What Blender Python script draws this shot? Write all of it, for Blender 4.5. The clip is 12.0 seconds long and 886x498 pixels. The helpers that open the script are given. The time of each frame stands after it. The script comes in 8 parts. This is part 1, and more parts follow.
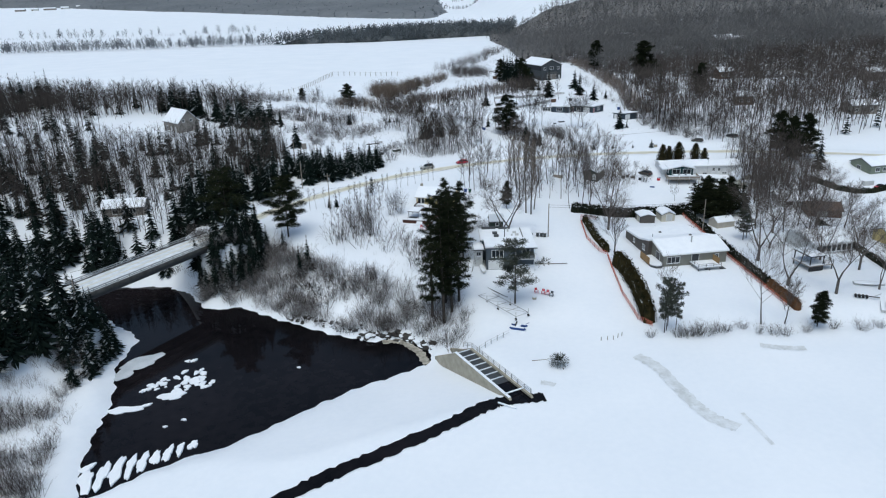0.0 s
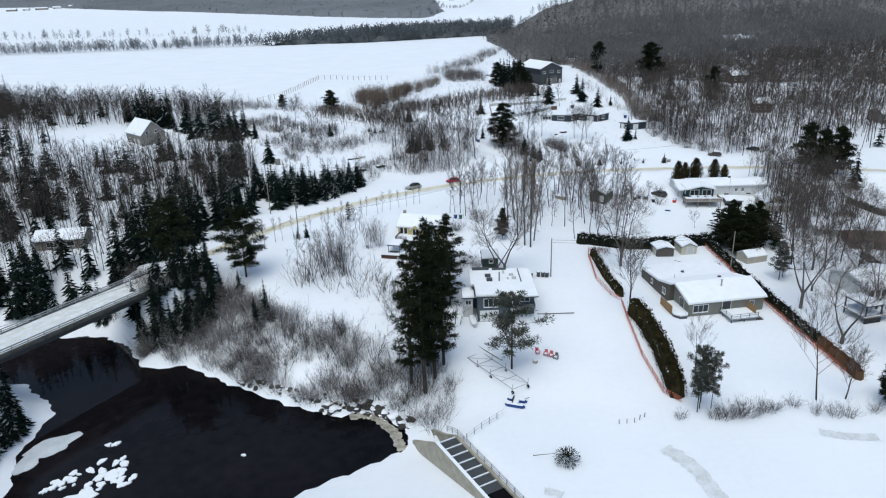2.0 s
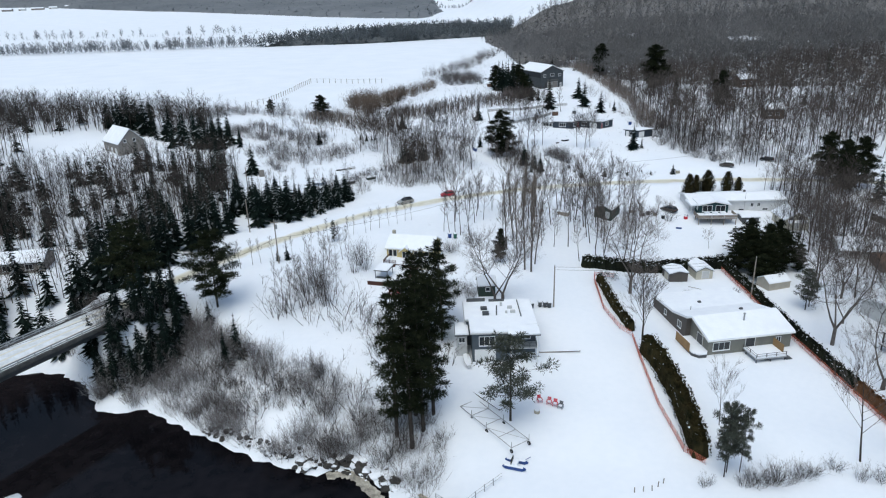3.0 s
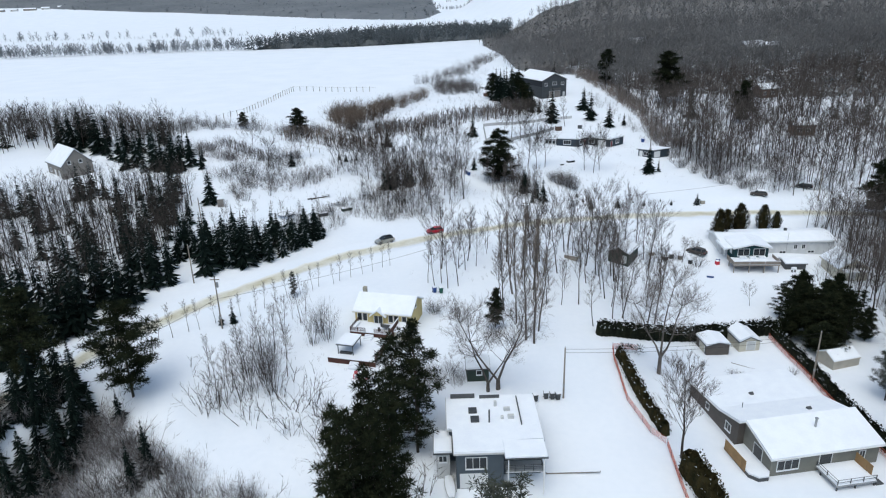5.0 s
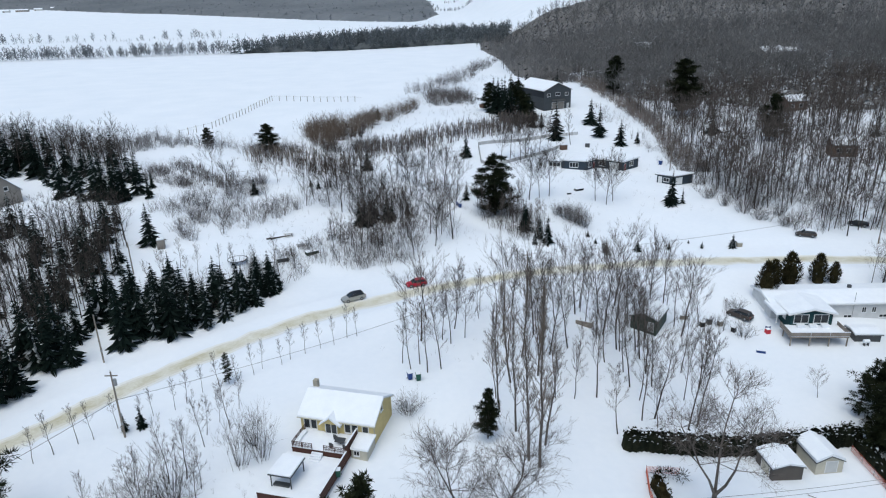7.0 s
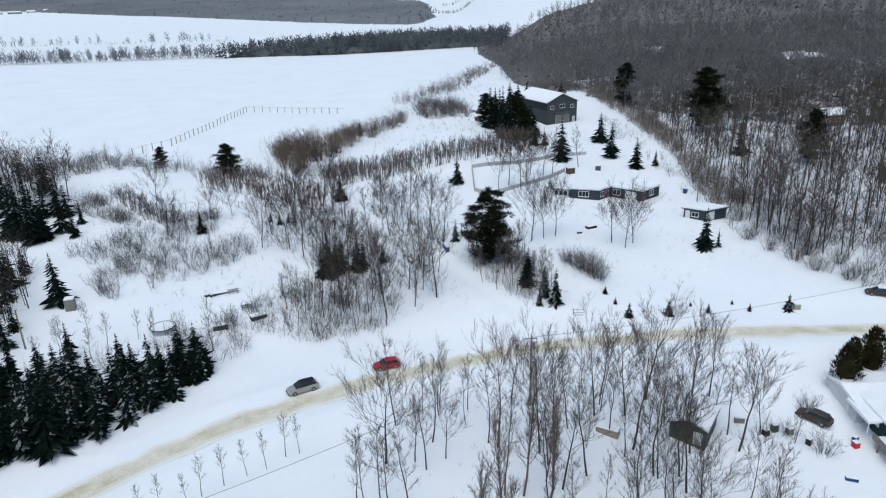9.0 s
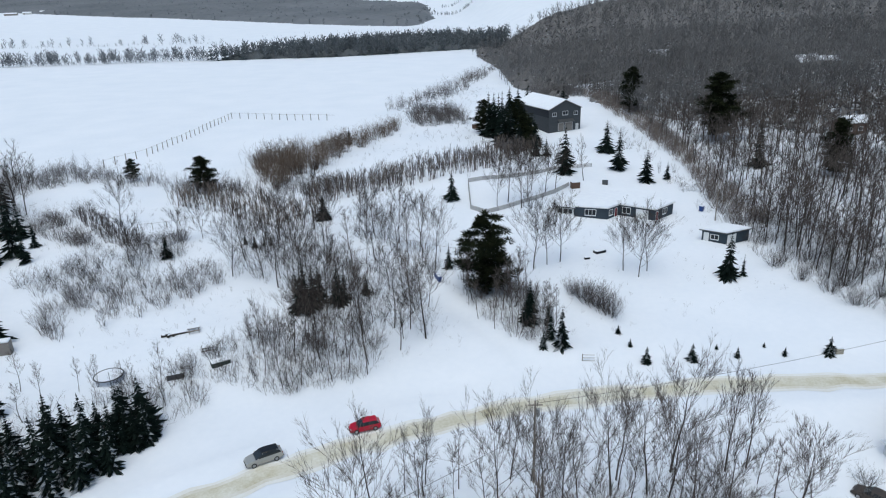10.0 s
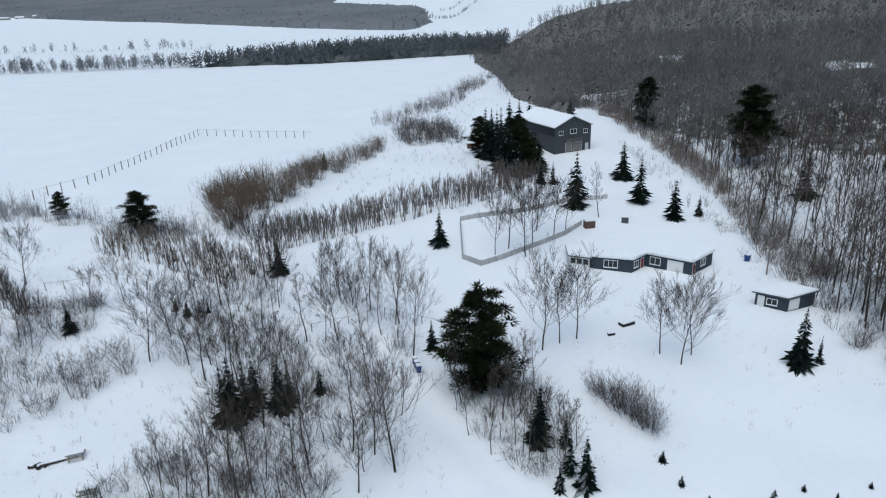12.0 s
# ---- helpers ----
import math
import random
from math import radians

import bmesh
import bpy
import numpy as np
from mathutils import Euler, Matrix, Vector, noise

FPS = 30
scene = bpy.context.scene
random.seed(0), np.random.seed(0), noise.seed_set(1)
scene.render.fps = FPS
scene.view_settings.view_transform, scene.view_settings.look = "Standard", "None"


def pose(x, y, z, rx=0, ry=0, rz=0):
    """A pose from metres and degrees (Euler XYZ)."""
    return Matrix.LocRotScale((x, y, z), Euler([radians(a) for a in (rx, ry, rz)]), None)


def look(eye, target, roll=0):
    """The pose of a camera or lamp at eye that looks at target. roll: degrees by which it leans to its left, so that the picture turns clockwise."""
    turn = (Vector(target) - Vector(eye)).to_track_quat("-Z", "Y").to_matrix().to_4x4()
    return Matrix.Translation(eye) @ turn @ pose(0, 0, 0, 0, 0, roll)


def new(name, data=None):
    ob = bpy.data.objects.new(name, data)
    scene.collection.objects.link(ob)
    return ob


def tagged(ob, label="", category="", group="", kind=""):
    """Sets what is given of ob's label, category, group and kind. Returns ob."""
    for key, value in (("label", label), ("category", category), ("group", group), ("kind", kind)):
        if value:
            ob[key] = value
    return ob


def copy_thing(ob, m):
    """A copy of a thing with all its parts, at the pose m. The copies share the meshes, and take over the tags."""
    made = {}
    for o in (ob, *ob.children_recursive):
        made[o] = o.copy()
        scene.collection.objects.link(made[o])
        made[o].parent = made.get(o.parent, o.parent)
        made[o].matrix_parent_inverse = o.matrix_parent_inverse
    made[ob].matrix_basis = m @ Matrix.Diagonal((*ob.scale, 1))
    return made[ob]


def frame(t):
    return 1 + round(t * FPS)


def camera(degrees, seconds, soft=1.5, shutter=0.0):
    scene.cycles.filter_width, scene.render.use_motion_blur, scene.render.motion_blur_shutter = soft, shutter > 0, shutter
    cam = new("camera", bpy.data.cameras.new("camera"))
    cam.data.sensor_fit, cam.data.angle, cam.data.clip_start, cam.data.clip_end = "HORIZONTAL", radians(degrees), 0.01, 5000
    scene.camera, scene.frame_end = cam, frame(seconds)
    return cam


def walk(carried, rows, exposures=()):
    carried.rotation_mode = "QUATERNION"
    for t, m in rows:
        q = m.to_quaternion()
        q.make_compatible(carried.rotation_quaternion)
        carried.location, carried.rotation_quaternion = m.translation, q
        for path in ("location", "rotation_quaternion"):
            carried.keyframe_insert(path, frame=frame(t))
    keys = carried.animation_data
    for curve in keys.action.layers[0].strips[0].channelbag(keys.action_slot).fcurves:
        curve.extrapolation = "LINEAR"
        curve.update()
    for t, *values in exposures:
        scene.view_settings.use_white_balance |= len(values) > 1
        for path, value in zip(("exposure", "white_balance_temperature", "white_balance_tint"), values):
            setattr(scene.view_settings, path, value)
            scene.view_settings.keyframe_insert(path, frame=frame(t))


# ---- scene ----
cam = camera(67.03, 12.0, 1.15)
ROWS = [
    (0, 0.261, -0.21, 64.784, -0.105, -20.427, -1.763),
    (0.5, 1.17, 6.54, 64.627, -0.138, -20.458, -1.804),
    (1, 2.075, 13.548, 64.568, -0.169, -20.482, -1.835),
    (1.5, 2.983, 20.798, 64.583, -0.2, -20.5, -1.856),
    (2, 3.896, 28.27, 64.651, -0.23, -20.512, -1.868),
    (2.5, 4.817, 35.945, 64.751, -0.259, -20.518, -1.873),
    (3, 5.749, 43.802, 64.867, -0.288, -20.519, -1.871),
    (3.5, 6.693, 51.822, 64.984, -0.315, -20.514, -1.863),
    (4, 7.651, 59.985, 65.088, -0.341, -20.504, -1.851),
    (4.5, 8.624, 68.271, 65.17, -0.367, -20.489, -1.835),
    (5, 9.611, 76.661, 65.222, -0.391, -20.469, -1.816),
    (5.5, 10.611, 85.137, 65.238, -0.415, -20.444, -1.796),
    (6, 11.625, 93.682, 65.214, -0.437, -20.415, -1.775),
    (6.5, 12.649, 102.279, 65.15, -0.458, -20.381, -1.754),
    (7, 13.682, 110.914, 65.045, -0.479, -20.343, -1.734),
    (7.5, 14.72, 119.573, 64.904, -0.498, -20.301, -1.717),
    (8, 15.76, 128.245, 64.732, -0.516, -20.255, -1.702),
    (8.5, 16.798, 136.92, 64.537, -0.532, -20.206, -1.692),
    (9, 17.829, 145.591, 64.328, -0.548, -20.153, -1.687),
    (9.5, 18.848, 154.253, 64.12, -0.563, -20.096, -1.688),
    (10, 19.848, 162.903, 63.925, -0.576, -20.037, -1.697),
    (10.5, 20.823, 171.543, 63.762, -0.588, -19.974, -1.713),
    (11, 21.767, 180.175, 63.649, -0.599, -19.909, -1.739),
    (11.5, 22.671, 188.807, 63.608, -0.608, -19.841, -1.774),
    (12, 23.526, 197.449, 63.662, -0.616, -19.77, -1.821),
]


def aim(x, y, z, yaw, pitch, roll):
    """A camera pose from the eye, the heading (to the left), the tilt and the lean, in degrees."""
    h, p = radians(yaw), radians(pitch)
    way = (-math.sin(h) * math.cos(p), math.cos(h) * math.cos(p), math.sin(p))
    return look((x, y, z), (x + 2 * way[0], y + 2 * way[1], z + 2 * way[2]), roll)


walk(cam, [(row[0], aim(*row[1:])) for row in ROWS], [(0, 0.15, 6290, -1), (2.5, 0.27, 6350, 0), (5, 0.27, 6350, 0), (7, 0.2, 6300, 0), (9.5, 0.14, 6290, 0), (12, 0.03, 6250, -1)])

# ---- light: an overcast winter day ----
world = bpy.data.worlds.new("overcast_sky")
scene.world = world
world.use_nodes = True
_t = world.node_tree
_bg = _t.nodes["Background"]
_sky = _t.nodes.new("ShaderNodeTexSky")
_sky.sky_type = "NISHITA"
_sky.sun_disc = False
_sky.sun_elevation, _sky.sun_rotation = radians(68), radians(200)
_sky.air_density, _sky.dust_density, _sky.ozone_density = 1.0, 3.5, 2.0
_t.links.new(_sky.outputs[0], _bg.inputs[0])
_bg.inputs[1].default_value = 0.14
sun = new("sun", bpy.data.lights.new("sun", "SUN"))
sun.data.energy, sun.data.angle, sun.data.color = 0.74, radians(70), (1.0, 0.97, 0.93)
sun.matrix_world = pose(0, 0, 300, 22, 0, -20)
scene.view_settings.exposure = 0.0

# ---- materials ----


def mat(name, base, rough=0.8, vary=0.2, scale=1.5, fine=25.0, bump=0.15, metal=0.0, second=None, each=0.0, spec=0.3):
    """A node material: two scales of mottling between base and second, fine relief, and a shade of its own for each object or island."""
    m = bpy.data.materials.new(name)
    m.use_nodes = True
    n, l = m.node_tree.nodes, m.node_tree.links
    b = n["Principled BSDF"]
    b.inputs["Roughness"].default_value, b.inputs["Metallic"].default_value = rough, metal
    b.inputs["Specular IOR Level"].default_value = spec
    co = n.new("ShaderNodeTexCoord")
    second = second or tuple(c * (1 - vary) for c in base)
    mix = n.new("ShaderNodeMix")
    mix.data_type = "RGBA"
    mix.inputs["A"].default_value, mix.inputs["B"].default_value = (*base, 1), (*second, 1)
    big, small = n.new("ShaderNodeTexNoise"), n.new("ShaderNodeTexNoise")
    big.inputs["Scale"].default_value, small.inputs["Scale"].default_value = scale, fine
    big.inputs["Detail"].default_value, small.inputs["Detail"].default_value = 5, 3
    add = n.new("ShaderNodeMath")
    add.operation = "MULTIPLY_ADD"
    add.inputs[1].default_value = 0.45
    ramp = n.new("ShaderNodeMapRange")
    ramp.inputs["From Min"].default_value, ramp.inputs["From Max"].default_value = 0.5, 0.95
    for node in (big, small):
        l.new(co.outputs["Object"], node.inputs["Vector"])
    l.new(small.outputs["Fac"], add.inputs[0])
    l.new(big.outputs["Fac"], add.inputs[2])
    l.new(add.outputs[0], ramp.inputs["Value"])
    l.new(ramp.outputs[0], mix.inputs["Factor"])
    colour = mix.outputs["Result"]
    if each:
        info, geo = n.new("ShaderNodeObjectInfo"), n.new("ShaderNodeNewGeometry")
        total = n.new("ShaderNodeMath")
        total.operation = "ADD"
        l.new(info.outputs["Random"], total.inputs[0])
        l.new(geo.outputs["Random Per Island"], total.inputs[1])
        span = n.new("ShaderNodeMapRange")
        span.inputs["From Max"].default_value = 2.0
        span.inputs["To Min"].default_value, span.inputs["To Max"].default_value = 1 - each, 1 + each
        hsv = n.new("ShaderNodeHueSaturation")
        l.new(total.outputs[0], span.inputs["Value"])
        l.new(span.outputs[0], hsv.inputs["Value"])
        l.new(colour, hsv.inputs["Color"])
        colour = hsv.outputs[0]
    l.new(colour, b.inputs["Base Color"])
    if bump:
        bp = n.new("ShaderNodeBump")
        bp.inputs["Strength"].default_value, bp.inputs["Distance"].default_value = bump, 0.05
        l.new(small.outputs["Fac"], bp.inputs["Height"])
        l.new(bp.outputs[0], b.inputs["Normal"])
    return m


SNOW = mat("snow", (0.80, 0.83, 0.88), 0.75, scale=0.05, fine=0.9, bump=0.5, second=(0.74, 0.78, 0.84))
ROOF_SNOW = mat("roof_snow", (0.82, 0.85, 0.89), 0.75, scale=0.6, fine=4, bump=0.3, second=(0.76, 0.79, 0.85))
SAND = mat("sanded_snow", (0.47, 0.43, 0.30), 0.85, scale=0.25, fine=3, bump=0.3, second=(0.70, 0.69, 0.62))
# second colour: broad paler patches painted in for the sky's reflection
WATER = mat("dark_water", (0.0008, 0.0012, 0.0018), 0.035, scale=0.022, fine=0.5, bump=0.04, second=(0.014, 0.012, 0.014), spec=0.07)
ICE = mat("grey_ice", (0.42, 0.46, 0.50), 0.4, scale=0.3, fine=3, second=(0.60, 0.63, 0.67))
WET = mat("wet_earth", (0.03, 0.028, 0.027), 0.7, scale=0.5, fine=5, second=(0.06, 0.055, 0.05))
BARK = mat("bark", (0.036, 0.030, 0.0265), 0.9, scale=1.5, fine=18, second=(0.075, 0.065, 0.058), each=0.35, spec=0.03)
PALE_BARK = mat("pale_bark", (0.15, 0.135, 0.125), 0.9, scale=1.5, fine=12, second=(0.07, 0.06, 0.055), each=0.3, spec=0.03)
TWIG = mat("twigs", (0.034, 0.028, 0.0255), 0.95, scale=0.4, fine=3, bump=0, second=(0.075, 0.064, 0.058), each=0.35, spec=0.03)
RUST_TWIG = mat("rust_twigs", (0.105, 0.077, 0.057), 0.95, scale=0.4, fine=3, bump=0, second=(0.165, 0.13, 0.105), each=0.3, spec=0.03)
FROST_TWIG = mat("frosted_twigs", (0.19, 0.185, 0.185), 0.95, scale=0.4, fine=3, bump=0, second=(0.42, 0.42, 0.43), each=0.3, spec=0.03)
# neutral grey instead of brown: distance haze put into the twig colour
FAR_TWIG = mat("hazed_distant_woods", (0.10, 0.098, 0.10), 0.95, scale=0.02, fine=0.3, bump=0, second=(0.15, 0.148, 0.15), each=0.25, spec=0.03)
# upper hill: brown twigs lightened and greyed, haze carried by the colour
HAZED_HILL_TWIG = mat("hazed_hillside_twigs", (0.118, 0.116, 0.117), 0.95, scale=0.02, fine=0.3, bump=0, second=(0.192, 0.189, 0.190), each=0.3, spec=0.03)
# belt beyond the field: twig colour lifted towards blue-grey to imitate haze
HAZED_BELT_TWIG = mat("hazed_belt_twigs", (0.10, 0.113, 0.123), 0.95, scale=0.02, fine=0.3, bump=0, second=(0.155, 0.168, 0.18), each=0.3, spec=0.03)
# woods of the far hills: aerial haze painted in as a pale blue-grey
MIST_TWIG = mat("hazed_far_woods", (0.125, 0.137, 0.150), 0.95, scale=0.004, fine=0.05, bump=0, second=(0.175, 0.187, 0.203), each=0.25, spec=0.03)
# fir green paled and blued, the haze mixed into the base colour
HAZED_FIR = mat("hazed_distant_firs", (0.048, 0.061, 0.066), 0.95, scale=0.02, fine=0.3, bump=0, second=(0.085, 0.10, 0.106), each=0.3, spec=0.03)
NEEDLE = mat("spruce_needles", (0.0042, 0.0085, 0.0075), 0.85, scale=0.8, fine=9, bump=0, second=(0.0105, 0.017, 0.014), each=0.45, spec=0.03)
PINE = mat("pine_needles", (0.007, 0.012, 0.008), 0.85, scale=0.8, fine=9, bump=0, second=(0.030, 0.034, 0.017), each=0.45, spec=0.03)
CEDAR = mat("cedar_hedge", (0.014, 0.017, 0.009), 0.85, scale=0.8, fine=9, bump=0, second=(0.060, 0.048, 0.022), each=0.5, spec=0.03)
CONCRETE = mat("concrete", (0.42, 0.39, 0.32), 0.85, scale=0.7, fine=9, second=(0.28, 0.26, 0.21))
STEEL = mat("dark_steel", (0.11, 0.115, 0.12), 0.5, scale=1, fine=14, metal=0.6)
GALV = mat("galvanised_steel", (0.38, 0.39, 0.40), 0.5, scale=1, fine=14, metal=0.5)
WOOD = mat("grey_wood", (0.20, 0.17, 0.14), 0.85, scale=1, fine=14, second=(0.28, 0.25, 0.22), each=0.2)
PALE_WOOD = mat("silvered_wood", (0.34, 0.34, 0.34), 0.85, scale=1, fine=14, second=(0.46, 0.46, 0.46), each=0.2)
RED_WOOD = mat("red_brown_deck", (0.07, 0.028, 0.02), 0.7, scale=1, fine=14, each=0.2)
WHITE = mat("white_trim", (0.74, 0.75, 0.75), 0.55, vary=0.1, scale=1, fine=12, bump=0.05)
GLASS = mat("window_glass", (0.02, 0.025, 0.03), 0.08, vary=0.3, bump=0, spec=0.5)
DARK_CEDAR = mat("dark_cedar", (0.010, 0.015, 0.012), 0.85, scale=0.8, fine=9, bump=0, second=(0.028, 0.03, 0.018), each=0.5, spec=0.03)
RUST_CEDAR = mat("dead_cedar", (0.10, 0.05, 0.025), 0.85, scale=0.8, fine=9, bump=0, second=(0.16, 0.09, 0.05), each=0.4, spec=0.03)
TAN_WOOD = mat("tan_wood", (0.30, 0.19, 0.09), 0.8, scale=1, fine=14, each=0.2)
GREY_GREEN = mat("grey_green_siding", (0.20, 0.23, 0.18), 0.75, scale=0.8, fine=11)
SLUSH = mat("slush", (0.52, 0.54, 0.55), 0.5, scale=0.5, fine=2.5, bump=0.3, second=(0.74, 0.77, 0.81))
GREY_PINE = mat("grey_pine_needles", (0.04, 0.048, 0.038), 0.85, scale=0.8, fine=9, bump=0, second=(0.085, 0.09, 0.075), each=0.45, spec=0.03)
FADED_SAND = mat("faded_sand", (0.70, 0.69, 0.645), 0.85, scale=0.3, fine=2.5, bump=0.3, second=(0.76, 0.775, 0.775))
WET_CONCRETE = mat("stained_concrete", (0.13, 0.125, 0.12), 0.85, scale=0.7, fine=9, second=(0.06, 0.058, 0.056))
FROST_NEEDLE = mat("frosted_needles", (0.13, 0.145, 0.15), 0.9, scale=0.8, fine=9, bump=0, second=(0.34, 0.36, 0.38), each=0.4, spec=0.03)
BROWN_TWIG = mat("brown_twigs", (0.042, 0.0365, 0.0335), 0.95, scale=0.4, fine=3, bump=0, second=(0.088, 0.077, 0.071), each=0.3, spec=0.03)
WOOD_TWIG = mat("grey_brown_twigs", (0.076, 0.065, 0.060), 0.95, scale=0.4, fine=3, bump=0, second=(0.14, 0.121, 0.112), each=0.3, spec=0.03)
TAN_TWIG = mat("tan_willow_stems", (0.155, 0.125, 0.105), 0.95, scale=0.4, fine=3, bump=0, second=(0.23, 0.195, 0.17), each=0.3, spec=0.03)
MAUVE_TWIG = mat("grey_mauve_twigs", (0.105, 0.094, 0.094), 0.95, scale=0.3, fine=3, bump=0, second=(0.20, 0.185, 0.185), each=0.3, spec=0.03)
SALTED = mat("salted_snow", (0.59, 0.56, 0.47), 0.85, scale=0.3, fine=2.5, bump=0.3, second=(0.71, 0.70, 0.66))

# ---- the lie of the land ----
MID = [(90, 0), (124, 0.2), (150, 3), (180, 5.6), (207, 6.9), (240, 7.5), (251, 7.9), (265, 10), (300, 12.5), (330, 15), (360, 17), (420, 18), (700, 21), (1000, 23), (1700, 31), (2300, 55), (4500, 215)]
RIGHT = [(90, 0), (122, 0.1), (128, 1.0), (150, 1.4), (190, 1.8), (220, 4), (240, 6.5), (262, 8.8), (290, 11.3), (320, 12), (360, 14.5), (415, 17), (480, 20), (600, 25), (800, 34), (1200, 55), (2000, 90), (4500, 170)]
LEFT = [(90, -4.5), (130, -3.5), (150, 2), (163, 7.5), (190, 7.0), (240, 9), (265, 11), (300, 13.5), (330, 15.5), (420, 18), (700, 21), (1000, 23), (1700, 31), (2300, 55), (4500, 215)]
RIVER = [(-57.5, 83.5), (-62, 98), (-63, 109), (-69, 124), (-69, 136), (-80, 146), (-100, 150), (-132, 150), (-132, 164), (-98, 166), (-74, 166), (-66, 161), (-59, 150.5), (-50, 151),
         (-35, 141), (-23, 134), (-15.5, 131), (-10, 132.4), (-6, 129.6), (-3.6, 126.4), (-2.4, 122.4), (-6.2, 118.9), (-14.2, 114.9), (-20.3, 110), (-29.5, 102.2), (-37.8, 95.6), (-44.4, 92), (-49.6, 88.6), (-54.1, 84.6)]
TRACK = [(34.5, 258), (31.5, 262), (26.5, 270), (21.5, 278.5), (14.5, 292), (8, 301), (0, 309), (-8, 318)]
ROAD = [(-61.5, 168), (-57, 177), (-52, 187), (-45.5, 196.5), (-39, 204.8), (-28, 216.4), (-13.5, 229), (1, 237.5), (16, 243.5), (34, 248.8), (58, 251.8), (78, 252), (97, 251.6), (125, 247), (160, 236), (210, 214)]


def ease(a, b, v):
    u = np.clip((v - a) / (b - a), 0, 1)
    return u * u * (3 - 2 * u)


def off_line(x, y, line, closed=False):
    """The distance to a line of points, and whether inside where it is closed."""
    best, inside = np.full(np.shape(x), 1e9), np.zeros(np.shape(x), bool)
    for (ax, ay), (bx, by) in zip(line, line[1:] + line[:1] if closed else line[1:]):
        dx, dy = bx - ax, by - ay
        u = np.clip(((x - ax) * dx + (y - ay) * dy) / (dx * dx + dy * dy), 0, 1)
        best = np.minimum(best, np.hypot(x - ax - u * dx, y - ay - u * dy))
        if closed and ay != by:
            inside ^= ((ay > y) != (by > y)) & (x < ax + dx * (y - ay) / dy)
    return np.where(inside, -best, best)


def lie(x, y):
    """The height of the snow at a place (arrays or numbers)."""
    x, y = np.asarray(x, float), np.asarray(y, float)
    s = 55 * ease(400, 540, y)
    a, b = ease(20 + s, 60 + s * 2, x), ease(20, 55, -x)
    mid, right, left = (np.interp(y, *zip(*rows)) for rows in (MID, RIGHT, LEFT))
    z = mid * (1 - a) * (1 - b) + right * a + left * b
    z = z + 0.055 * np.clip(x - 110, 0, 900) * ease(300, 480, y)
    waves = 0.35 * np.sin(x * 0.11 + 1.3 * np.sin(y * 0.05)) * np.sin(y * 0.09 + np.sin(x * 0.07)) + 0.15 * np.sin(x * 0.31 + y * 0.17) * np.sin(y * 0.27 - x * 0.13)
    z = z + waves * ease(150, 180, y) * (1 - ease(420, 520, y))
    road = off_line(x, y, ROAD)
    bed = 7.45 + 0.25 * ease(0, 60, x)
    k = 1 - ease(4.5, 11, road)
    z = z * (1 - k) + bed * k
    z = z + 0.45 * np.exp(-((road - 5.6) / 0.9) ** 2)
    track = off_line(x, y, TRACK)
    z = z - 0.4 * np.exp(-(track / 1.6) ** 4) * ease(6, 10, road) + 0.22 * np.exp(-((track - 2.6) / 0.8) ** 2) * ease(6, 10, road)
    # the dam: a crest wall, and behind it a slope down to the river, left of the spillway's outer wall
    d = -0.41 * (x - 9.0) + 0.912 * (y - 98.9)
    k = ease(-4.8, -3.4, -0.87 * (x - 10.5) - 0.49 * (y - 99.1)) * ease(0.2, 1.4, d) * (1 - ease(24, 30, d)) * ease(-60, -53, x)
    z = z * (1 - k) + np.minimum(z, np.maximum(-0.2 - 0.225 * d, -5.3)) * k
    bank = off_line(x, y, RIVER, True)
    ramp = off_line(x, y, [(-83.5, 128.8), (-90, 117.5), (-98, 104), (-118, 70)])
    z = np.maximum(z, 7.3 - 0.95 * np.maximum(0, ramp - 4.6))
    steep = 0.5 + 2.3 * (1 - ease(5, 12, np.minimum(road, ramp)))
    return np.minimum(z, np.maximum(-7.0, -5.55 + steep * bank + 0.35 * np.sin(x * 0.9 + np.sin(y)) * np.sin(y * 0.8)))


def h(x, y):
    return float(lie(x, y))


def sheet(name, xs, ys, height, material):
    gx, gy = np.meshgrid(xs, ys)
    gz = height(gx, gy)
    nx = len(xs)
    verts = np.stack([gx.ravel(), gy.ravel(), gz.ravel()], 1)
    i = (np.arange(len(ys) - 1)[:, None] * nx + np.arange(nx - 1)[None, :]).ravel()
    me = bpy.data.meshes.new(name)
    me.from_pydata(verts.tolist(), [], np.stack([i, i + 1, i + nx + 1, i + nx], 1).tolist())
    me.materials.append(material)
    me.polygons.foreach_set("use_smooth", [True] * len(me.polygons))
    return new(name, me)


def steps(lo, a, b, hi, fine, grow=1.12):
    """Coordinates from lo to hi, fine between a and b and coarser outside."""
    v, d = [a], fine
    while v[-1] > lo:
        d *= grow
        v.append(v[-1] - d)
    v = v[::-1]
    d = fine
    v += list(np.arange(a + fine, b, fine))
    while v[-1] < hi:
        d *= grow
        v.append(v[-1] + d)
    return np.array(v)


ground = sheet("ground", steps(-4500, -135, 135, 4500, 1.6), steps(-400, 60, 360, 4700, 1.6), lie, SNOW)
tagged(ground, "snow-covered ground rising from the frozen lake to fields", "ground", kind="structure")
river = sheet("water", np.linspace(-140, 0, 14), np.linspace(66, 190, 14), lambda x, y: x * 0 - 5.5, WATER)
tagged(river, "dark open river water below the dam", "water", kind="structure")


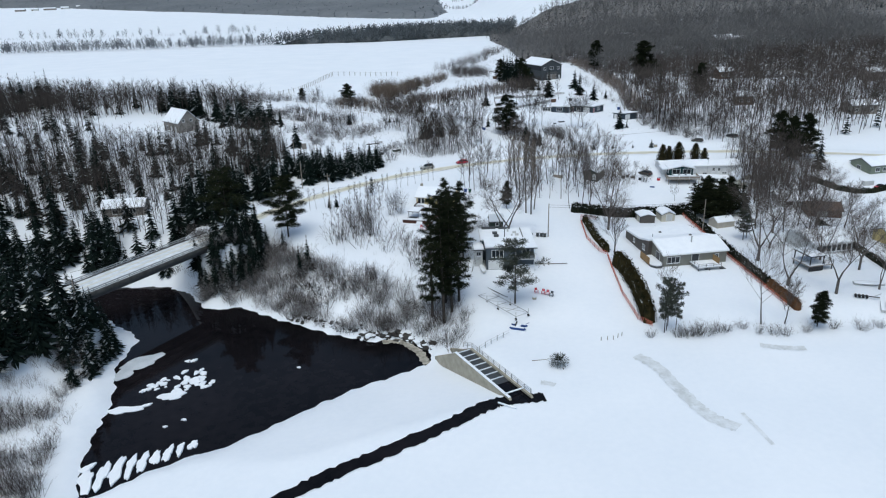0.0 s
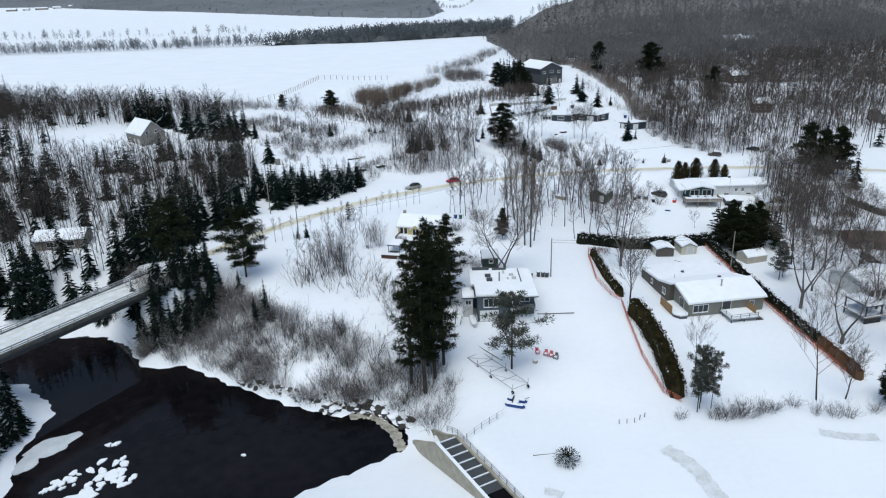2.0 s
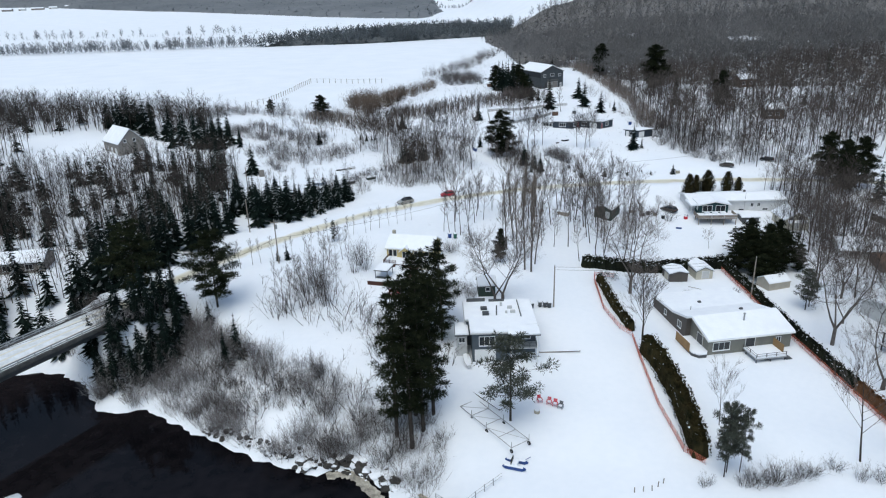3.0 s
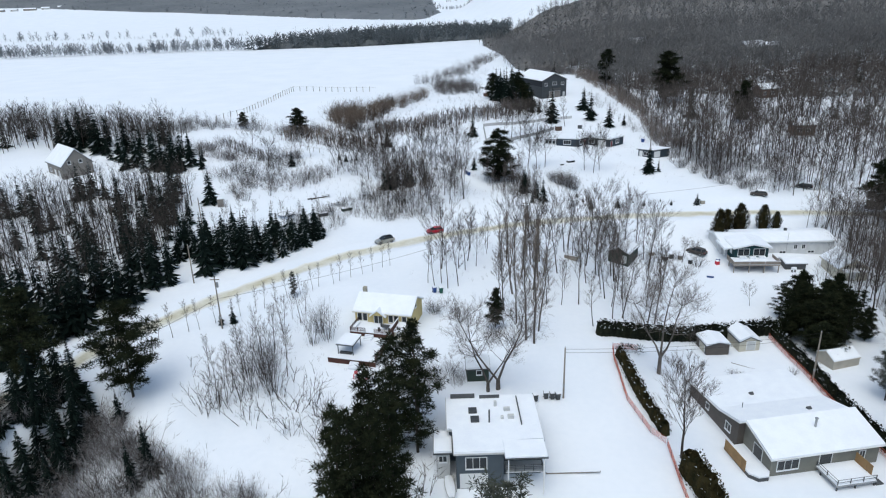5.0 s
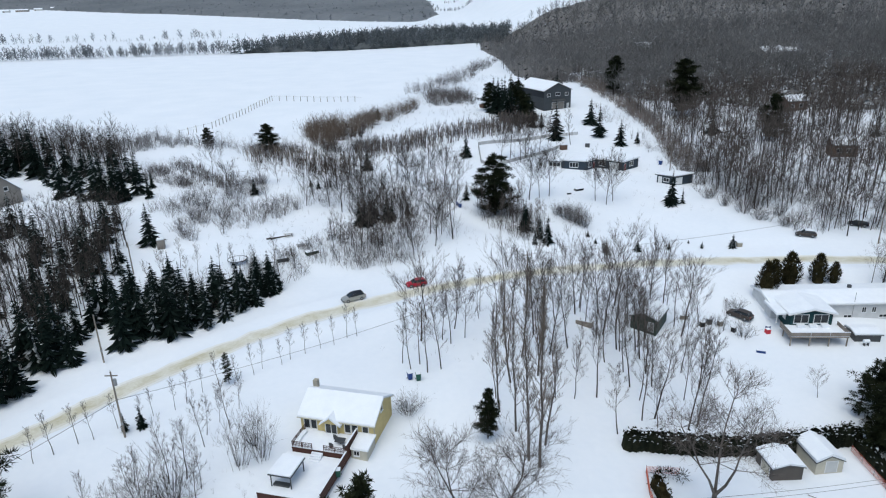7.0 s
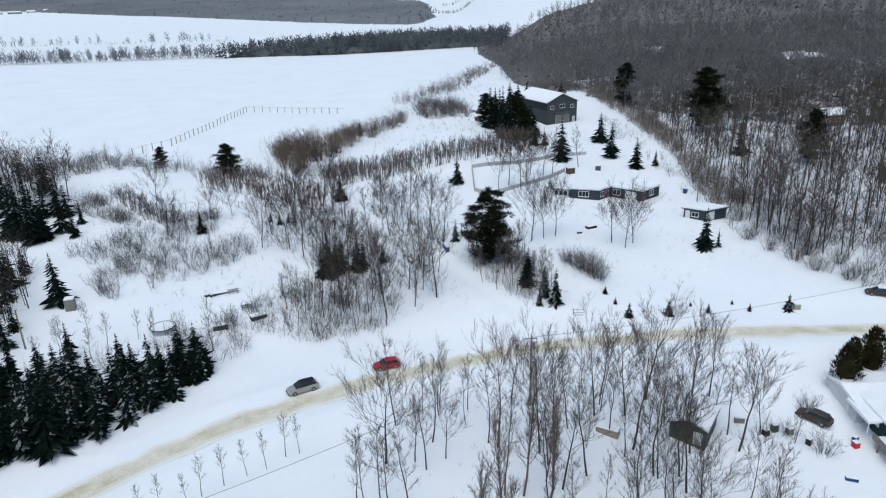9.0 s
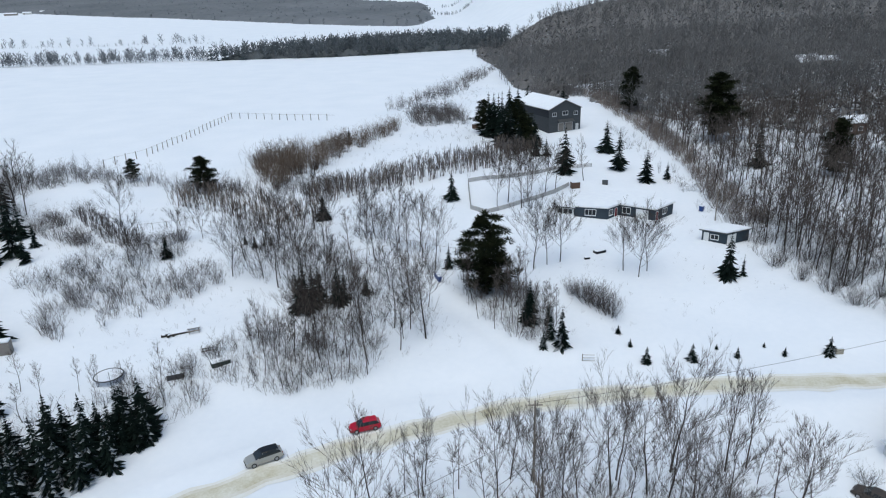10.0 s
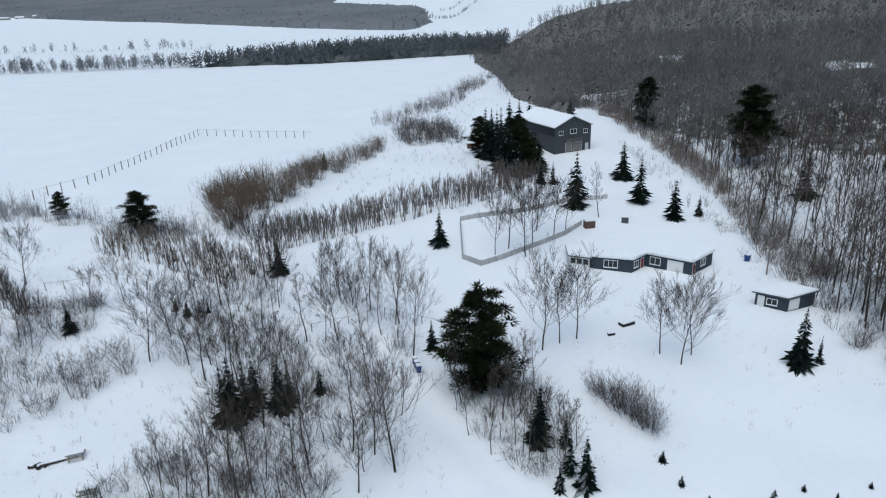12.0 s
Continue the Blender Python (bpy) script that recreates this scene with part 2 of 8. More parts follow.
def ribbon(name, line, half, material, lift=0.05, offset=0.0, sub=6, height=None, wobble=0.0):
    """A strip along a line of points, laid on the ground."""
    pts = []
    for k, (p, q) in enumerate(zip(line, line[1:])):
        p0, q1 = line[max(k - 1, 0)], line[min(k + 2, len(line) - 1)]
        for s in range(sub):
            u = s / sub
            pts.append(tuple(0.5 * (2 * p[c] + (q[c] - p0[c]) * u + (2 * p0[c] - 5 * p[c] + 4 * q[c] - q1[c]) * u * u + (3 * p[c] - p0[c] - 3 * q[c] + q1[c]) * u ** 3) for c in (0, 1)))
    pts.append(tuple(line[-1]))
    bm = bmesh.new()
    rows = []
    rng = random.Random(4)
    for k, p in enumerate(pts):
        a, b = pts[max(k - 1, 0)], pts[min(k + 1, len(pts) - 1)]
        dx, dy = b[0] - a[0], b[1] - a[1]
        n = math.hypot(dx, dy)
        nx, ny = dy / n, -dx / n
        row = []
        for s in (-1, -0.5, 0, 0.5, 1):
            o = offset + half * s + (rng.uniform(-wobble, wobble) if abs(s) == 1 else 0)
            x, y = p[0] + nx * o, p[1] + ny * o
            row.append(bm.verts.new((x, y, (height if height is not None else h(x, y)) + lift)))
        rows.append(row)
    for a, b in zip(rows, rows[1:]):
        for k in range(4):
            bm.faces.new((a[k], a[k + 1], b[k + 1], b[k]))
    me = bpy.data.meshes.new(name)
    bm.to_mesh(me)
    bm.free()
    me.materials.append(material)
    return new(name, me)


tagged(ribbon("road", ROAD, 2.4, FADED_SAND, 0.05, 0.5, wobble=0.5), "trampled sandy edge of the winter road", "road", kind="structure")
tagged(ribbon("road", ROAD, 1.75, SALTED, 0.07, 0.5, wobble=0.35), "salt-stained snow beside the sanded wheel tracks", "road", kind="structure")
tagged(ribbon("road", ROAD, 1.15, SAND, 0.09, 0.5, wobble=0.35), "plowed winter road with a strip of yellow sand", "road", kind="structure")

# ---- building blocks ----


def part(name, bm, material, parent=None, label="", category="", group="", kind="", smooth=False):
    """Link a bmesh (or vertices and faces) as one mesh object, under a thing or a part."""
    me = bpy.data.meshes.new(name)
    if isinstance(bm, tuple):
        me.from_pydata(bm[0], [], bm[1])
        if len(bm) > 2:
            me.polygons.foreach_set("material_index", bm[2])
    else:
        bmesh.ops.recalc_face_normals(bm, faces=bm.faces)
        bm.to_mesh(me)
        bm.free()
    for m in material if isinstance(material, (list, tuple)) else [material]:
        me.materials.append(m)
    if smooth:
        me.polygons.foreach_set("use_smooth", [True] * len(me.polygons))
    ob = new(name, me)
    ob.parent = parent
    return tagged(ob, label, category, group, kind)


def thing(name, x, y, z=None, rz=0, label="", category="", group=""):
    """An Empty at a thing's base, standing on the ground."""
    ob = new(name)
    ob.empty_display_size = 0.3
    ob.matrix_basis = pose(x, y, h(x, y) if z is None else z, 0, 0, rz)
    return tagged(ob, label, category, group)


def box(bm, x0, x1, y0, y1, z0, z1, bevel=0.0):
    m = Matrix.LocRotScale(((x0 + x1) / 2, (y0 + y1) / 2, (z0 + z1) / 2), None, (abs(x1 - x0), abs(y1 - y0), abs(z1 - z0)))
    made = bmesh.ops.create_cube(bm, size=1, matrix=m)["verts"]
    if bevel:
        edges = {e for v in made for e in v.link_edges}
        bmesh.ops.bevel(bm, geom=list(edges), offset=bevel, segments=2, affect="EDGES", profile=0.5)
    return bm


def a_box(*args):
    return box(bmesh.new(), *args)


def prism(bm, outline, axis, a, b):
    """A solid from an outline of (u, v), drawn from a to b along axis ('x', 'y' or 'z')."""
    def at(u, v, w):
        return {"x": (w, u, v), "y": (u, w, v), "z": (u, v, w)}[axis]
    lo, hi = [bm.verts.new(at(u, v, a)) for u, v in outline], [bm.verts.new(at(u, v, b)) for u, v in outline]
    bm.faces.new(lo)
    bm.faces.new(hi[::-1])
    for k in range(len(outline)):
        j = (k + 1) % len(outline)
        bm.faces.new((lo[k], hi[k], hi[j], lo[j]))
    return bm


def rod(bm, p, q, r0, r1=None, n=6):
    """A tapered rod from p to q."""
    r1 = r0 if r1 is None else r1
    p, q = Vector(p), Vector(q)
    turn = (q - p).to_track_quat("Z", "Y").to_matrix()
    a, b = [], []
    for k in range(n):
        c = Vector((math.cos(2 * math.pi * k / n), math.sin(2 * math.pi * k / n), 0))
        a.append(bm.verts.new(p + turn @ (c * r0)))
        b.append(bm.verts.new(q + turn @ (c * r1)))
    for k in range(n):
        j = (k + 1) % n
        bm.faces.new((a[k], a[j], b[j], b[k]))
    bm.faces.new(a[::-1])
    bm.faces.new(b)
    return bm

# ---- trees and bushes ----


class Bits:
    """Vertices and faces gathered for one mesh."""

    def __init__(self):
        self.v, self.f, self.m = [], [], []

    def limb(self, p, q, r0, r1, n=4, m=0):
        p, q = np.array(p, float), np.array(q, float)
        d = q - p
        d /= np.linalg.norm(d) + 1e-9
        s = np.cross(d, (0, 0, 1) if abs(d[2]) < 0.9 else (1, 0, 0))
        s /= np.linalg.norm(s)
        t = np.cross(d, s)
        k = len(self.v)
        for c, r in ((p, r0), (q, r1)):
            for i in range(n):
                a = 2 * math.pi * i / n
                self.v.append(tuple(c + r * (math.cos(a) * s + math.sin(a) * t)))
        for i in range(n):
            j = (i + 1) % n
            self.f.append((k + i, k + j, k + n + j, k + n + i))
            self.m.append(m)

    def sliver(self, p, q, w, rng, m=0):
        """A thin tapered twig."""
        a = rng.uniform(0, math.pi)
        k = len(self.v)
        ox, oy = math.cos(a) * w / 2, math.sin(a) * w / 2
        self.v += [(p[0] - ox, p[1] - oy, p[2]), (p[0] + ox, p[1] + oy, p[2]), tuple(q)]
        self.f.append((k, k + 1, k + 2))
        self.m.append(m)

    def tri(self, a, b, c, m=0):
        k = len(self.v)
        self.v += [tuple(a), tuple(b), tuple(c)]
        self.f.append((k, k + 1, k + 2))
        self.m.append(m)

    def data(self):
        return self.v, self.f, self.m


def way(az, el):
    return np.array((math.cos(az) * math.cos(el), math.sin(az) * math.cos(el), math.sin(el)))


def bend(rng, d, spread, up):
    """A direction near d, turned at random and drawn upwards."""
    v = np.array((rng.gauss(0, 1), rng.gauss(0, 1), rng.gauss(0, 1)))
    v = d + v * (spread / (np.linalg.norm(v) + 1e-6)) + np.array((0, 0, up))
    return v / np.linalg.norm(v)


def branch(rng, bits, o, d, length, wide, counts, spread=0.8, up=0.12, m=0):
    """Twigs that split again and again, as thin slivers."""
    e = o + d * length
    bits.sliver(o, e, wide, rng, m)
    if counts:
        for k in range(counts[0]):
            c = o + (e - o) * rng.uniform(0.25, 0.98)
            branch(rng, bits, c, bend(rng, d, spread, up), length * rng.uniform(0.42, 0.68), wide * 0.72, counts[1:], spread, up, m)


def grow_bare(rng, height, spread, limbs=12, counts=(4, 4), first=0.25, up=0.75, trunk=None, crown=None, at=(0, 0, 0), sides=5, wide=0.07, stout=0.0095, loose=0.7, rise=0.22):
    """A leafless tree: a bent trunk, ascending limbs that fan out, and fine twigs."""
    trunk, crown = trunk or Bits(), crown or Bits()
    base = np.array(at, float)
    r = stout * height + 0.02
    path, p, lean = [base - (0, 0, 0.3)], base.copy(), rng.uniform(0, 6.28)
    n = 5
    for k in range(n):
        lean += rng.uniform(-1, 1)
        p = p + way(lean, 1.47 + rng.uniform(-0.08, 0.08)) * height * 0.9 / n
        path.append(p)
    for k in range(n):
        trunk.limb(path[k], path[k + 1], r * (1 - 0.18 * k), r * (1 - 0.18 * (k + 1)) + 0.008, sides)
    az = rng.uniform(0, 6.28)
    for k in range(limbs):
        u = first + (0.98 - first) * ((k + rng.random()) / limbs) ** 0.85
        i = min(int(u * n), n - 1)
        o = path[i] + (path[i + 1] - path[i]) * (u * n - i)
        az += 2.4 + rng.uniform(-0.5, 0.5)
        ln = spread * (1.1 - 0.5 * u) * rng.uniform(0.75, 1.2)
        el = up * rng.uniform(0.7, 1.25) + 0.25 * u
        d1 = way(az, min(el, 1.4))
        a = o + d1 * ln * 0.5
        d2 = bend(rng, d1, 0.35, 0.3)
        b = a + d2 * ln * 0.6
        lr = max(0.016, r * 0.36 * (1.05 - 0.75 * u))
        trunk.limb(o, a, lr, lr * 0.62, 3)
        trunk.limb(a, b, lr * 0.62, 0.01, 3)
        for s in range(7):
            c = o + (a - o) * rng.uniform(0.4, 1) if s < 2 else a + (b - a) * rng.uniform(0, 1)
            branch(rng, crown, c, bend(rng, d2, loose, rise), ln * rng.uniform(0.3, 0.58), wide, counts, loose * 0.88, rise)
    return trunk, crown


def grow_forked(rng, height, spread, stems=3, wide=0.062, counts=(6, 5)):
    """An old broad tree: a short thick trunk that forks into bent stems, each ending in limbs with a round mass of fine twigs."""
    trunk, crown = Bits(), Bits()
    r = 0.0135 * height + 0.05
    fork = np.array((0, 0, height * rng.uniform(0.08, 0.2)))
    trunk.limb((0, 0, -0.3), fork, r * 1.25, r, 7)
    az = rng.uniform(0, 6.28)
    for k in range(stems):
        az += 6.283 / stems + rng.uniform(-0.4, 0.4)
        p, rr, d = fork.copy(), r * rng.uniform(0.6, 0.85), way(az, rng.uniform(1.0, 1.25))
        for j in range(4):
            q = p + d * height * rng.uniform(0.13, 0.19)
            trunk.limb(p, q, rr, rr * 0.74, 6)
            p, rr = q, rr * 0.74
            d = bend(rng, d, 0.3, 0.25)
            if j > 0:
                for _ in range(3):
                    e = bend(rng, way(rng.uniform(0, 6.28), 0.5), 0.4, 0.2)
                    b = p + e * spread * rng.uniform(0.25, 0.55)
                    trunk.limb(p, b, rr * 0.55, 0.02, 3)
                    for _ in range(7):
                        branch(rng, crown, p + (b - p) * rng.uniform(0.35, 1), bend(rng, e, 0.8, 0.15), spread * rng.uniform(0.2, 0.36), wide, counts, 0.9, 0.1)
        for _ in range(12):
            branch(rng, crown, p, bend(rng, d, 0.95, 0.1), spread * rng.uniform(0.25, 0.45), wide, counts, 0.9, 0.1)
    return trunk, crown


def grow_spruce(rng, height, radius, snow=0.3, tiers=None, crown=None, at=(0, 0, 0), low=0.06, ragged=0.36):
    """A spruce: tiers of drooping, tapering sprays, some of them loaded with snow."""
    crown = crown or Bits()
    x, y, z = at
    tiers = tiers or max(8, int(height * 2.4))
    for k in range(tiers):
        u = (k + rng.random() * 0.6) / tiers
        zz = z + height * (low + (1 - low) * u)
        reach = (radius * (1 - u) ** 0.9 + 0.1) * rng.uniform(0.58, 1.15)
        count = max(5, int(9 * (1 - u) + 4))
        turn = rng.uniform(0, 6.28)
        for j in range(count):
            az = turn + 6.283 * j / count + rng.uniform(-0.25, 0.25)
            ln = reach * rng.uniform(1 - ragged * 1.6, 1 + ragged * 0.6)
            c, s = math.cos(az), math.sin(az)
            droop = ln * rng.uniform(0.22, 0.5)
            w = 0.12 * ln + 0.11
            mid, tip = (x + c * ln * 0.55, y + s * ln * 0.55, zz - droop * 0.35), (x + c * ln, y + s * ln, zz - droop)
            root = (x, y, zz + 0.12 * ln)
            m = 1 if rng.random() < snow else 0
            a, b = (mid[0] - s * w, mid[1] + c * w, mid[2] - 0.16 * ln), (mid[0] + s * w, mid[1] - c * w, mid[2] - 0.16 * ln)
            crown.tri(root, a, mid)
            crown.tri(root, mid, b)
            crown.tri(a, (tip[0] - s * w * 0.3, tip[1] + c * w * 0.3, tip[2]), mid, m)
            crown.tri(b, mid, tip, m)
            if m:
                crown.tri((root[0], root[1], root[2] + 0.03), (a[0], a[1], a[2] + 0.06), (mid[0], mid[1], mid[2] + 0.06), 1)
    crown.tri((x - 0.08, y, z + height * 0.94), (x + 0.08, y, z + height * 0.94), (x, y, z + height * 1.03))
    return crown


def clump(bits, rng, c, r, count, size, m=0, flat=0.6):
    """A tuft of needles: small slivers pointing out of one spot."""
    for _ in range(count):
        d = way(rng.uniform(0, 6.28), rng.uniform(-0.7, 1.3))
        o = np.array(c) + np.array((d[0], d[1], d[2] * flat)) * r * rng.uniform(0.15, 1)
        e = o + d * size * rng.uniform(0.6, 1.3)
        az = rng.uniform(0, 6.28)
        w = way(az, rng.uniform(-0.6, 0.6)) * size * 0.17
        bits.tri(o - w, o + w, e, m)


def grow_pine(rng, height, radius, first=0.3, limbs=26, snow=0.06, tufts=20, size=0.5, trunk=None, crown=None, at=(0, 0, 0), flat=0.3, taper=0.7):
    """A white pine: a straight trunk, level boughs in whorls with gaps between, and on them flat tufts of needles."""
    trunk, crown = trunk or Bits(), crown or Bits()
    base = np.array(at, float)
    r = 0.011 * height + 0.04
    top = base + (rng.uniform(-0.4, 0.4), rng.uniform(-0.4, 0.4), height * 0.96)
    for k in range(4):
        trunk.limb(base - (0, 0, 0.3) + (top - base) * k / 4, base + (top - base) * (k + 1) / 4 + (0, 0, 0.02), r * (1 - 0.23 * k), r * (1 - 0.23 * (k + 1)), 6)
    az = rng.uniform(0, 6.28)
    whorls = max(5, limbs // 4)
    for k in range(limbs):
        ring = (k * whorls // limbs + rng.uniform(0.0, 0.32)) / whorls
        u = first + (1 - first) * ring
        o = base + (top - base) * u
        az += 1.75 + rng.uniform(-0.5, 0.5)
        shape = (1 - ring) ** taper * 0.9 + 0.14
        if ring < 0.25:
            shape *= 0.55 + 1.8 * ring
        ln = radius * shape * rng.uniform(0.5, 1.2)
        lift = rng.uniform(-0.05, 0.3) + 0.35 * ring
        e = o + way(az, lift) * ln
        trunk.limb(o, e, 0.03 + r * 0.15 * (1 - u), 0.012, 3)
        for s in range(max(2, int(1 + ln * 1.3))):
            c = o + (e - o) * rng.uniform(0.25, 1.06) + np.array((rng.uniform(-1, 1), rng.uniform(-1, 1), rng.uniform(-0.1, 0.25))) * ln * 0.17
            clump(crown, rng, c, 0.34 + 0.16 * ln, tufts, size, 0, flat)
            if rng.random() < snow * 4:
                clump(crown, rng, c + (0, 0, 0.2), 0.25 + 0.1 * ln, 4, size * 0.7, 1, 0.3)
    clump(crown, rng, top, 0.35, tufts, size)
    return trunk, crown


def grow_shrub(rng, height, radius, stems=10, crown=None, at=(0, 0, 0), snow=0.0, wide=0.06):
    """A bush of branching stems, some of the twigs frosted."""
    crown = crown or Bits()
    base = np.array(at, float)
    for _ in range(stems):
        az = rng.uniform(0, 6.28)
        o = base + way(az, 0) * radius * 0.5 * rng.random() - np.array((0, 0, 0.1))
        d = np.array((math.cos(az) * radius * rng.random(), math.sin(az) * radius * rng.random(), height * rng.uniform(0.6, 1.0)))
        ln = np.linalg.norm(d)
        crown.sliver(o, o + d, wide, rng)
        for _ in range(4):
            c = o + d * rng.uniform(0.3, 0.95)
            branch(rng, crown, c, bend(rng, d / ln, 0.85, 0.1), ln * rng.uniform(0.25, 0.42), wide * 0.8, (2,), 0.8, 0.1, 1 if rng.random() < snow else 0)
    return crown


def tree_object(name, trunk, crown, materials, label, category="tree", group=""):
    """A master tree, kept at the origin until it is copied."""
    ob = tagged(new(name), label, category, group)
    if trunk:
        part("trunk", trunk.data(), materials[0], ob)
    part("crown", crown.data(), materials[1:], ob)
    return ob


def plant(masters, places, rng, group="", sink=0.0, vary=0.12, girth=1.0):
    """Copies of the master trees at (x, y, height); each master is given with its height."""
    for x, y, tall in places:
        ob, full = rng.choice(masters)
        k = tall / full
        m = pose(x, y, h(x, y) - sink, 0, 0, rng.uniform(0, 360)) @ Matrix.Diagonal((k * girth * rng.uniform(1 - vary, 1 + vary), k * girth * rng.uniform(1 - vary, 1 + vary), k, 1))
        made = copy_thing(ob, m)
        made.matrix_basis = m
        if group:
            tagged(made, group=group)


def drop(masters):
    """Remove the masters once their copies stand."""
    for ob, _ in masters:
        for o in (*ob.children_recursive, ob):
            bpy.data.objects.remove(o)


def scatter(rng, count, outline, gap=0.0, keep=None):
    """Random places inside an outline, some distance apart."""
    rs = np.random.RandomState(rng.randrange(1 << 30))
    xs, ys = [p[0] for p in outline], [p[1] for p in outline]
    out = np.zeros((0, 2))
    for _ in range(8):
        x, y = rs.uniform(min(xs), max(xs), count * 3), rs.uniform(min(ys), max(ys), count * 3)
        good = off_line(x, y, outline, True) < 0
        if keep:
            good &= keep(x, y)
        fresh = np.stack([x, y], 1)[good]
        if gap:
            room = np.zeros((count, 2))
            n = len(out)
            room[:n] = out
            for p in fresh:
                if n >= count:
                    break
                if not n or ((room[:n] - p) ** 2).sum(1).min() > gap * gap:
                    room[n] = p
                    n += 1
            out = room[:n]
        else:
            out = np.concatenate([out, fresh])[:count]
        if len(out) >= count:
            break
    return [(float(a), float(b)) for a, b in out]


def pack(bits):
    """A plant's mesh as arrays: vertices, triangles and quads with their materials."""
    out = [np.array(bits.v, float)]
    for n in (3, 4):
        sel = [k for k, f in enumerate(bits.f) if len(f) == n]
        out.append((np.array([bits.f[k] for k in sel], int).reshape(-1, n), np.array([bits.m[k] for k in sel], int)))
    return out


def stamp(name, packs, places, material, label, category="woods", seed=5):
    """Many plants in one mesh: each place (x, y, scale) takes one of the packs, turned and stretched."""
    rs = np.random.RandomState(seed)
    xy = np.array([p[:2] for p in places])
    zs = lie(xy[:, 0], xy[:, 1])
    verts, faces, mats, base = [], {3: [], 4: []}, {3: [], 4: []}, 0
    for (x, y, s), z in zip(places, zs):
        v, *rest = packs[rs.randint(len(packs))]
        a, w = rs.uniform(0, 6.283), s * rs.uniform(0.85, 1.2)
        c, d = math.cos(a) * w, math.sin(a) * w
        verts.append(np.stack([x + v[:, 0] * c - v[:, 1] * d, y + v[:, 0] * d + v[:, 1] * c, z + v[:, 2] * s], 1))
        for n, (f, m) in zip((3, 4), rest):
            faces[n].append(f + base)
            mats[n].append(m)
        base += len(v)
    rows = [r for n in (3, 4) for r in np.concatenate(faces[n]).tolist()]
    return part(name, (np.concatenate(verts).tolist(), rows, np.concatenate(mats[3] + mats[4]).tolist()), material, None, label, category, kind="stuff")


def canopy(name, outline, cell, low, high, material, label, seed=3, holes=0.0):
    """The rough top of a far wood, as one ragged sheet of crowns."""
    rs = np.random.RandomState(seed)
    xs, ys = [p[0] for p in outline], [p[1] for p in outline]
    gx, gy = np.meshgrid(np.arange(min(xs), max(xs), cell), np.arange(min(ys), max(ys), cell))
    gx, gy = gx + rs.uniform(-0.4, 0.4, gx.shape) * cell, gy + rs.uniform(-0.4, 0.4, gx.shape) * cell
    edge = -off_line(gx, gy, outline, True)
    gz = lie(gx, gy) + (low + (high - low) * rs.rand(*gx.shape) ** 1.3) * np.clip((edge - 1.6 * cell) / (1.5 * cell), 0, 1) - 0.6 * (edge < 1.6 * cell)
    inside = edge > 0
    i, j = np.nonzero(inside[:-1, :-1] & inside[1:, :-1] & inside[:-1, 1:] & inside[1:, 1:])
    n = gx.shape[1]
    quads = np.stack([i * n + j, i * n + j + 1, (i + 1) * n + j + 1, (i + 1) * n + j], 1)
    used, back = np.unique(quads, return_inverse=True)
    verts = np.stack([gx.ravel(), gy.ravel(), gz.ravel()], 1)[used]
    q = back.reshape(-1, 4)
    tris = np.concatenate([q[:, (0, 1, 2)], q[:, (0, 2, 3)]])
    tris = tris[rs.rand(len(tris)) >= holes]
    return part(name, (verts.tolist(), tris.tolist()), material, None, label, "woods", kind="stuff", smooth=True)

# ---- houses, sheds, bridge and dam ----


def paint(name, c, vary=0.18, each=0.0, rough=0.75):
    return mat(name, c, rough, vary=vary, scale=0.8, fine=11, bump=0.12, each=each)


def boards(bm, x0, x1, z0, z1, y, pitch, proud=0.02, axis="x"):
    """Lapped siding boards on a wall face, one thin wedge a course."""
    z = z0
    while z < z1 - 0.02:
        t = min(z + pitch, z1)
        prism(bm, [(y, z), (y - proud, z), (y - 0.004, t), (y, t)], axis, x0, x1)
        z += pitch
    return bm


def edge_frame(p, q, z):
    """The pose of a wall face from p to q (seen from outside, left to right): x along the wall, -y out of it."""
    dx, dy = q[0] - p[0], q[1] - p[1]
    n = math.hypot(dx, dy)
    m = Matrix.Identity(4)
    m.col[0][:3] = (dx / n, dy / n, 0)
    m.col[1][:3] = (-dy / n, dx / n, 0)
    m.col[3][:3] = (p[0], p[1], z)
    return m, n


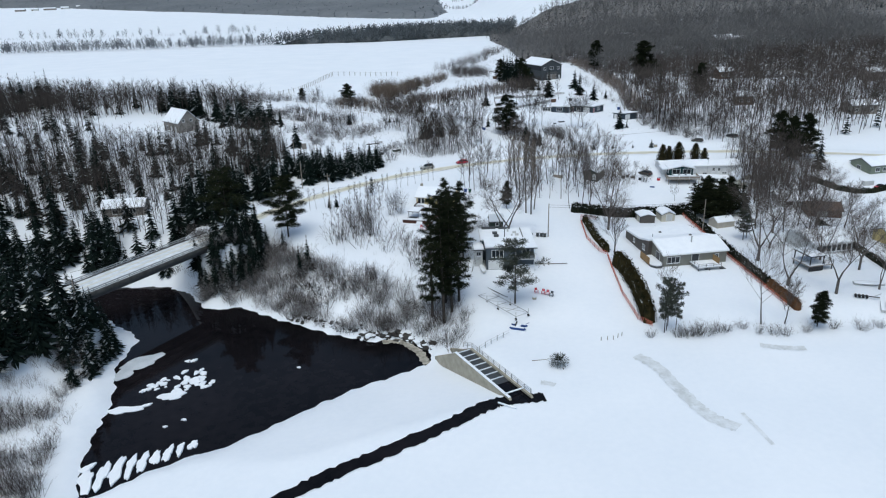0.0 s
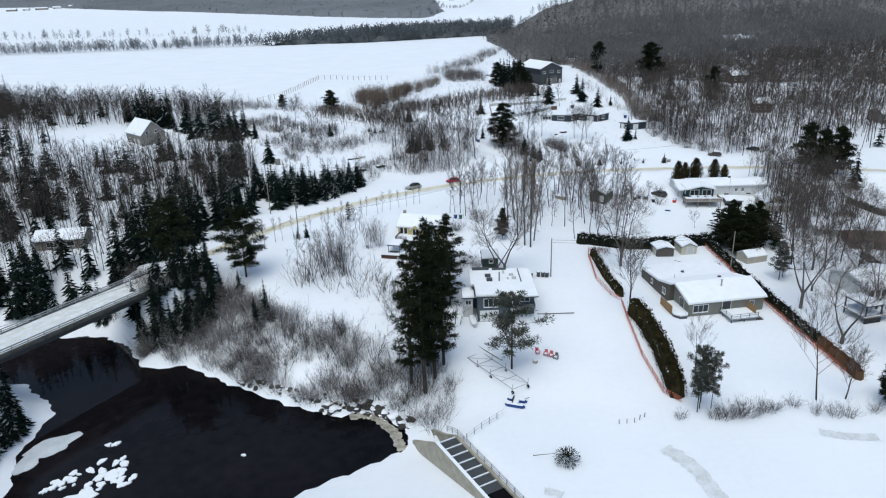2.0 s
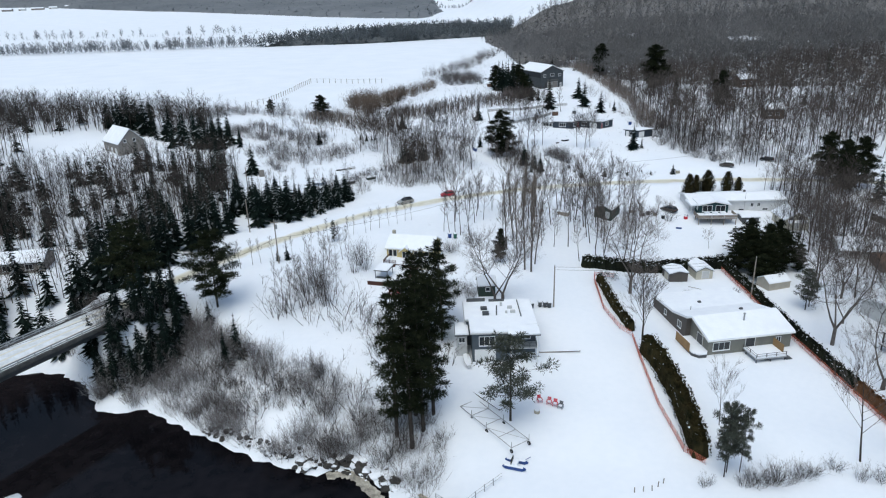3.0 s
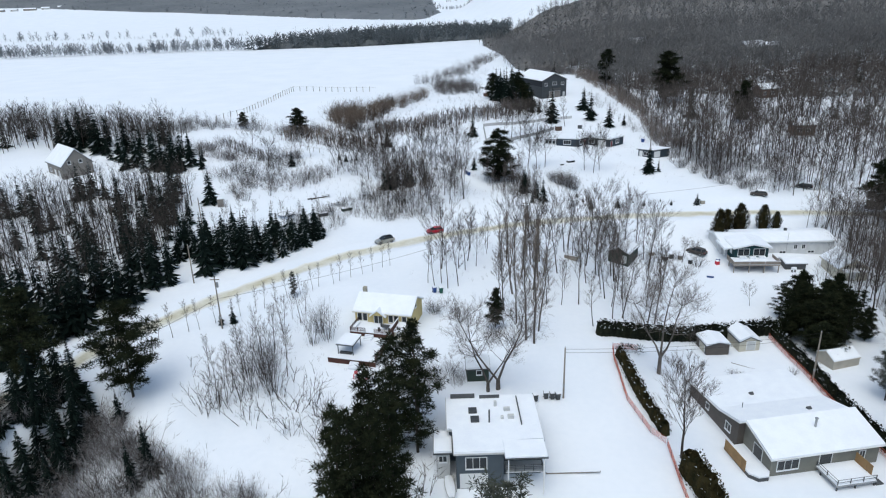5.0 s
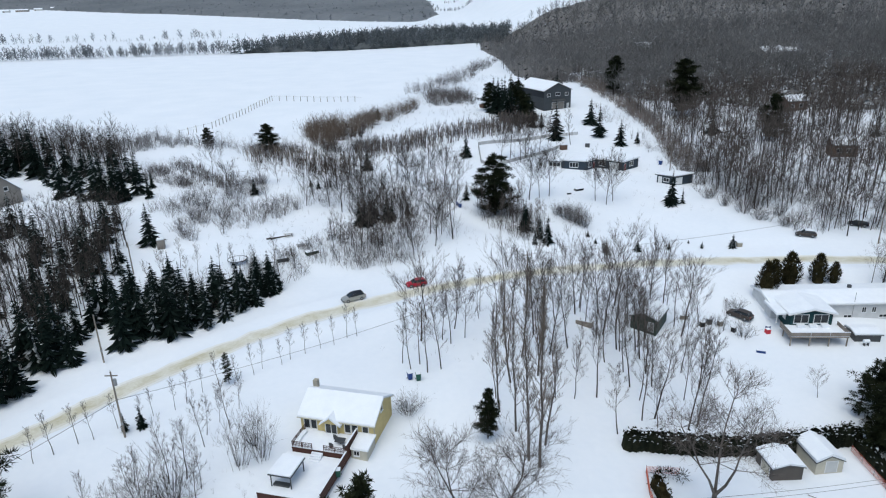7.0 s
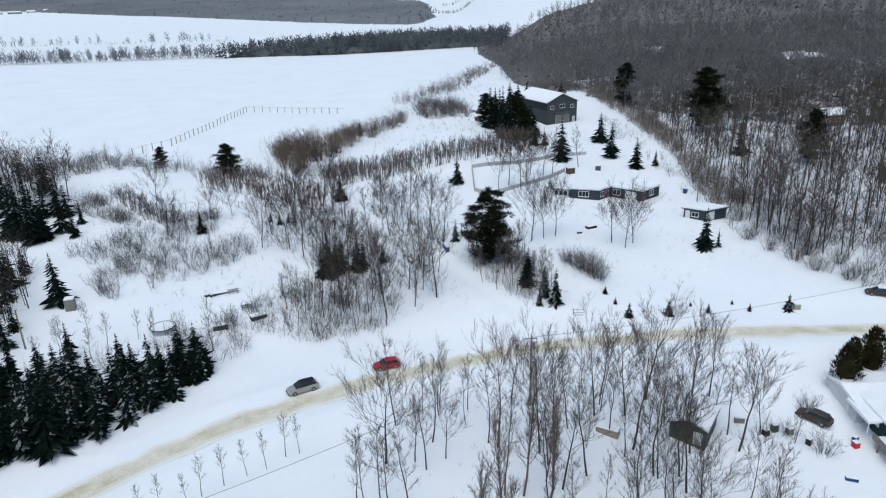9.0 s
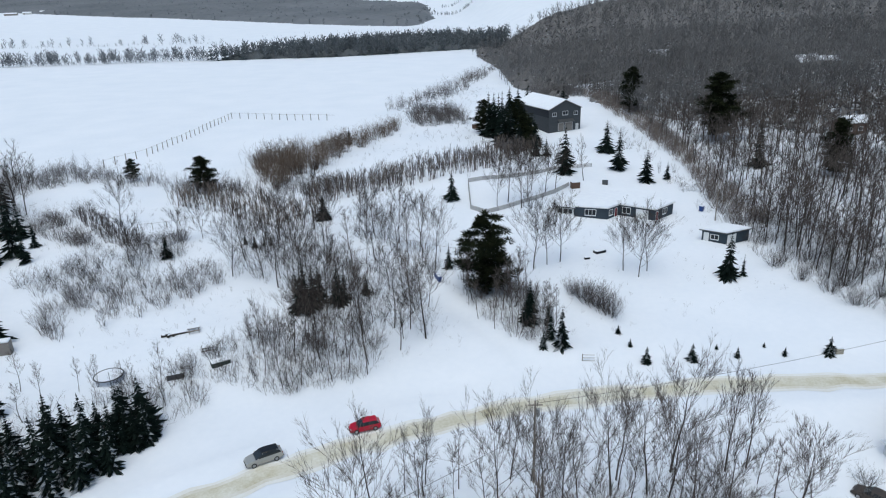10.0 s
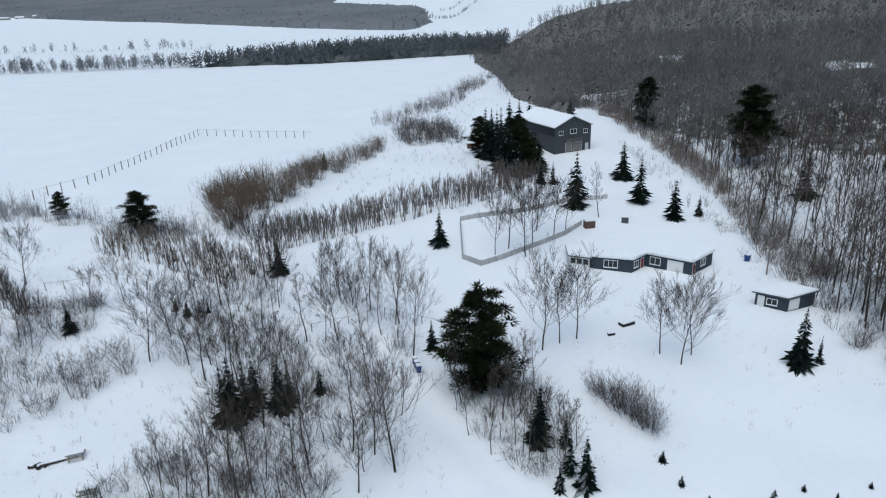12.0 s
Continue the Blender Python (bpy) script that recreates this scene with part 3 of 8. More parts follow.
def window(parent, m, u, z, w, hh, panes=2, frame_mat=None, name="window", sill=True):
    """A framed window on a wall face: frame, panes and sill, with reveal."""
    fm = frame_mat or WHITE
    b = 0.12
    bm = bmesh.new()
    cuts = [-b, 0] + [c for k in range(1, panes) for c in (w * k / panes - 0.035, w * k / panes + 0.035)] + [w, w + b]
    lines = [-b, 0, hh, hh + b]
    at = [[bm.verts.new((x, -0.06, zz)) for zz in lines] for x in cuts]
    for i in range(len(cuts) - 1):
        for j in range(3):
            if j != 1 or i % 2 == 0:
                bm.faces.new((at[i][j], at[i + 1][j], at[i + 1][j + 1], at[i][j + 1]))
    back = [v for v in bmesh.ops.extrude_face_region(bm, geom=bm.faces[:])["geom"] if isinstance(v, bmesh.types.BMVert)]
    bmesh.ops.translate(bm, vec=(0, 0.07, 0), verts=back)
    ob = part(name, bm, fm, parent)
    ob.matrix_parent_inverse = Matrix.Identity(4)
    ob.matrix_basis = m @ pose(u, 0, z)
    for k in range(panes):
        p = part("pane", a_box(w * k / panes + (0.035 if k else 0), w * (k + 1) / panes - (0.035 if k < panes - 1 else 0), -0.02, 0.0, 0, hh), GLASS, ob)
    if sill:
        part("sill", a_box(-b, w + b, -0.14, 0.0, -b - 0.05, -b), ROOF_SNOW, ob)
    return ob


def door(parent, m, u, z, w, hh, material, name="door", panels=0):
    ob = part(name, a_box(0, w, -0.05, 0.0, 0, hh), material, parent)
    ob.matrix_basis = m @ pose(u, 0, z)
    bm = bmesh.new()
    for x0, x1, z0, z1 in ((-0.1, 0, 0, hh + 0.1), (w, w + 0.1, 0, hh + 0.1), (0, w, hh, hh + 0.1)):
        box(bm, x0, x1, -0.07, 0.0, z0, z1)
    part("door_frame", bm, WHITE, ob)
    for k in range(panels):
        part("panel", a_box(0.1, w - 0.1, -0.075, -0.05, hh * (k + 0.12) / panels, hh * (k + 0.88) / panels), material, ob)
    if not panels:
        part("handle", a_box(w - 0.16, w - 0.1, -0.1, -0.05, 1.0, 1.06), GALV, ob)
    return ob


def gable_house(name, label, x, y, rz, w, d, eave, rise, wall, ridge="x", z=None, over=0.45, snow=0.28, fittings=(), fascia=None, category="house", group="", siding=0.22, sink=1.0, roof_mat=None):
    """A house with a pitched roof: lapped walls, gables, roof slopes with snow on them, windows and doors. Fittings: (face, kind, along, up, width, height, panes)."""
    ob = thing(name, x, y, z, rz, label, category, group)
    bm = box(bmesh.new(), -w / 2, w / 2, -d / 2, d / 2, -sink, eave)
    span = d if ridge == "x" else w
    if rise > 0:
        prism(bm, [(-span / 2, eave), (span / 2, eave), (0, eave + rise)], ridge, -(w if ridge == "x" else d) / 2, (w if ridge == "x" else d) / 2)
    part("wall", bm, wall, ob)
    corners = [(-w / 2, -d / 2), (w / 2, -d / 2), (w / 2, d / 2), (-w / 2, d / 2)]
    faces = {f: edge_frame(corners[k], corners[(k + 1) % 4], 0) for k, f in enumerate("SENW")}
    for f, (m, ln) in faces.items():
        if siding and f in "SEW":
            s = part("siding", boards(bmesh.new(), 0, ln, 0.05, eave - 0.02, 0, siding), wall, ob)
            s.matrix_basis = m
    half = (w if ridge == "x" else d) / 2 + over
    slope = rise / (span / 2)
    for side in (-1, 1):
        e = side * (span / 2 + over)
        ze = eave - slope * over
        for nm, lo, hi, mm in (("roof", 0.02, 0.16, fascia or STEEL), ("snow_cover", 0.164, 0.164 + snow, ROOF_SNOW)):
            cut = 0.0 if nm == "roof" else 0.06
            ee = e - side * cut
            zc = ze + slope * cut
            bm = prism(bmesh.new(), [(0, eave + rise + lo), (ee, zc + lo), (ee, zc + hi - (0.08 if cut else 0)), (ee * 0.97, zc + slope * abs(ee) * 0.03 + hi), (0, eave + rise + hi)], ridge, -half + cut, half - cut)
            part(nm, bm, roof_mat if roof_mat and nm == "snow_cover" else mm, ob)
    for f, kind, u, zz, ww, hh, panes in fittings:
        if kind == "window":
            window(ob, faces[f][0], u, zz, ww, hh, panes)
        else:
            door(ob, faces[f][0], u, zz, ww, hh, panes, "garage_door" if ww > 2 else "door", 4 if ww > 2 else 0)
    return ob


def flat_house(name, label, outline, z, high, wall, fittings=(), over=0.4, snow=0.25, fascia=None, category="house", siding=0.2, sink=1.2):
    """A low-roofed building on an outline (counter-clockwise from the front left): walls, roof plate, snow; fittings by side number."""
    cx, cy = sum(p[0] for p in outline) / len(outline), sum(p[1] for p in outline) / len(outline)
    ob = thing(name, cx, cy, z, 0, label, category)
    pts = [(p[0] - cx, p[1] - cy) for p in outline]
    part("wall", prism(bmesh.new(), pts, "z", -sink, high), wall, ob)

    def grown(by):
        out = []
        for k, p in enumerate(pts):
            a, b = Vector(pts[k - 1]), Vector(pts[(k + 1) % len(pts)])
            v = Vector(p)
            n1, n2 = (v - a).normalized(), (b - v).normalized()
            n1, n2 = Vector((n1.y, -n1.x)), Vector((n2.y, -n2.x))
            out.append(tuple(v + (n1 + n2) * by / (1 + n1.dot(n2))))
        return out
    part("roof", prism(bmesh.new(), grown(over), "z", high + 0.004, high + 0.22), fascia or STEEL, ob)
    bm = prism(bmesh.new(), grown(over - 0.08), "z", high + 0.224, high + 0.224 + snow)
    top = [e for e in bm.edges if all(v.co.z > high + 0.3 for v in e.verts)]
    bmesh.ops.bevel(bm, geom=top, offset=min(0.12, snow * 0.6), segments=2, affect="EDGES")
    part("snow_cover", bm, ROOF_SNOW, ob, smooth=False)
    n = len(pts)
    for k in range(n):
        m, ln = edge_frame(pts[k], pts[(k + 1) % n], 0)
        if siding:
            s = part("siding", boards(bmesh.new(), 0, ln, 0.05, high - 0.02, 0, siding), wall, ob)
            s.matrix_basis = m
    for k, kind, u, zz, ww, hh, panes in fittings:
        m, ln = edge_frame(pts[k], pts[(k + 1) % n], 0)
        if kind == "window":
            window(ob, m, u, zz, ww, hh, panes)
        else:
            door(ob, m, u, zz, ww, hh, panes, "garage_door" if ww > 2 else "door", 4 if ww > 2 else 0)
    return ob


def railing(name, parent, pts, material, high=1.0, gap=1.6, bars=2, balusters=0.0):
    """A railing along points (local): posts, rails and balusters, each a part."""
    for k, (p, q) in enumerate(zip(pts, pts[1:])):
        p, q = Vector(p), Vector(q)
        ln = (q - p).length
        n = max(1, round(ln / gap))
        for j in range(n + (1 if k == len(pts) - 2 else 0)):
            c = p.lerp(q, j / n)
            part("post", a_box(c.x - 0.05, c.x + 0.05, c.y - 0.05, c.y + 0.05, c.z, c.z + high), material, parent)
        for b in range(bars):
            zz = high * (1 - b / max(1, bars) * 0.85) - 0.03
            part("rail", rod(bmesh.new(), p + Vector((0, 0, zz)), q + Vector((0, 0, zz)), 0.045, n=4), material, parent)
        if balusters:
            m = int(ln / balusters)
            for j in range(1, m):
                c = p.lerp(q, j / m)
                part("baluster", a_box(c.x - 0.025, c.x + 0.025, c.y - 0.025, c.y + 0.025, c.z + 0.1, c.z + high - 0.05), material, parent)


GREY_SIDING = paint("grey_green_siding", (0.20, 0.20, 0.175))
DARK_SIDING = paint("dark_taupe_siding", (0.11, 0.098, 0.088))
BLUE_SIDING = paint("slate_blue_siding", (0.085, 0.105, 0.125))
TEAL_SIDING = paint("teal_siding", (0.012, 0.051, 0.057))
NAVY_SIDING = paint("blue_grey_siding", (0.037, 0.053, 0.071))
YELLOW = paint("yellow_siding", (0.60, 0.49, 0.23))
CREAM = paint("cream_siding", (0.56, 0.53, 0.44))
HOUSE_WHITE = paint("off_white_siding", (0.66, 0.67, 0.68))
PALE = paint("pale_grey_siding", (0.55, 0.56, 0.56))
BARN_GREY = paint("barn_grey_siding", (0.055, 0.062, 0.07))
CABIN_GREY = paint("weathered_cladding", (0.24, 0.22, 0.20))
BROWN = paint("brown_siding", (0.12, 0.075, 0.055))
GREEN_SIDING = paint("dark_green_siding", (0.04, 0.06, 0.05))
BLACK_BAND = paint("black_blue_band", (0.022, 0.026, 0.034))
RED_DOOR = paint("red_door", (0.22, 0.02, 0.03))

# grey house in the fenced lot: front wing with a pitched roof, flat-roofed wing behind
front = thing("house", 62.0, 159.3, 1.45, 8, "grey-green sided house with long snowy roof and decks", "house")
FRONT = [(-6, -1), (0.6, -1), (0.6, 4.7), (0, 4.8), (-6, 3.1)]
REAR = [(0.64, -1), (14.4, -1), (14.4, 3.0), (5.5, 3.45), (0.64, 4.66)]
part("wall", prism(bmesh.new(), FRONT, "x", -8.3, 8.3), GREY_SIDING, front)
part("rear_wall", prism(bmesh.new(), REAR, "x", -9.3, 7.4), DARK_SIDING, front, "dark taupe siding of the rear wing")
for nm, lo, hi, mm, cut in (("roof", 0.02, 0.16, WHITE, 0.0), ("snow_cover", 0.164, 0.46, ROOF_SNOW, 0.07)):
    part(nm, prism(bmesh.new(), [(-6.5 + cut, 2.96 + lo), (0.0, 4.8 + lo), (0.0, 4.8 + hi), (-6.1, 3.07 + hi), (-6.5 + cut, 2.9 + hi)], "x", -8.75 + cut, 8.8 - cut), mm, front)
    part(nm, prism(bmesh.new(), [(0.002, 4.8 + lo), (5.5, 3.47 + lo), (14.85 - cut, 2.99 + lo), (14.85 - cut, 2.9 + hi), (14.5, 2.99 + hi), (5.5, 3.47 + hi - 0.02), (0.002, 4.8 + hi)], "x", -9.7 + cut, 7.8 - cut), mm, front)
FACE_S, FACE_W = edge_frame((-8.3, -6), (8.3, -6), 0)[0], edge_frame((-8.3, 0.6), (-8.3, -6), 0)[0]
FACE_RW = edge_frame((-9.3, 14.4), (-9.3, 0.64), 0)[0]
for m, ln, wl in ((FACE_S, 16.6, GREY_SIDING), (FACE_W, 6.6, GREY_SIDING), (FACE_RW, 13.76, DARK_SIDING)):
    part("siding", boards(bmesh.new(), 0, ln, 0.05, 2.9, 0, 0.22), wl, front).matrix_basis = m
window(front, FACE_S, 1.0, 0.9, 3.2, 1.5, 3)
window(front, FACE_S, 13.6, 0.3, 0.8, 2.0, 2)
door(front, FACE_S, 7.4, 0.85, 1.8, 2.0, GLASS)
door(front, FACE_W, 2.6, 0.85, 1.9, 2.0, GLASS)
window(front, FACE_RW, 5.0, 1.5, 0.8, 0.9, 1)
window(front, FACE_RW, 10.6, 1.5, 1.3, 1.2, 2)
part("chimney", rod(bmesh.new(), (0.6, -2.4, 4.2), (0.6, -2.4, 5.9), 0.16, n=8), GALV, front)
part("chimney_cap", rod(bmesh.new(), (0.6, -2.4, 5.904), (0.6, -2.4, 6.05), 0.24, n=8), GALV, front)
part("plumbing_vent", rod(bmesh.new(), (-6.4, 4.6, 3.6), (-6.4, 4.6, 5.0), 0.06, n=6), STEEL, front)
for x, y, z in ((-2.6, 8.2, 3.4), (2.2, 1.3, 4.6)):
    part("roof_vent", prism(bmesh.new(), [(-0.3, 0.0), (0.3, 0.0), (0.3, 0.5), (0.05, 0.75), (-0.35, 0.55)], "x", x - 0.28, x + 0.28), STEEL, front, "black turbine roof vent").matrix_basis = pose(0, y, z)

# slate-blue house beside the lane
blue = flat_house("house", "slate-blue two-storey house with snow-covered flat roof", [(11.0, 150.2), (17.3, 150.2), (17.3, 152.6), (22.7, 152.6), (22.7, 163.0), (10.2, 163.0), (10.2, 155.5), (11.0, 155.5)], 3.0, 5.7, BLUE_SIDING, fascia=PALE, fittings=[
    (0, "window", 1.3, 3.3, 2.7, 1.7, 3), (2, "window", 2.6, 3.2, 1.8, 1.2, 2), (0, "door", 0.5, 0.1, 3.6, 2.3, WHITE), (7, "window", 0.2, 3.4, 0.6, 1.0, 1)])

# yellow house by the road
yellow = gable_house("house", "yellow house with a snowy roof and stepped decks", 0.2, 196.6, -16, 12.4, 8.4, 3.5, 2.1, YELLOW, "x", 6.3, fascia=CREAM, fittings=[
    ("S", "window", 0.6, 1.5, 0.9, 1.9, 1), ("S", "window", 1.8, 1.5, 0.9, 1.9, 1), ("S", "window", 7.6, 1.6, 0.9, 1.8, 1), ("S", "window", 8.8, 1.6, 0.9, 1.8, 1), ("S", "window", 10.6, 1.6, 0.9, 1.8, 1), ("E", "window", 3.4, 3.7, 0.9, 1.1, 1)])

yellow.matrix_basis = yellow.matrix_basis @ Matrix.Translation((-4, -12, 0)) @ Matrix.Diagonal((0.9, 0.9, 0.94, 1)) @ Matrix.Translation((4, 12, 0))

# teal-fronted house
teal_back = gable_house("house", "long white-walled house with snow-covered low roof", 91.6, 231.2, -2, 27, 8.6, 3.0, 0.8, HOUSE_WHITE, "x", 5.0, fascia=WHITE, fittings=[("S", "window", 17.5, 1.2, 0.7, 1.0, 2), ("S", "window", 19.4, 1.2, 0.7, 1.0, 2), ("S", "window", 14.2, 0.1, 1.4, 0.5, 2), ("S", "window", 21.0, 0.1, 1.4, 0.5, 2)])
teal = gable_house("house", "teal gable-fronted wing with white windows over a deck", 83.3, 225.6, -4, 7.6, 6.6, 4.1, 0.85, TEAL_SIDING, "y", 4.4, over=0.7, fascia=WHITE, fittings=[
    ("S", "window", 0.7, 2.2, 2.5, 1.6, 2), ("S", "window", 4.3, 2.2, 2.5, 1.6, 2), ("W", "window", 1.0, 2.2, 1.2, 1.2, 1), ("W", "door", 3.6, 1.9, 1.0, 2.0, WHITE)])
part("side_roof", prism(bmesh.new(), [(-6.3, 3.55), (-4.45, 3.72), (-4.45, 4.1), (-6.2, 3.9)], "y", -2.9, 3.2), ROOF_SNOW, teal, "snow-covered porch roof")
for y in (-2.6, 2.8):
    part("porch_post", a_box(-6.1, -5.96, y - 0.07, y + 0.07, 1.8, 3.6), WHITE, teal)

# grey-blue bungalow on the hill, its shed and the barn
bung = flat_house("house", "grey-blue bungalow with white-framed windows and snow on its flat roof", [(55.2, 325.0), (62.8, 322.3), (66.6, 325.6), (74.0, 319.9), (80.4, 325.6), (74.0, 336), (66, 337.5), (55.5, 334)], 12.2, 2.9, NAVY_SIDING, fascia=WHITE, fittings=[
    (0, "window", 2.6, 0.9, 2.6, 1.4, 3), (1, "window", 0.8, 0.9, 1.4, 1.3, 2), (1, "door", 3.2, 0.1, 0.95, 2.1, RED_DOOR), (2, "window", 1.0, 0.9, 2.0, 1.4, 2), (2, "door", 4.6, 0.1, 3.0, 2.2, WHITE), (3, "door", 0.4, 0.1, 0.95, 2.1, RED_DOOR), (3, "window", 3.6, 1.0, 2.0, 1.3, 2)])
sun_room = flat_house("sunroom", "white-framed glass sunroom on the bungalow's end", [(51.2, 327.3), (55.0, 325.4), (55.1, 332.0), (51.8, 333)], 12.3, 2.2, WHITE, category="sunroom", siding=0, fittings=[
    (0, "window", 0.3, 0.7, 1.0, 1.2, 1), (0, "window", 1.6, 0.7, 1.0, 1.2, 1), (0, "window", 2.9, 0.7, 1.0, 1.2, 1), (3, "window", 0.6, 0.7, 2.0, 1.2, 2)])
gshed = flat_house("shed", "small blue-grey shed with white door and snowy roof", [(80.6, 306.6), (84.8, 303.4), (91.2, 306.2), (87.0, 309.8)], 11.55, 2.5, NAVY_SIDING, category="shed", fittings=[
    (0, "door", 0.5, 0.05, 0.95, 2.0, WHITE), (0, "window", 2.0, 0.8, 1.6, 1.0, 2), (1, "door", 0.5, 0.05, 2.4, 2.0, WHITE)])
barn = gable_house("barn", "big dark grey barn with snow on its gable roof", 66.0, 431.0, 21, 14.0, 25, 8.4, 3.2, BARN_GREY, "y", 17.2, category="barn", fascia=CABIN_GREY, siding=0.35, fittings=[
    ("S", "window", 1.6, 5.9, 1.5, 1.2, 2), ("S", "window", 6.0, 6.1, 2.2, 1.3, 2), ("S", "window", 11.0, 5.9, 1.5, 1.2, 2), ("S", "door", 4.2, 0.05, 2.4, 3.0, CABIN_GREY), ("S", "door", 7.2, 0.05, 3.2, 3.0, CABIN_GREY), ("S", "door", 12.0, 0.05, 1.0, 2.2, PALE)])
part("awning", prism(bmesh.new(), [(-13.9, 3.5), (-12.52, 4.3), (-12.52, 4.5), (-13.9, 3.75)], "x", -3.2, 3.6), STEEL, barn, "dark sheet awning over the doors")
# flat band on the side wall, darker than the siding below it
part("side_band", a_box(-7.06, -7.004, -12.4, 12.4, 5.4, 8.2), BLACK_BAND, barn, "dark blue-black band under the eaves")
cabin = gable_house("cabin", "weathered grey cabin with a steep snow-covered roof", -114.6, 301.8, 46, 9.6, 14.0, 4.3, 4.8, CABIN_GREY, "y", 13.3, category="cabin", siding=0.3, fittings=[
    ("S", "window", 2.0, 4.6, 0.9, 1.0, 1), ("S", "window", 5.6, 4.6, 0.9, 1.0, 1), ("W", "door", 6.4, 0.1, 1.2, 2.1, WHITE), ("W", "door", 10.0, 0.1, 1.4, 2.2, WHITE), ("W", "window", 2.0, 1.2, 1.6, 1.1, 2)])
left_house = gable_house("house", "low grey house with snowy roof among spruces", -95.0, 195.5, 8, 12, 7, 2.7, 1.6, CABIN_GREY, "x", 6.7, fittings=[("S", "window", 3, 1, 1.6, 1.2, 2), ("S", "window", 8, 1, 1.6, 1.2, 2)])

# sheds
shed_a = gable_house("shed", "brown-grey shed with a snowy single-slope roof", 60.6, 187.6, 3, 4.3, 4.3, 1.9, 0.5, DARK_SIDING, "y", 1.8, over=0.25, category="shed", fittings=[("W", "door", 1.5, 0.05, 2.0, 1.9, CREAM)])
shed_b = gable_house("shed", "cream shed with a rounded snow-covered roof", 67.0, 189.2, 3, 3.9, 5.2, 1.8, 0.9, CREAM, "y", 1.8, over=0.2, category="shed", snow=0.4, fittings=[("S", "door", 1.4, 0.05, 1.6, 1.8, PALE)])
small_shed = gable_house("shed", "small dark green shed with snowy gambrel roof", 15.4, 175.8, 2, 3.6, 3.6, 2.2, 1.3, GREEN_SIDING, "x", 5.2, over=0.25, category="shed", fittings=[("S", "window", 1.6, 1.1, 0.8, 0.7, 1)])
lean_shed = gable_house("shed", "dark green shed with a sagging snowy roof", 54.2, 227.3, -35, 5.0, 6.4, 2.6, 1.0, GREEN_SIDING, "y", 4.9, over=0.3, category="shed", fittings=[("S", "door", 3.4, 0.1, 1.0, 1.9, PALE)])

# bridge over the river
bridge = thing("bridge", -71.1, 150.2, 7.4, -60.1, "two-lane road bridge with steel guard rails, snow on its deck", "bridge")
bridge.matrix_basis = pose(-71.1, 150.2, 7.4, 0, 0, 59.9)
part("deck", a_box(-23, 23, -4.6, 4.6, -0.45, 0), WET_CONCRETE, bridge)
part("packed_snow", a_box(-23, 23, -4.1, 4.1, 0.004, 0.09), SLUSH, bridge, "packed snow on the deck")
for yy in (-2.3, 0.0, 2.3):
    part("wheel_track", a_box(-23, 23, yy - 0.3, yy + 0.3, 0.094, 0.1), SALTED, bridge, "sanded wheel track")
for yy in (-3.6, -1.2, 1.2, 3.6):
    part("girder", a_box(-23, 23, yy - 0.25, yy + 0.25, -1.7, -0.454), STEEL, bridge)
for side in (-1, 1):
    part("kerb", a_box(-23, 23, side * 4.12, side * 4.58, 0.004, 0.22), WET_CONCRETE, bridge)
    for k in range(16):
        part("post", a_box(-22.6 + k * 3.01, -22.45 + k * 3.01, side * 4.4 - 0.07, side * 4.4 + 0.07, 0.2, 1.05), GALV, bridge)
    for zz in (0.55, 0.98):
        part("rail", a_box(-23, 23, side * 4.32 - 0.05, side * 4.32 + 0.05, zz - 0.1, zz + 0.1), GALV, bridge)
for xx in (-22.5, 21.6):
    part("pier", a_box(xx - 0.7, xx + 0.7, -4.3, 4.3, -11, -1.704), WET_CONCRETE, bridge)
tagged(ribbon("road", [(-82.6, 130.4), (-90, 117.5), (-98, 104), (-110, 84)], 4.2, FADED_SAND, 0.1, height=7.35), "snowy road beyond the bridge", "road", kind="structure")

# dam outlet: two walls, slatted cover, hand rail
DAM = edge_frame((10.9, 98.2), (2.1, 114.6), 0)[0]
dam = thing("spillway", 0, 0, 0, 0, "concrete spillway channel with slatted cover and hand rail", "spillway")
dam.matrix_basis = DAM @ Matrix.Diagonal((1, -1, 1, 1))
# spillway walls (x down the channel, y across it)
part("side_wall", prism(bmesh.new(), [(-0.3, -3), (27.0, -8), (27.0, -4.4), (18.6, 0.35), (0, 0.5), (-0.3, 0.1)], "y", 0.0, 0.45), CONCRETE, dam)
part("side_wall", prism(bmesh.new(), [(-1.8, -3), (27, -8), (27, -3.6), (22, -1.5), (18.6, 0.35), (-1.2, 0.5), (-1.8, 0.0)], "y", 3.6, 4.05), CONCRETE, dam)
part("channel_floor", prism(bmesh.new(), [(-0.5, -2.2), (27, -7.2), (27, -6.3), (-0.5, -1.4)], "y", 0.45, 3.6), WET, dam)
part("inlet_water", a_box(-1.6, 5.1, 0.46, 3.59, -0.6, 0.09), WATER, dam, "black open water in the inlet")
for k in range(7):
    x0 = 5.15 + k * 1.95
    part("slat", a_box(x0, x0 + 1.76, 0.46, 3.59, -0.12, 0.02), STEEL, dam, "dark steel cover panel")
    part("beam", a_box(x0 + 1.78, x0 + 1.93, 0.46, 3.59, -0.1, 0.2, 0.03), ROOF_SNOW, dam, "snow-topped cross beam")
part("wall_cap", a_box(0, 18.6, -0.03, 0.48, 0.504, 0.6), ROOF_SNOW, dam, "snow on the wall")
railing("hand_rail", dam, [(-1, 3.95, 0.5), (18.6, 3.95, 0.35), (22, 3.95, -1.0)], GALV, 1.1, 2.0, 3)
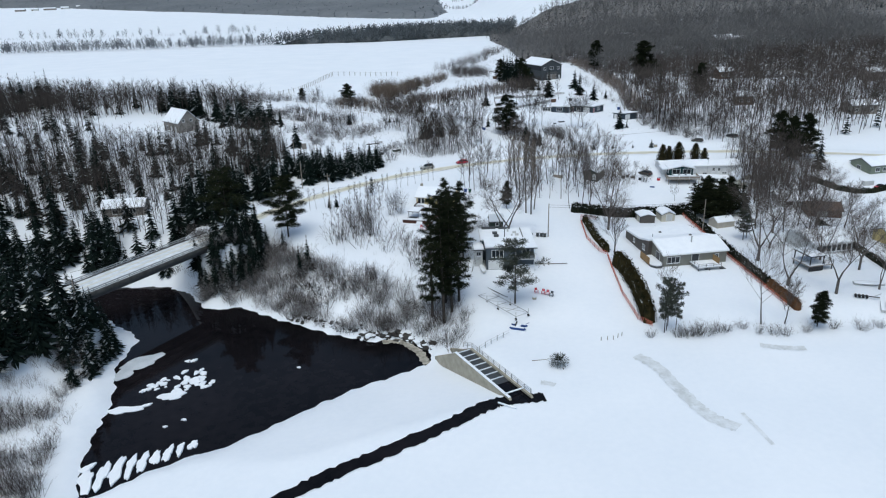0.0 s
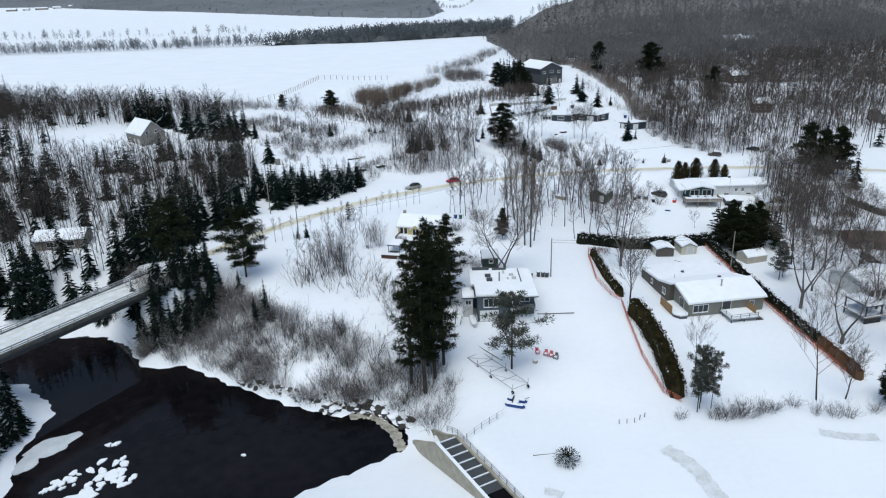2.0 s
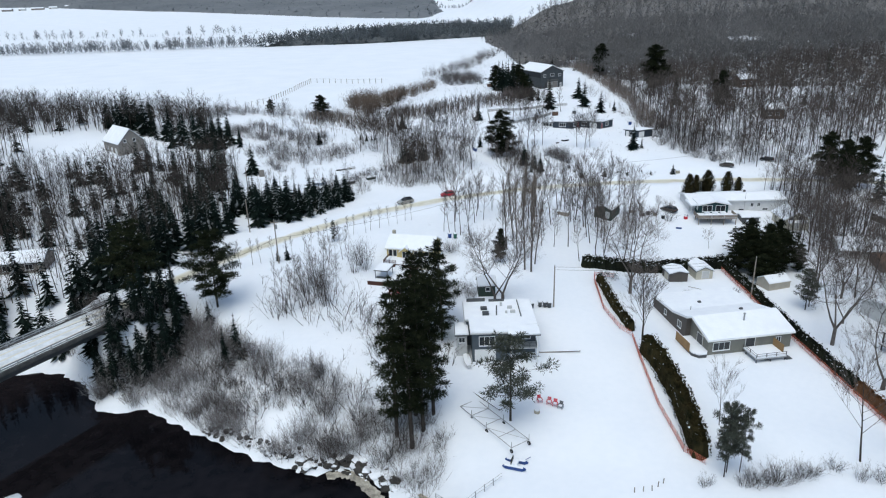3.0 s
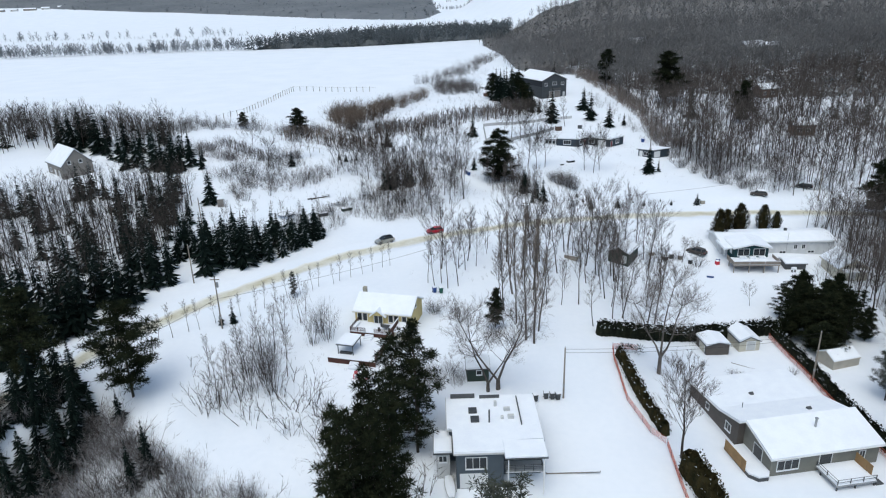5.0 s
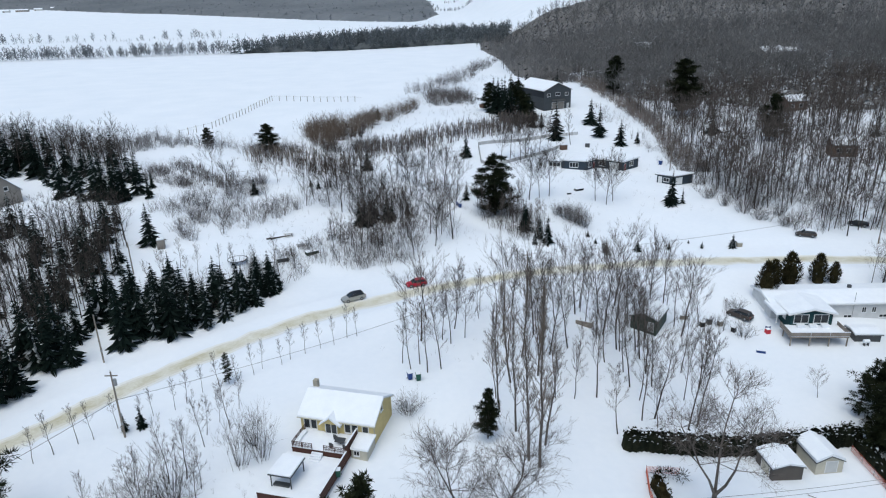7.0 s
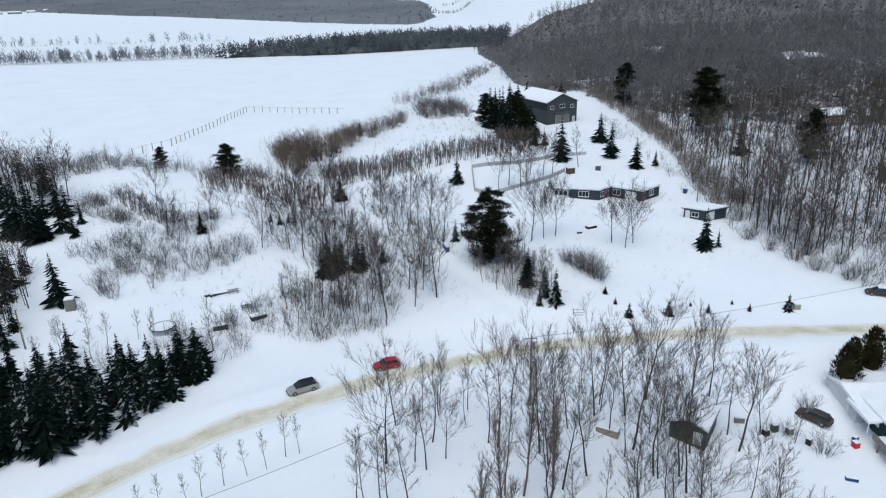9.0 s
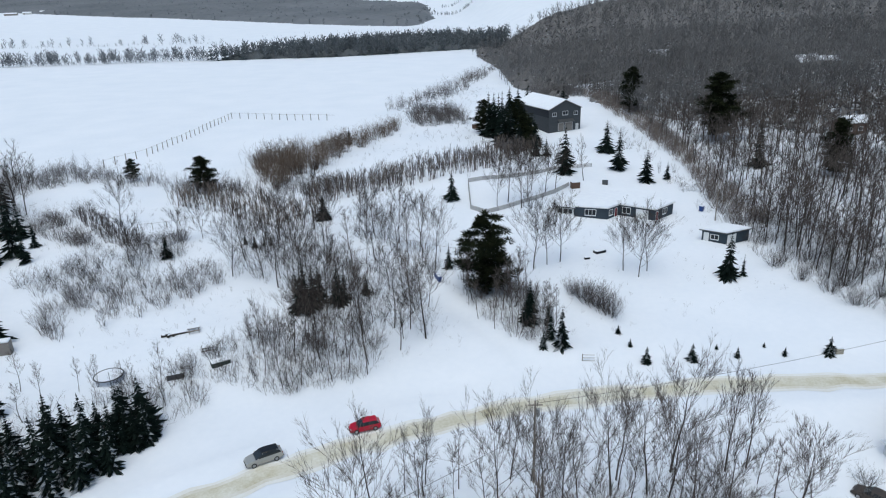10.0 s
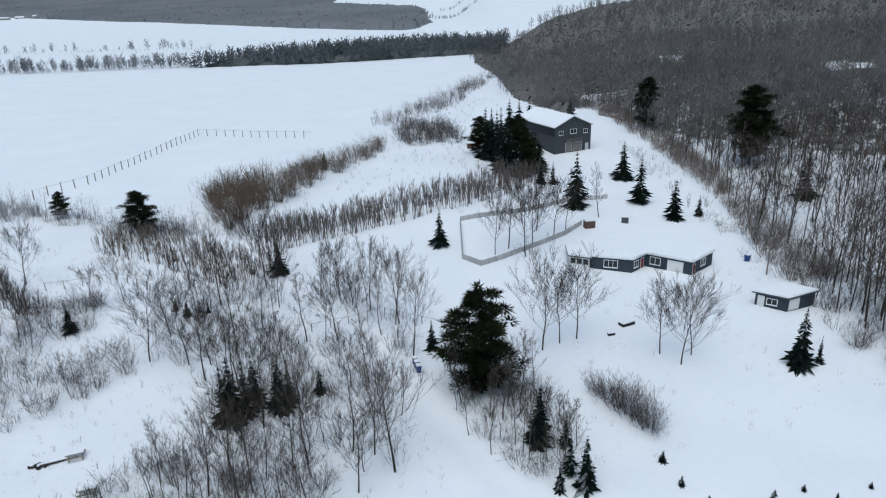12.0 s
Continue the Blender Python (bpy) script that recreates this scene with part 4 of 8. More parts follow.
part("wing_wall", prism(bmesh.new(), [(27.004, -8), (33, -8), (33, -4.0), (29.5, -4.3), (27.004, -3.65)], "y", 3.6, 4.05), WET_CONCRETE, dam, "stained wall along the outflow")
part("wing_cap", prism(bmesh.new(), [(27.004, -3.646), (29.5, -4.296), (33, -3.996), (33, -3.85), (29.5, -4.15), (27.004, -3.5)], "y", 3.55, 4.1), ROOF_SNOW, dam, "snow on the wing wall")

# ---- planting ----
CLEARINGS = [[(-160, 306), (-150, 338), (-103, 312), (-96, 285), (-112, 278), (-132, 270)], [(-104, 203), (-85, 203), (-85, 189), (-104, 189)]]


def clear(x, y):
    """Off the road, the river, the bridge, the drives and the clearings."""
    ok = (off_line(x, y, ROAD) > 6.5) & (off_line(x, y, RIVER, True) > 1.0) & (off_line(x, y, [(-60, 169), (-84, 128), (-98, 104), (-110, 84)]) > 5.6)
    ok &= off_line(x, y, TRACK) > 2.6
    for c in CLEARINGS:
        ok &= off_line(x, y, c, True) > 0
    return ok


rng = random.Random(11)
spruces, snowy, pines, bares, slim, shrubs = [], [], [], [], [], []
for k, (hh, r, s) in enumerate([(12, 2.9, 0.06), (12, 2.4, 0.09), (10, 2.9, 0.03), (11, 2.6, 0.05)]):
    t = Bits()
    t.limb((0, 0, -0.3), (0, 0, hh * 0.9), 0.16, 0.03, 5)
    spruces.append((tree_object("spruce_tree", t, grow_spruce(rng, hh, r, s), [BARK, NEEDLE, FROST_NEEDLE], "dark green spruce tree standing in snow"), hh))
for k, (hh, r, s) in enumerate([(10, 2.5, 0.3), (10, 2.2, 0.2)]):
    t = Bits()
    t.limb((0, 0, -0.3), (0, 0, hh * 0.9), 0.14, 0.03, 5)
    snowy.append((tree_object("spruce_tree", t, grow_spruce(rng, hh, r, s), [BARK, NEEDLE, FROST_NEEDLE], "dark spruce tree with snow lying on its branches"), hh))
for k in range(4):
    t, c = grow_pine(rng, 18, 3.9, (0.14, 0.22, 0.28, 0.10)[k], 40, 0.03, 50, 0.5)
    pines.append((tree_object("pine_tree", t, c, [BARK, PINE, FROST_NEEDLE], "tall dark pine tree with tufted branches"), 18))
fat = []
for k in range(3):
    t, c = grow_pine(rng, 15, 4.7, 0.08 + 0.04 * k, 60, 0.01, 64, 0.62, flat=0.55)
    fat.append((tree_object("pine_tree", t, c, [BARK, PINE, FROST_NEEDLE], "broad dark pine tree with dense branches in snow"), 15))
tall = []
for k in range(3):
    t, c = grow_pine(rng, 29, 3.7, (0.17, 0.25, 0.14)[k], 58, 0.02, 54, 0.55, flat=0.5, taper=0.5)
    tall.append((tree_object("pine_tree", t, c, [BARK, PINE, FROST_NEEDLE], "very tall dark pine tree above the spillway"), 29))
layered = []
for k in range(2):
    t, c = grow_pine(rng, 17, 6.4, (0.2, 0.24)[k], 54, 0.03, 64, 0.55, flat=0.3, taper=0.6)
    layered.append((tree_object("pine_tree", t, c, [BARK, PINE, FROST_NEEDLE], "wide pine tree with separate layered branches"), 17))
sparse = []
for k in range(3):
    t, c = grow_pine(rng, 15, 5.8, 0.28, 34, 0.08, 44, 0.5, taper=0.45)
    sparse.append((tree_object("pine_tree", t, c, [BARK, GREY_PINE, FROST_NEEDLE], "open grey-green pine tree dusted with snow"), 15))
for k in range(6):
    t, c = grow_bare(rng, 14, (5.6, 6.4, 5.0, 5.4, 6.2, 4.8)[k], 14, (5, 4), (0.34, 0.28, 0.38, 0.26, 0.3, 0.34)[k], (0.85, 0.75, 0.9, 0.95, 0.7, 1.0)[k], wide=0.05, stout=0.0085, loose=0.58, rise=0.26)
    bares.append((tree_object("bare_tree", t, c, [BARK, WOOD_TWIG], "leafless grey-brown deciduous tree standing in snow"), 14))
broad, brown, rounded = [], [], []
for k in range(3):
    t, c = grow_bare(rng, 10, (4.9, 5.4, 4.5)[k], 18, (5, 5), (0.2, 0.16, 0.24)[k], 0.72, wide=0.042, stout=0.0075, loose=0.6, rise=0.2)
    rounded.append((tree_object("bare_tree", t, c, [BARK, TWIG], "small leafless tree with a rounded fine crown"), 10))
for k in range(3):
    t, c = grow_forked(rng, 17, (7.6, 8.4, 7.0)[k], (2, 3, 3)[k])
    broad.append((tree_object("bare_tree", t, c, [PALE_BARK, WOOD_TWIG], "old leafless tree with a thick forked trunk and dense brown crown"), 17))
for k in range(2):
    t, c = grow_bare(rng, 14, (4.6, 5.2)[k], 20, (6, 5), 0.25, 0.85, wide=0.062, stout=0.012)
    brown.append((tree_object("bare_tree", t, c, [BARK, WOOD_TWIG], "leafless tree with a dense brown twiggy crown"), 14))
for k in range(6):
    t, c = grow_bare(rng, 12, (2.1, 2.6, 1.9, 2.9, 2.3, 2.5)[k], 15, (5, 4), (0.34, 0.28, 0.4, 0.3, 0.36, 0.25)[k], 0.85, wide=0.034, stout=0.0068, loose=0.6, rise=0.2)
    slim.append((tree_object("bare_tree", t, c, [BARK if k % 2 else PALE_BARK, WOOD_TWIG], "slender leafless tree in snow"), 12))
poplars = []
for k in range(3):
    t, c = grow_bare(rng, 18, (2.7, 3.1, 2.4)[k], 34, (5, 4), (0.18, 0.25, 0.22)[k], 1.05, wide=0.04, stout=0.0095, loose=0.5, rise=0.35)
    poplars.append((tree_object("bare_tree", t, c, [PALE_BARK, TAN_TWIG], "tall slender tree with ascending tan-brown twigs"), 18))
for k in range(4):
    shrubs.append((tree_object("bush", None, grow_shrub(rng, 2.0, 1.5, 44, snow=0.3, wide=0.04), [BARK, TWIG, FROST_TWIG], "leafless frosted bush in the snow", "bush"), 2.0))

plant(tall, [(0.3, 132.8, 31), (2.1, 135.0, 28), (-2.3, 136.0, 29), (3.8, 137.5, 26), (0.8, 138.8, 30)], rng, "tall pines by the dam", vary=0.05)
plant(pines, [(5.6, 165, 17.5), (2.2, 163, 16.5), (1.9, 157.8, 14), (5.6, 157.5, 13)], rng, "pines above the spillway", vary=0.12, girth=1.3)
plant(sparse, [(16.1, 134.3, 15.5)], rng, vary=0.1)
plant(sparse, [(44.9, 120.7, 12.5), (47.5, 121.6, 11), (46.4, 123.2, 9.5), (45.6, 121.6, 12)], rng, "grey-green pines on the shore", vary=0.2, girth=0.6)
plant(spruces, [(-61.5, 158.5, 9), (-59.5, 156.5, 8), (-63.0, 161.5, 8.5), (-58.0, 160.0, 10)], rng, "spruces at the bridge end")
plant(layered, [(-41.3, 172, 17.5), (-57.5, 172.5, 18)], rng, vary=0.1)
plant(sparse, [(81.8, 169.4, 9.5), (83.2, 170.6, 8)], rng)
plant(fat, [(29.4, 282, 16.5)], rng, girth=1.25)
plant(fat, [(119.5, 396, 24)], rng, girth=1.3)
plant(fat, [(135, 349.7, 17), (103.5, 449, 19), (76.3, 121.3, 8)], rng, girth=1.15)
plant(fat, [(-45.3, 348.6, 10.5)], rng, girth=1.45)
plant(fat, [(-71.6, 362.9, 7)], rng, girth=1.2)
plant(spruces, [(-35.4, 155.6, 8.4), (-33.5, 157.5, 9.2), (-49.8, 169.5, 8), (-46.4, 168.4, 7.3), (-41.9, 167.8, 6), (-43.7, 219.8, 12), (-41.4, 222.5, 11), (-36.3, 223.9, 11.5), (-45.2, 247.7, 7), (-56.8, 267, 10.6)], rng)
plant(spruces + snowy, [(-78, 125, 15), (-80, 121, 16), (-82.5, 117.5, 16.5), (-84.5, 113.5, 16), (-87, 109, 17), (-89.5, 104.5, 17), (-79, 117, 14), (-83, 109.5, 15), (-92.5, 99.5, 16), (-76.5, 121.5, 13), (-86.5, 104, 15)], rng, "tall spruces beside the bridge road")
plant(snowy, [(-73.5, 131, 9), (-71.5, 127, 8), (-74, 124, 9), (-72, 121, 8), (-71, 117.5, 7.5), (-75, 118, 9), (-70.8, 124, 6), (-74.5, 128, 9), (-70.6, 120.5, 5), (-72.5, 114, 7), (-76, 121, 10), (-71.5, 130, 6)], rng, "snow-laden spruces on the near bank", girth=1.15)
plant(snowy, [(-39, 222.5, 9), (-34, 225.7, 9), (-30.9, 226.8, 10), (-28.5, 230.5, 8.5), (-26.2, 233.4, 8.5), (-24, 236.7, 7.5), (-21.5, 242.7, 6.5), (-32, 230, 8), (-37, 228, 8.5), (-29, 234, 7), (-25, 240, 6), (-34.5, 232, 8), (-40, 226.5, 9)], rng, "spruces along the road bank")
plant(spruces, [(24.4, 335, 8.2), (78, 286, 9.6), (81.3, 286.5, 4.6), (-10.2, 402.5, 6.7), (22.3, 293.4, 5.5)], rng)
plant(spruces, [(59.7, 362.5, 15), (78.2, 385.5, 11), (76.4, 363.1, 13), (81.4, 351.6, 10), (88, 353, 5.5), (57.4, 382.6, 6.5), (54.1, 383.3, 6), (-39.5, 301.8, 6), (119.5, 363.5, 14), (-8, 323, 7)], rng, girth=1.2)
plant(spruces, [(60, 449, 13), (56, 447, 14), (76, 452, 13), (53, 452, 13)], rng, "conifers behind the barn", girth=1.1)
plant(spruces, [(-5, 276.5, 10.6), (-6.5, 277.5, 8.5), (-3.6, 278.2, 9), (-2.8, 280.1, 8.3), (0.9, 279.3, 8), (2, 280.4, 7.3), (-0.2, 281.3, 5.5), (5.9, 282.6, 4), (35.6, 269.9, 7.6), (36.2, 271.5, 8), (39.3, 269.9, 5.1), (-24.4, 309.8, 3), (-21.8, 308.2, 3.2), (-19.9, 309.2, 2.6), (-18.2, 308.9, 2.9)], rng)
plant(snowy, [(37.1, 261.9, 4), (40.2, 262.2, 7.5), (38.8, 264.5, 5.5)], rng)
plant(spruces + spruces + fat[1:], [(41.4, 420.4, 15), (44.1, 409.2, 16), (45.7, 398.2, 14.6), (49.2, 398.5, 13), (52.7, 399.1, 11.3), (42.7, 412.8, 14.6), (46.6, 391.6, 12.6), (47, 404, 14), (50.5, 408, 14), (43, 416, 15), (48, 412, 15), (45, 405, 15), (47, 395, 14), (44.5, 402, 14), (50, 402, 13), (53, 405, 12), (46, 415, 16), (51, 413, 14), (49, 391, 11), (51.5, 393.5, 12), (54.5, 397, 11.5), (56, 400, 10), (44.5, 394, 14), (40.5, 412, 14), (39.5, 416, 13)], rng, "conifers beside the barn", girth=1.4)
plant(snowy, [(51, 267, 1.7), (52, 263, 1.5), (53.4, 258.5, 3.1), (61, 258.8, 3.3), (66.2, 261.7, 1), (68.7, 259.3, 2.1), (74.1, 261.5, 0.9), (76.5, 259.2, 1.8), (83.8, 259.1, 3.4)], rng, "small planted firs along the road", girth=1.6)
plant(fat + spruces[:1], [(126.3, 244.9, 16), (128.6, 239.1, 18), (133, 237.6, 16), (133.6, 229, 13), (127, 236, 17), (130, 242, 17)], rng, "tall conifers beside the road")
cedars = []
for k in range(2):
    c = Bits()
    c.limb((0, 0, -0.2), (0, 0, 2.6), 0.9, 1.15, 7)
    c.limb((0, 0, 2.6), (0, 0, 5.2), 1.15, 0.25, 7)
    for _ in range(900):
        u, az = rng.random(), rng.uniform(0, 6.28)
        rr = 1.75 * (0.45 + 0.55 * math.sin(math.pi * min(1, 0.18 + u * 0.82))) * (1 - 0.65 * u ** 3) * rng.uniform(0.75, 1.05)
        o = np.array((rr * math.cos(az), rr * math.sin(az), 0.15 + 5.7 * u))
        d, t = way(az + rng.uniform(-0.5, 0.5), rng.uniform(0.5, 1.3)) * rng.uniform(0.35, 0.7), way(az + 1.57, 0) * 0.14
        c.tri(o - t, o + t, o + d, 1 if rng.random() < 0.04 else 0)
    cedars.append((tree_object("cedar_tree", None, c, [BARK, CEDAR, FROST_NEEDLE], "rounded olive-green cedar tree behind the pale house"), 6.0))
plant(cedars, [(80.1, 234.4, 8.0), (84.0, 239.2, 6.0), (88.0, 240.4, 7.0), (94.2, 240.6, 6.4), (97.4, 240.2, 4.6)], rng, "cedars behind the pale house", vary=0.2)
plant(pines[:1] + pines[3:] + fat, [(77.8, 193.7, 9), (81.5, 195.8, 9.5), (86, 196.3, 9.5), (90, 199.3, 9), (79, 199.3, 8), (83.5, 200.8, 9), (76.8, 190.8, 7.5), (80.5, 190, 8.5), (84.5, 191, 9), (88.5, 193, 8.5), (92, 194, 8), (79, 184.5, 6.5), (82, 186.5, 7.5), (86, 188, 8), (90, 188.5, 7)], rng, "dense pines behind the sheds", vary=0.3, girth=1.45)
plant(spruces, [(-123.3, 326.7, 11.5), (-111.7, 322.6, 9.5), (-105.7, 325.8, 13.4), (-83, 301, 12.2), (-78.3, 297.8, 14.2), (-76.7, 300.1, 11.3), (-74.6, 304.6, 14.1), (-72.1, 309.1, 6.3), (-122.7, 310.4, 10.9), (-80.5, 304, 12), (-70, 301, 8)], rng)
plant(broad, [(79.1, 154.5, 18), (79.2, 139.5, 18), (87.5, 134.5, 16), (92, 150, 16), (100, 147, 15), (98, 136, 14), (97, 165, 14), (105, 176, 14), (86, 163, 14), (92, 174, 15), (112, 188, 15), (107, 160, 13)], rng)
plant(broad, [(47.5, 178.5, 18), (16.9, 171.2, 17), (18.6, 171.6, 19)], rng, girth=0.98)
plant(bares, [(65.6, 122.8, 16)], rng)
plant(brown, [(43.6, 155.9, 15), (70.4, 122.8, 9), (97, 165, 13), (93, 186, 14), (99, 192, 14), (101, 178, 13), (89, 178, 14), (95, 174, 14), (98, 199, 13), (104, 196, 13), (104, 186, 12), (113, 176, 12)], rng)
plant(bares, [(48.5, 131.5, 9)], rng)
plant(rounded, [(-57.4, 320.4, 11), (-35.0, 312.7, 8), (-40.1, 310.6, 7), (-47.1, 299.7, 9), (-43.1, 296.5, 7), (-9.4, 317.3, 14), (3.3, 313.6, 9), (5.1, 313.6, 9.5), (11.4, 307.1, 12), (9.8, 302.4, 8), (16.8, 301.9, 12)], rng, "small trees on the slope", vary=0.15)
plant(rounded, [(60.6, 287.7, 12.2), (58.3, 290.7, 11.0), (63, 290, 11.0), (46.2, 296.3, 12.2), (40, 292.8, 13.4), (43.2, 295, 11.0), (42.3, 329.5, 14.0), (39.2, 334, 13.4), (50.3, 340.8, 12.2), (44.5, 335, 12.2), (36, 330.5, 11.0), (47, 345, 11.0), (54, 346, 11.0)], rng)
plant(slim, [(39.3, 193.4, 12), (44, 197.1, 13.4), (45.5, 194.2, 11.3), (50.7, 195.8, 17), (52.4, 196.6, 16.4), (25.2, 212.5, 15), (8.5, 210, 13), (11.3, 208.8, 13), (10, 211.5, 12), (13.6, 209.5, 13), (7, 212, 11), (42.3, 213.5, 14), (41.6, 231.1, 11.4), (17.3, 229.7, 9.7), (21.6, 230.7, 9.8)], rng)
plant(bares, [(56.6, 234.5, 14), (59.6, 235, 12.8), (30.8, 220.8, 16), (25.3, 221.6, 15), (40.4, 230, 14), (44.3, 223.2, 17), (74.8, 203.7, 4.5), (17.5, 266, 15), (63.5, 226, 9), (67.5, 224, 6)], rng)
plant(slim, [(11.9, 270, 13), (29.6, 268.4, 9.5), (27, 272.7, 7.7), (-11.3, 263.3, 7.2), (-7.3, 263.2, 8), (-31.7, 284.8, 7.5), (16.1, 301.6, 13), (10.6, 309.2, 9.9), (63.7, 353.7, 13), (96, 292.9, 15)], rng)


def grove(masters, count, outline, low, high, gap, group="", girth=1.0):
    plant(masters, [(x, y, rng.uniform(low, high)) for x, y in scatter(rng, count, outline, gap, clear)], rng, group, vary=0.28, girth=girth)


# mixed woods on the far bank and round the cabin
grove(snowy + spruces, 62, [(-104, 143), (-86, 148), (-76, 140), (-70, 128), (-73, 116), (-90, 110), (-108, 118)], 7, 13, 1.9, "spruces on the river bank")
grove(spruces, 28, [(-58, 155), (-48, 157), (-46, 164), (-49, 171), (-55, 172), (-58, 163)], 7, 12, 1.9, "spruces beside the bridge")
grove(slim + bares[:2] + rounded, 64, [(-27, 307), (-11, 316), (12, 311), (21, 288), (19, 266), (11, 257), (2, 254), (-10, 268), (-8, 285), (-23, 292)], 6, 13, 1.9, "young trees on the hillside")
grove(slim, 28, [(-13, 268), (0, 265), (6, 257), (-2, 252), (-10, 257)], 5, 9, 1.4, "young trees above the road")
grove(slim, 34, [(24, 290), (34, 290), (39, 278), (42, 265), (31, 263), (28, 271), (24, 281)], 5, 11, 1.6, "young trees round the pine")
grove(slim + bares, 26, [(3, 222), (12, 232), (25, 236), (36, 234), (50, 236), (54, 218), (38, 214), (24, 214)], 8, 15, 2.2, "bare trees below the road")
plant(poplars, [(26.5, 185.2, 22), (25.2, 186.6, 20), (24.2, 193, 19), (22.3, 198, 18), (24.8, 205, 18), (29.5, 207, 16), (31.5, 214, 15), (27.5, 212.5, 16), (28, 190, 17)], rng, "tall bare trees along the lane", vary=0.15)
plant(fat, [(20, 191.6, 8.5)], rng, girth=0.95)
grove(slim, 8, [(22, 212), (34, 222), (38, 212), (30, 186), (22, 186)], 9, 14, 2.5, "slender trees along the lane")
grove(slim + bares[:3], 20, [(41, 226), (61, 232), (62, 214), (52, 196), (40, 195), (38, 203)], 10, 15, 3, "bare grove behind the hedge")
fans = [(tree_object("bush", None, grow_shrub(rng, 8.0, 2.9, 34, snow=0.3, wide=0.075), [BARK, BROWN_TWIG, MAUVE_TWIG], "tall many-stemmed leafless bush in snow", "bush"), 8.0) for _ in range(3)]
plant(fans, [(-22.5, 173.5, 8.5), (-20.5, 176.5, 9.0), (-24.0, 178.5, 8.0), (-18.8, 173.0, 7.5), (-21.5, 180.5, 7.5), (-14.4, 187.0, 7.0), (-11.8, 188.4, 7.5), (-13.2, 191.0, 6.5)], rng, "many-stemmed bushes beside the yellow house")
drop(fans)
grove(slim, 10, [(-28, 171), (-17, 169), (-15.5, 181), (-20, 186), (-28, 183)], 7, 10.5, 1.5, "bare clump beside the yellow house")
grove(slim, 12, [(-32, 176), (-28, 184), (-22, 196), (-16, 202), (-18, 194), (-27, 174)], 5, 9, 2.4, "thin saplings beside the yellow house")
for k in range(22):
    u = k / 21
    x, y = -45 + 43 * u + rng.uniform(-0.7, 0.7), 185.5 + 37.5 * u ** 0.93 + rng.uniform(-0.7, 0.7)
    plant(slim[2:3], [(x, y, rng.uniform(5, 8))], rng, "saplings along the road")
grove(snowy + snowy + spruces, 64, [(-56, 226), (-38, 223.5), (-33, 229), (-28, 233), (-23, 239), (-19.5, 244), (-24, 246.5), (-32, 242), (-40, 239), (-52, 242)], 4.0, 9.5, 1.5, "spruces along the road bank", 1.35)
grove(slim, 14, [(-50, 244), (-20, 247), (-16, 256), (-46, 256)], 5, 9, 2.5, "thin bare trees above the road bank")
plant(pines, [(-21.5, 207.5, 6)], rng)
plant(snowy, [(-31.5, 196.5, 4.2), (-33.6, 195.6, 3.4)], rng)
shore = [(41.6, 118.9, 1.8), (46.9, 118.6, 2.2), (48.2, 118.9, 2.4), (49.5, 119.2, 2.2), (51, 119.2, 2.6), (52.2, 119.4, 2.8), (54.4, 119.6, 2.6), (56, 120, 2.2), (57.6, 120.6, 1.8), (61, 121.4, 1.8), (63.4, 119, 2.4), (66, 118.4, 2.2), (68, 118, 2.4), (73, 119, 2.2), (79, 120, 2), (84.1, 119.1, 2.4), (88, 120, 2), (60.5, 178, 1.3), (62, 177.2, 1.2)]
ball = [(tree_object("bush", None, grow_shrub(rng, 2.0, 1.7, 110, snow=0.25, wide=0.03), [BARK, BROWN_TWIG, FROST_TWIG], "round brown leafless bush beside the yellow house", "bush"), 2.0)]
plant(ball, [(8.4, 198.2, 2.9)], rng)
drop(ball)
plant(shrubs, shore, rng, "frosted bushes on the shore", vary=0.3)
dense = [(tree_object("bush", None, grow_shrub(rng, 2.0, 1.5, 90, snow=0.3, wide=0.026), [BARK, BROWN_TWIG, MAUVE_TWIG], "dense rounded leafless bush on the snowy slope", "bush"), 2.0) for _ in range(2)]
plant(dense, [(47.0, 279.5, 3.4), (48.2, 277.6, 4.4), (49.3, 276.0, 4.8), (50.4, 274.4, 4.6), (51.4, 273.0, 3.8), (45.8, 281.4, 3.0)], rng, "rounded bare bushes above the road", vary=0.2)
plant(dense, [(92, 284, 3.6), (95, 279, 4.4), (97, 274, 3.8), (99, 281, 4.6), (103, 276, 4.0), (101, 269, 3.2), (90, 291, 3.0)], rng, "bare bushes at the wood's edge", vary=0.25)
drop(dense)
plant(shrubs, [(70.5, 177, 1.6), (69, 166, 1.0), (67.5, 225.5, 2.4), (70.5, 222, 3.2), (73, 231, 2.5)], rng)




def fir_wood(name, places, low, high, label, snow=0.12):
    """A stand of spruces that nobody could count, as one mesh."""
    packs = [pack(grow_spruce(rng, 12, rng.uniform(2.2, 3.1), snow * rng.uniform(0.3, 2), 22)) for _ in range(7)]
    stamp(name, packs, [(x, y, rng.uniform(low, high) / 12) for x, y in places], [NEEDLE, FROST_NEEDLE], label)


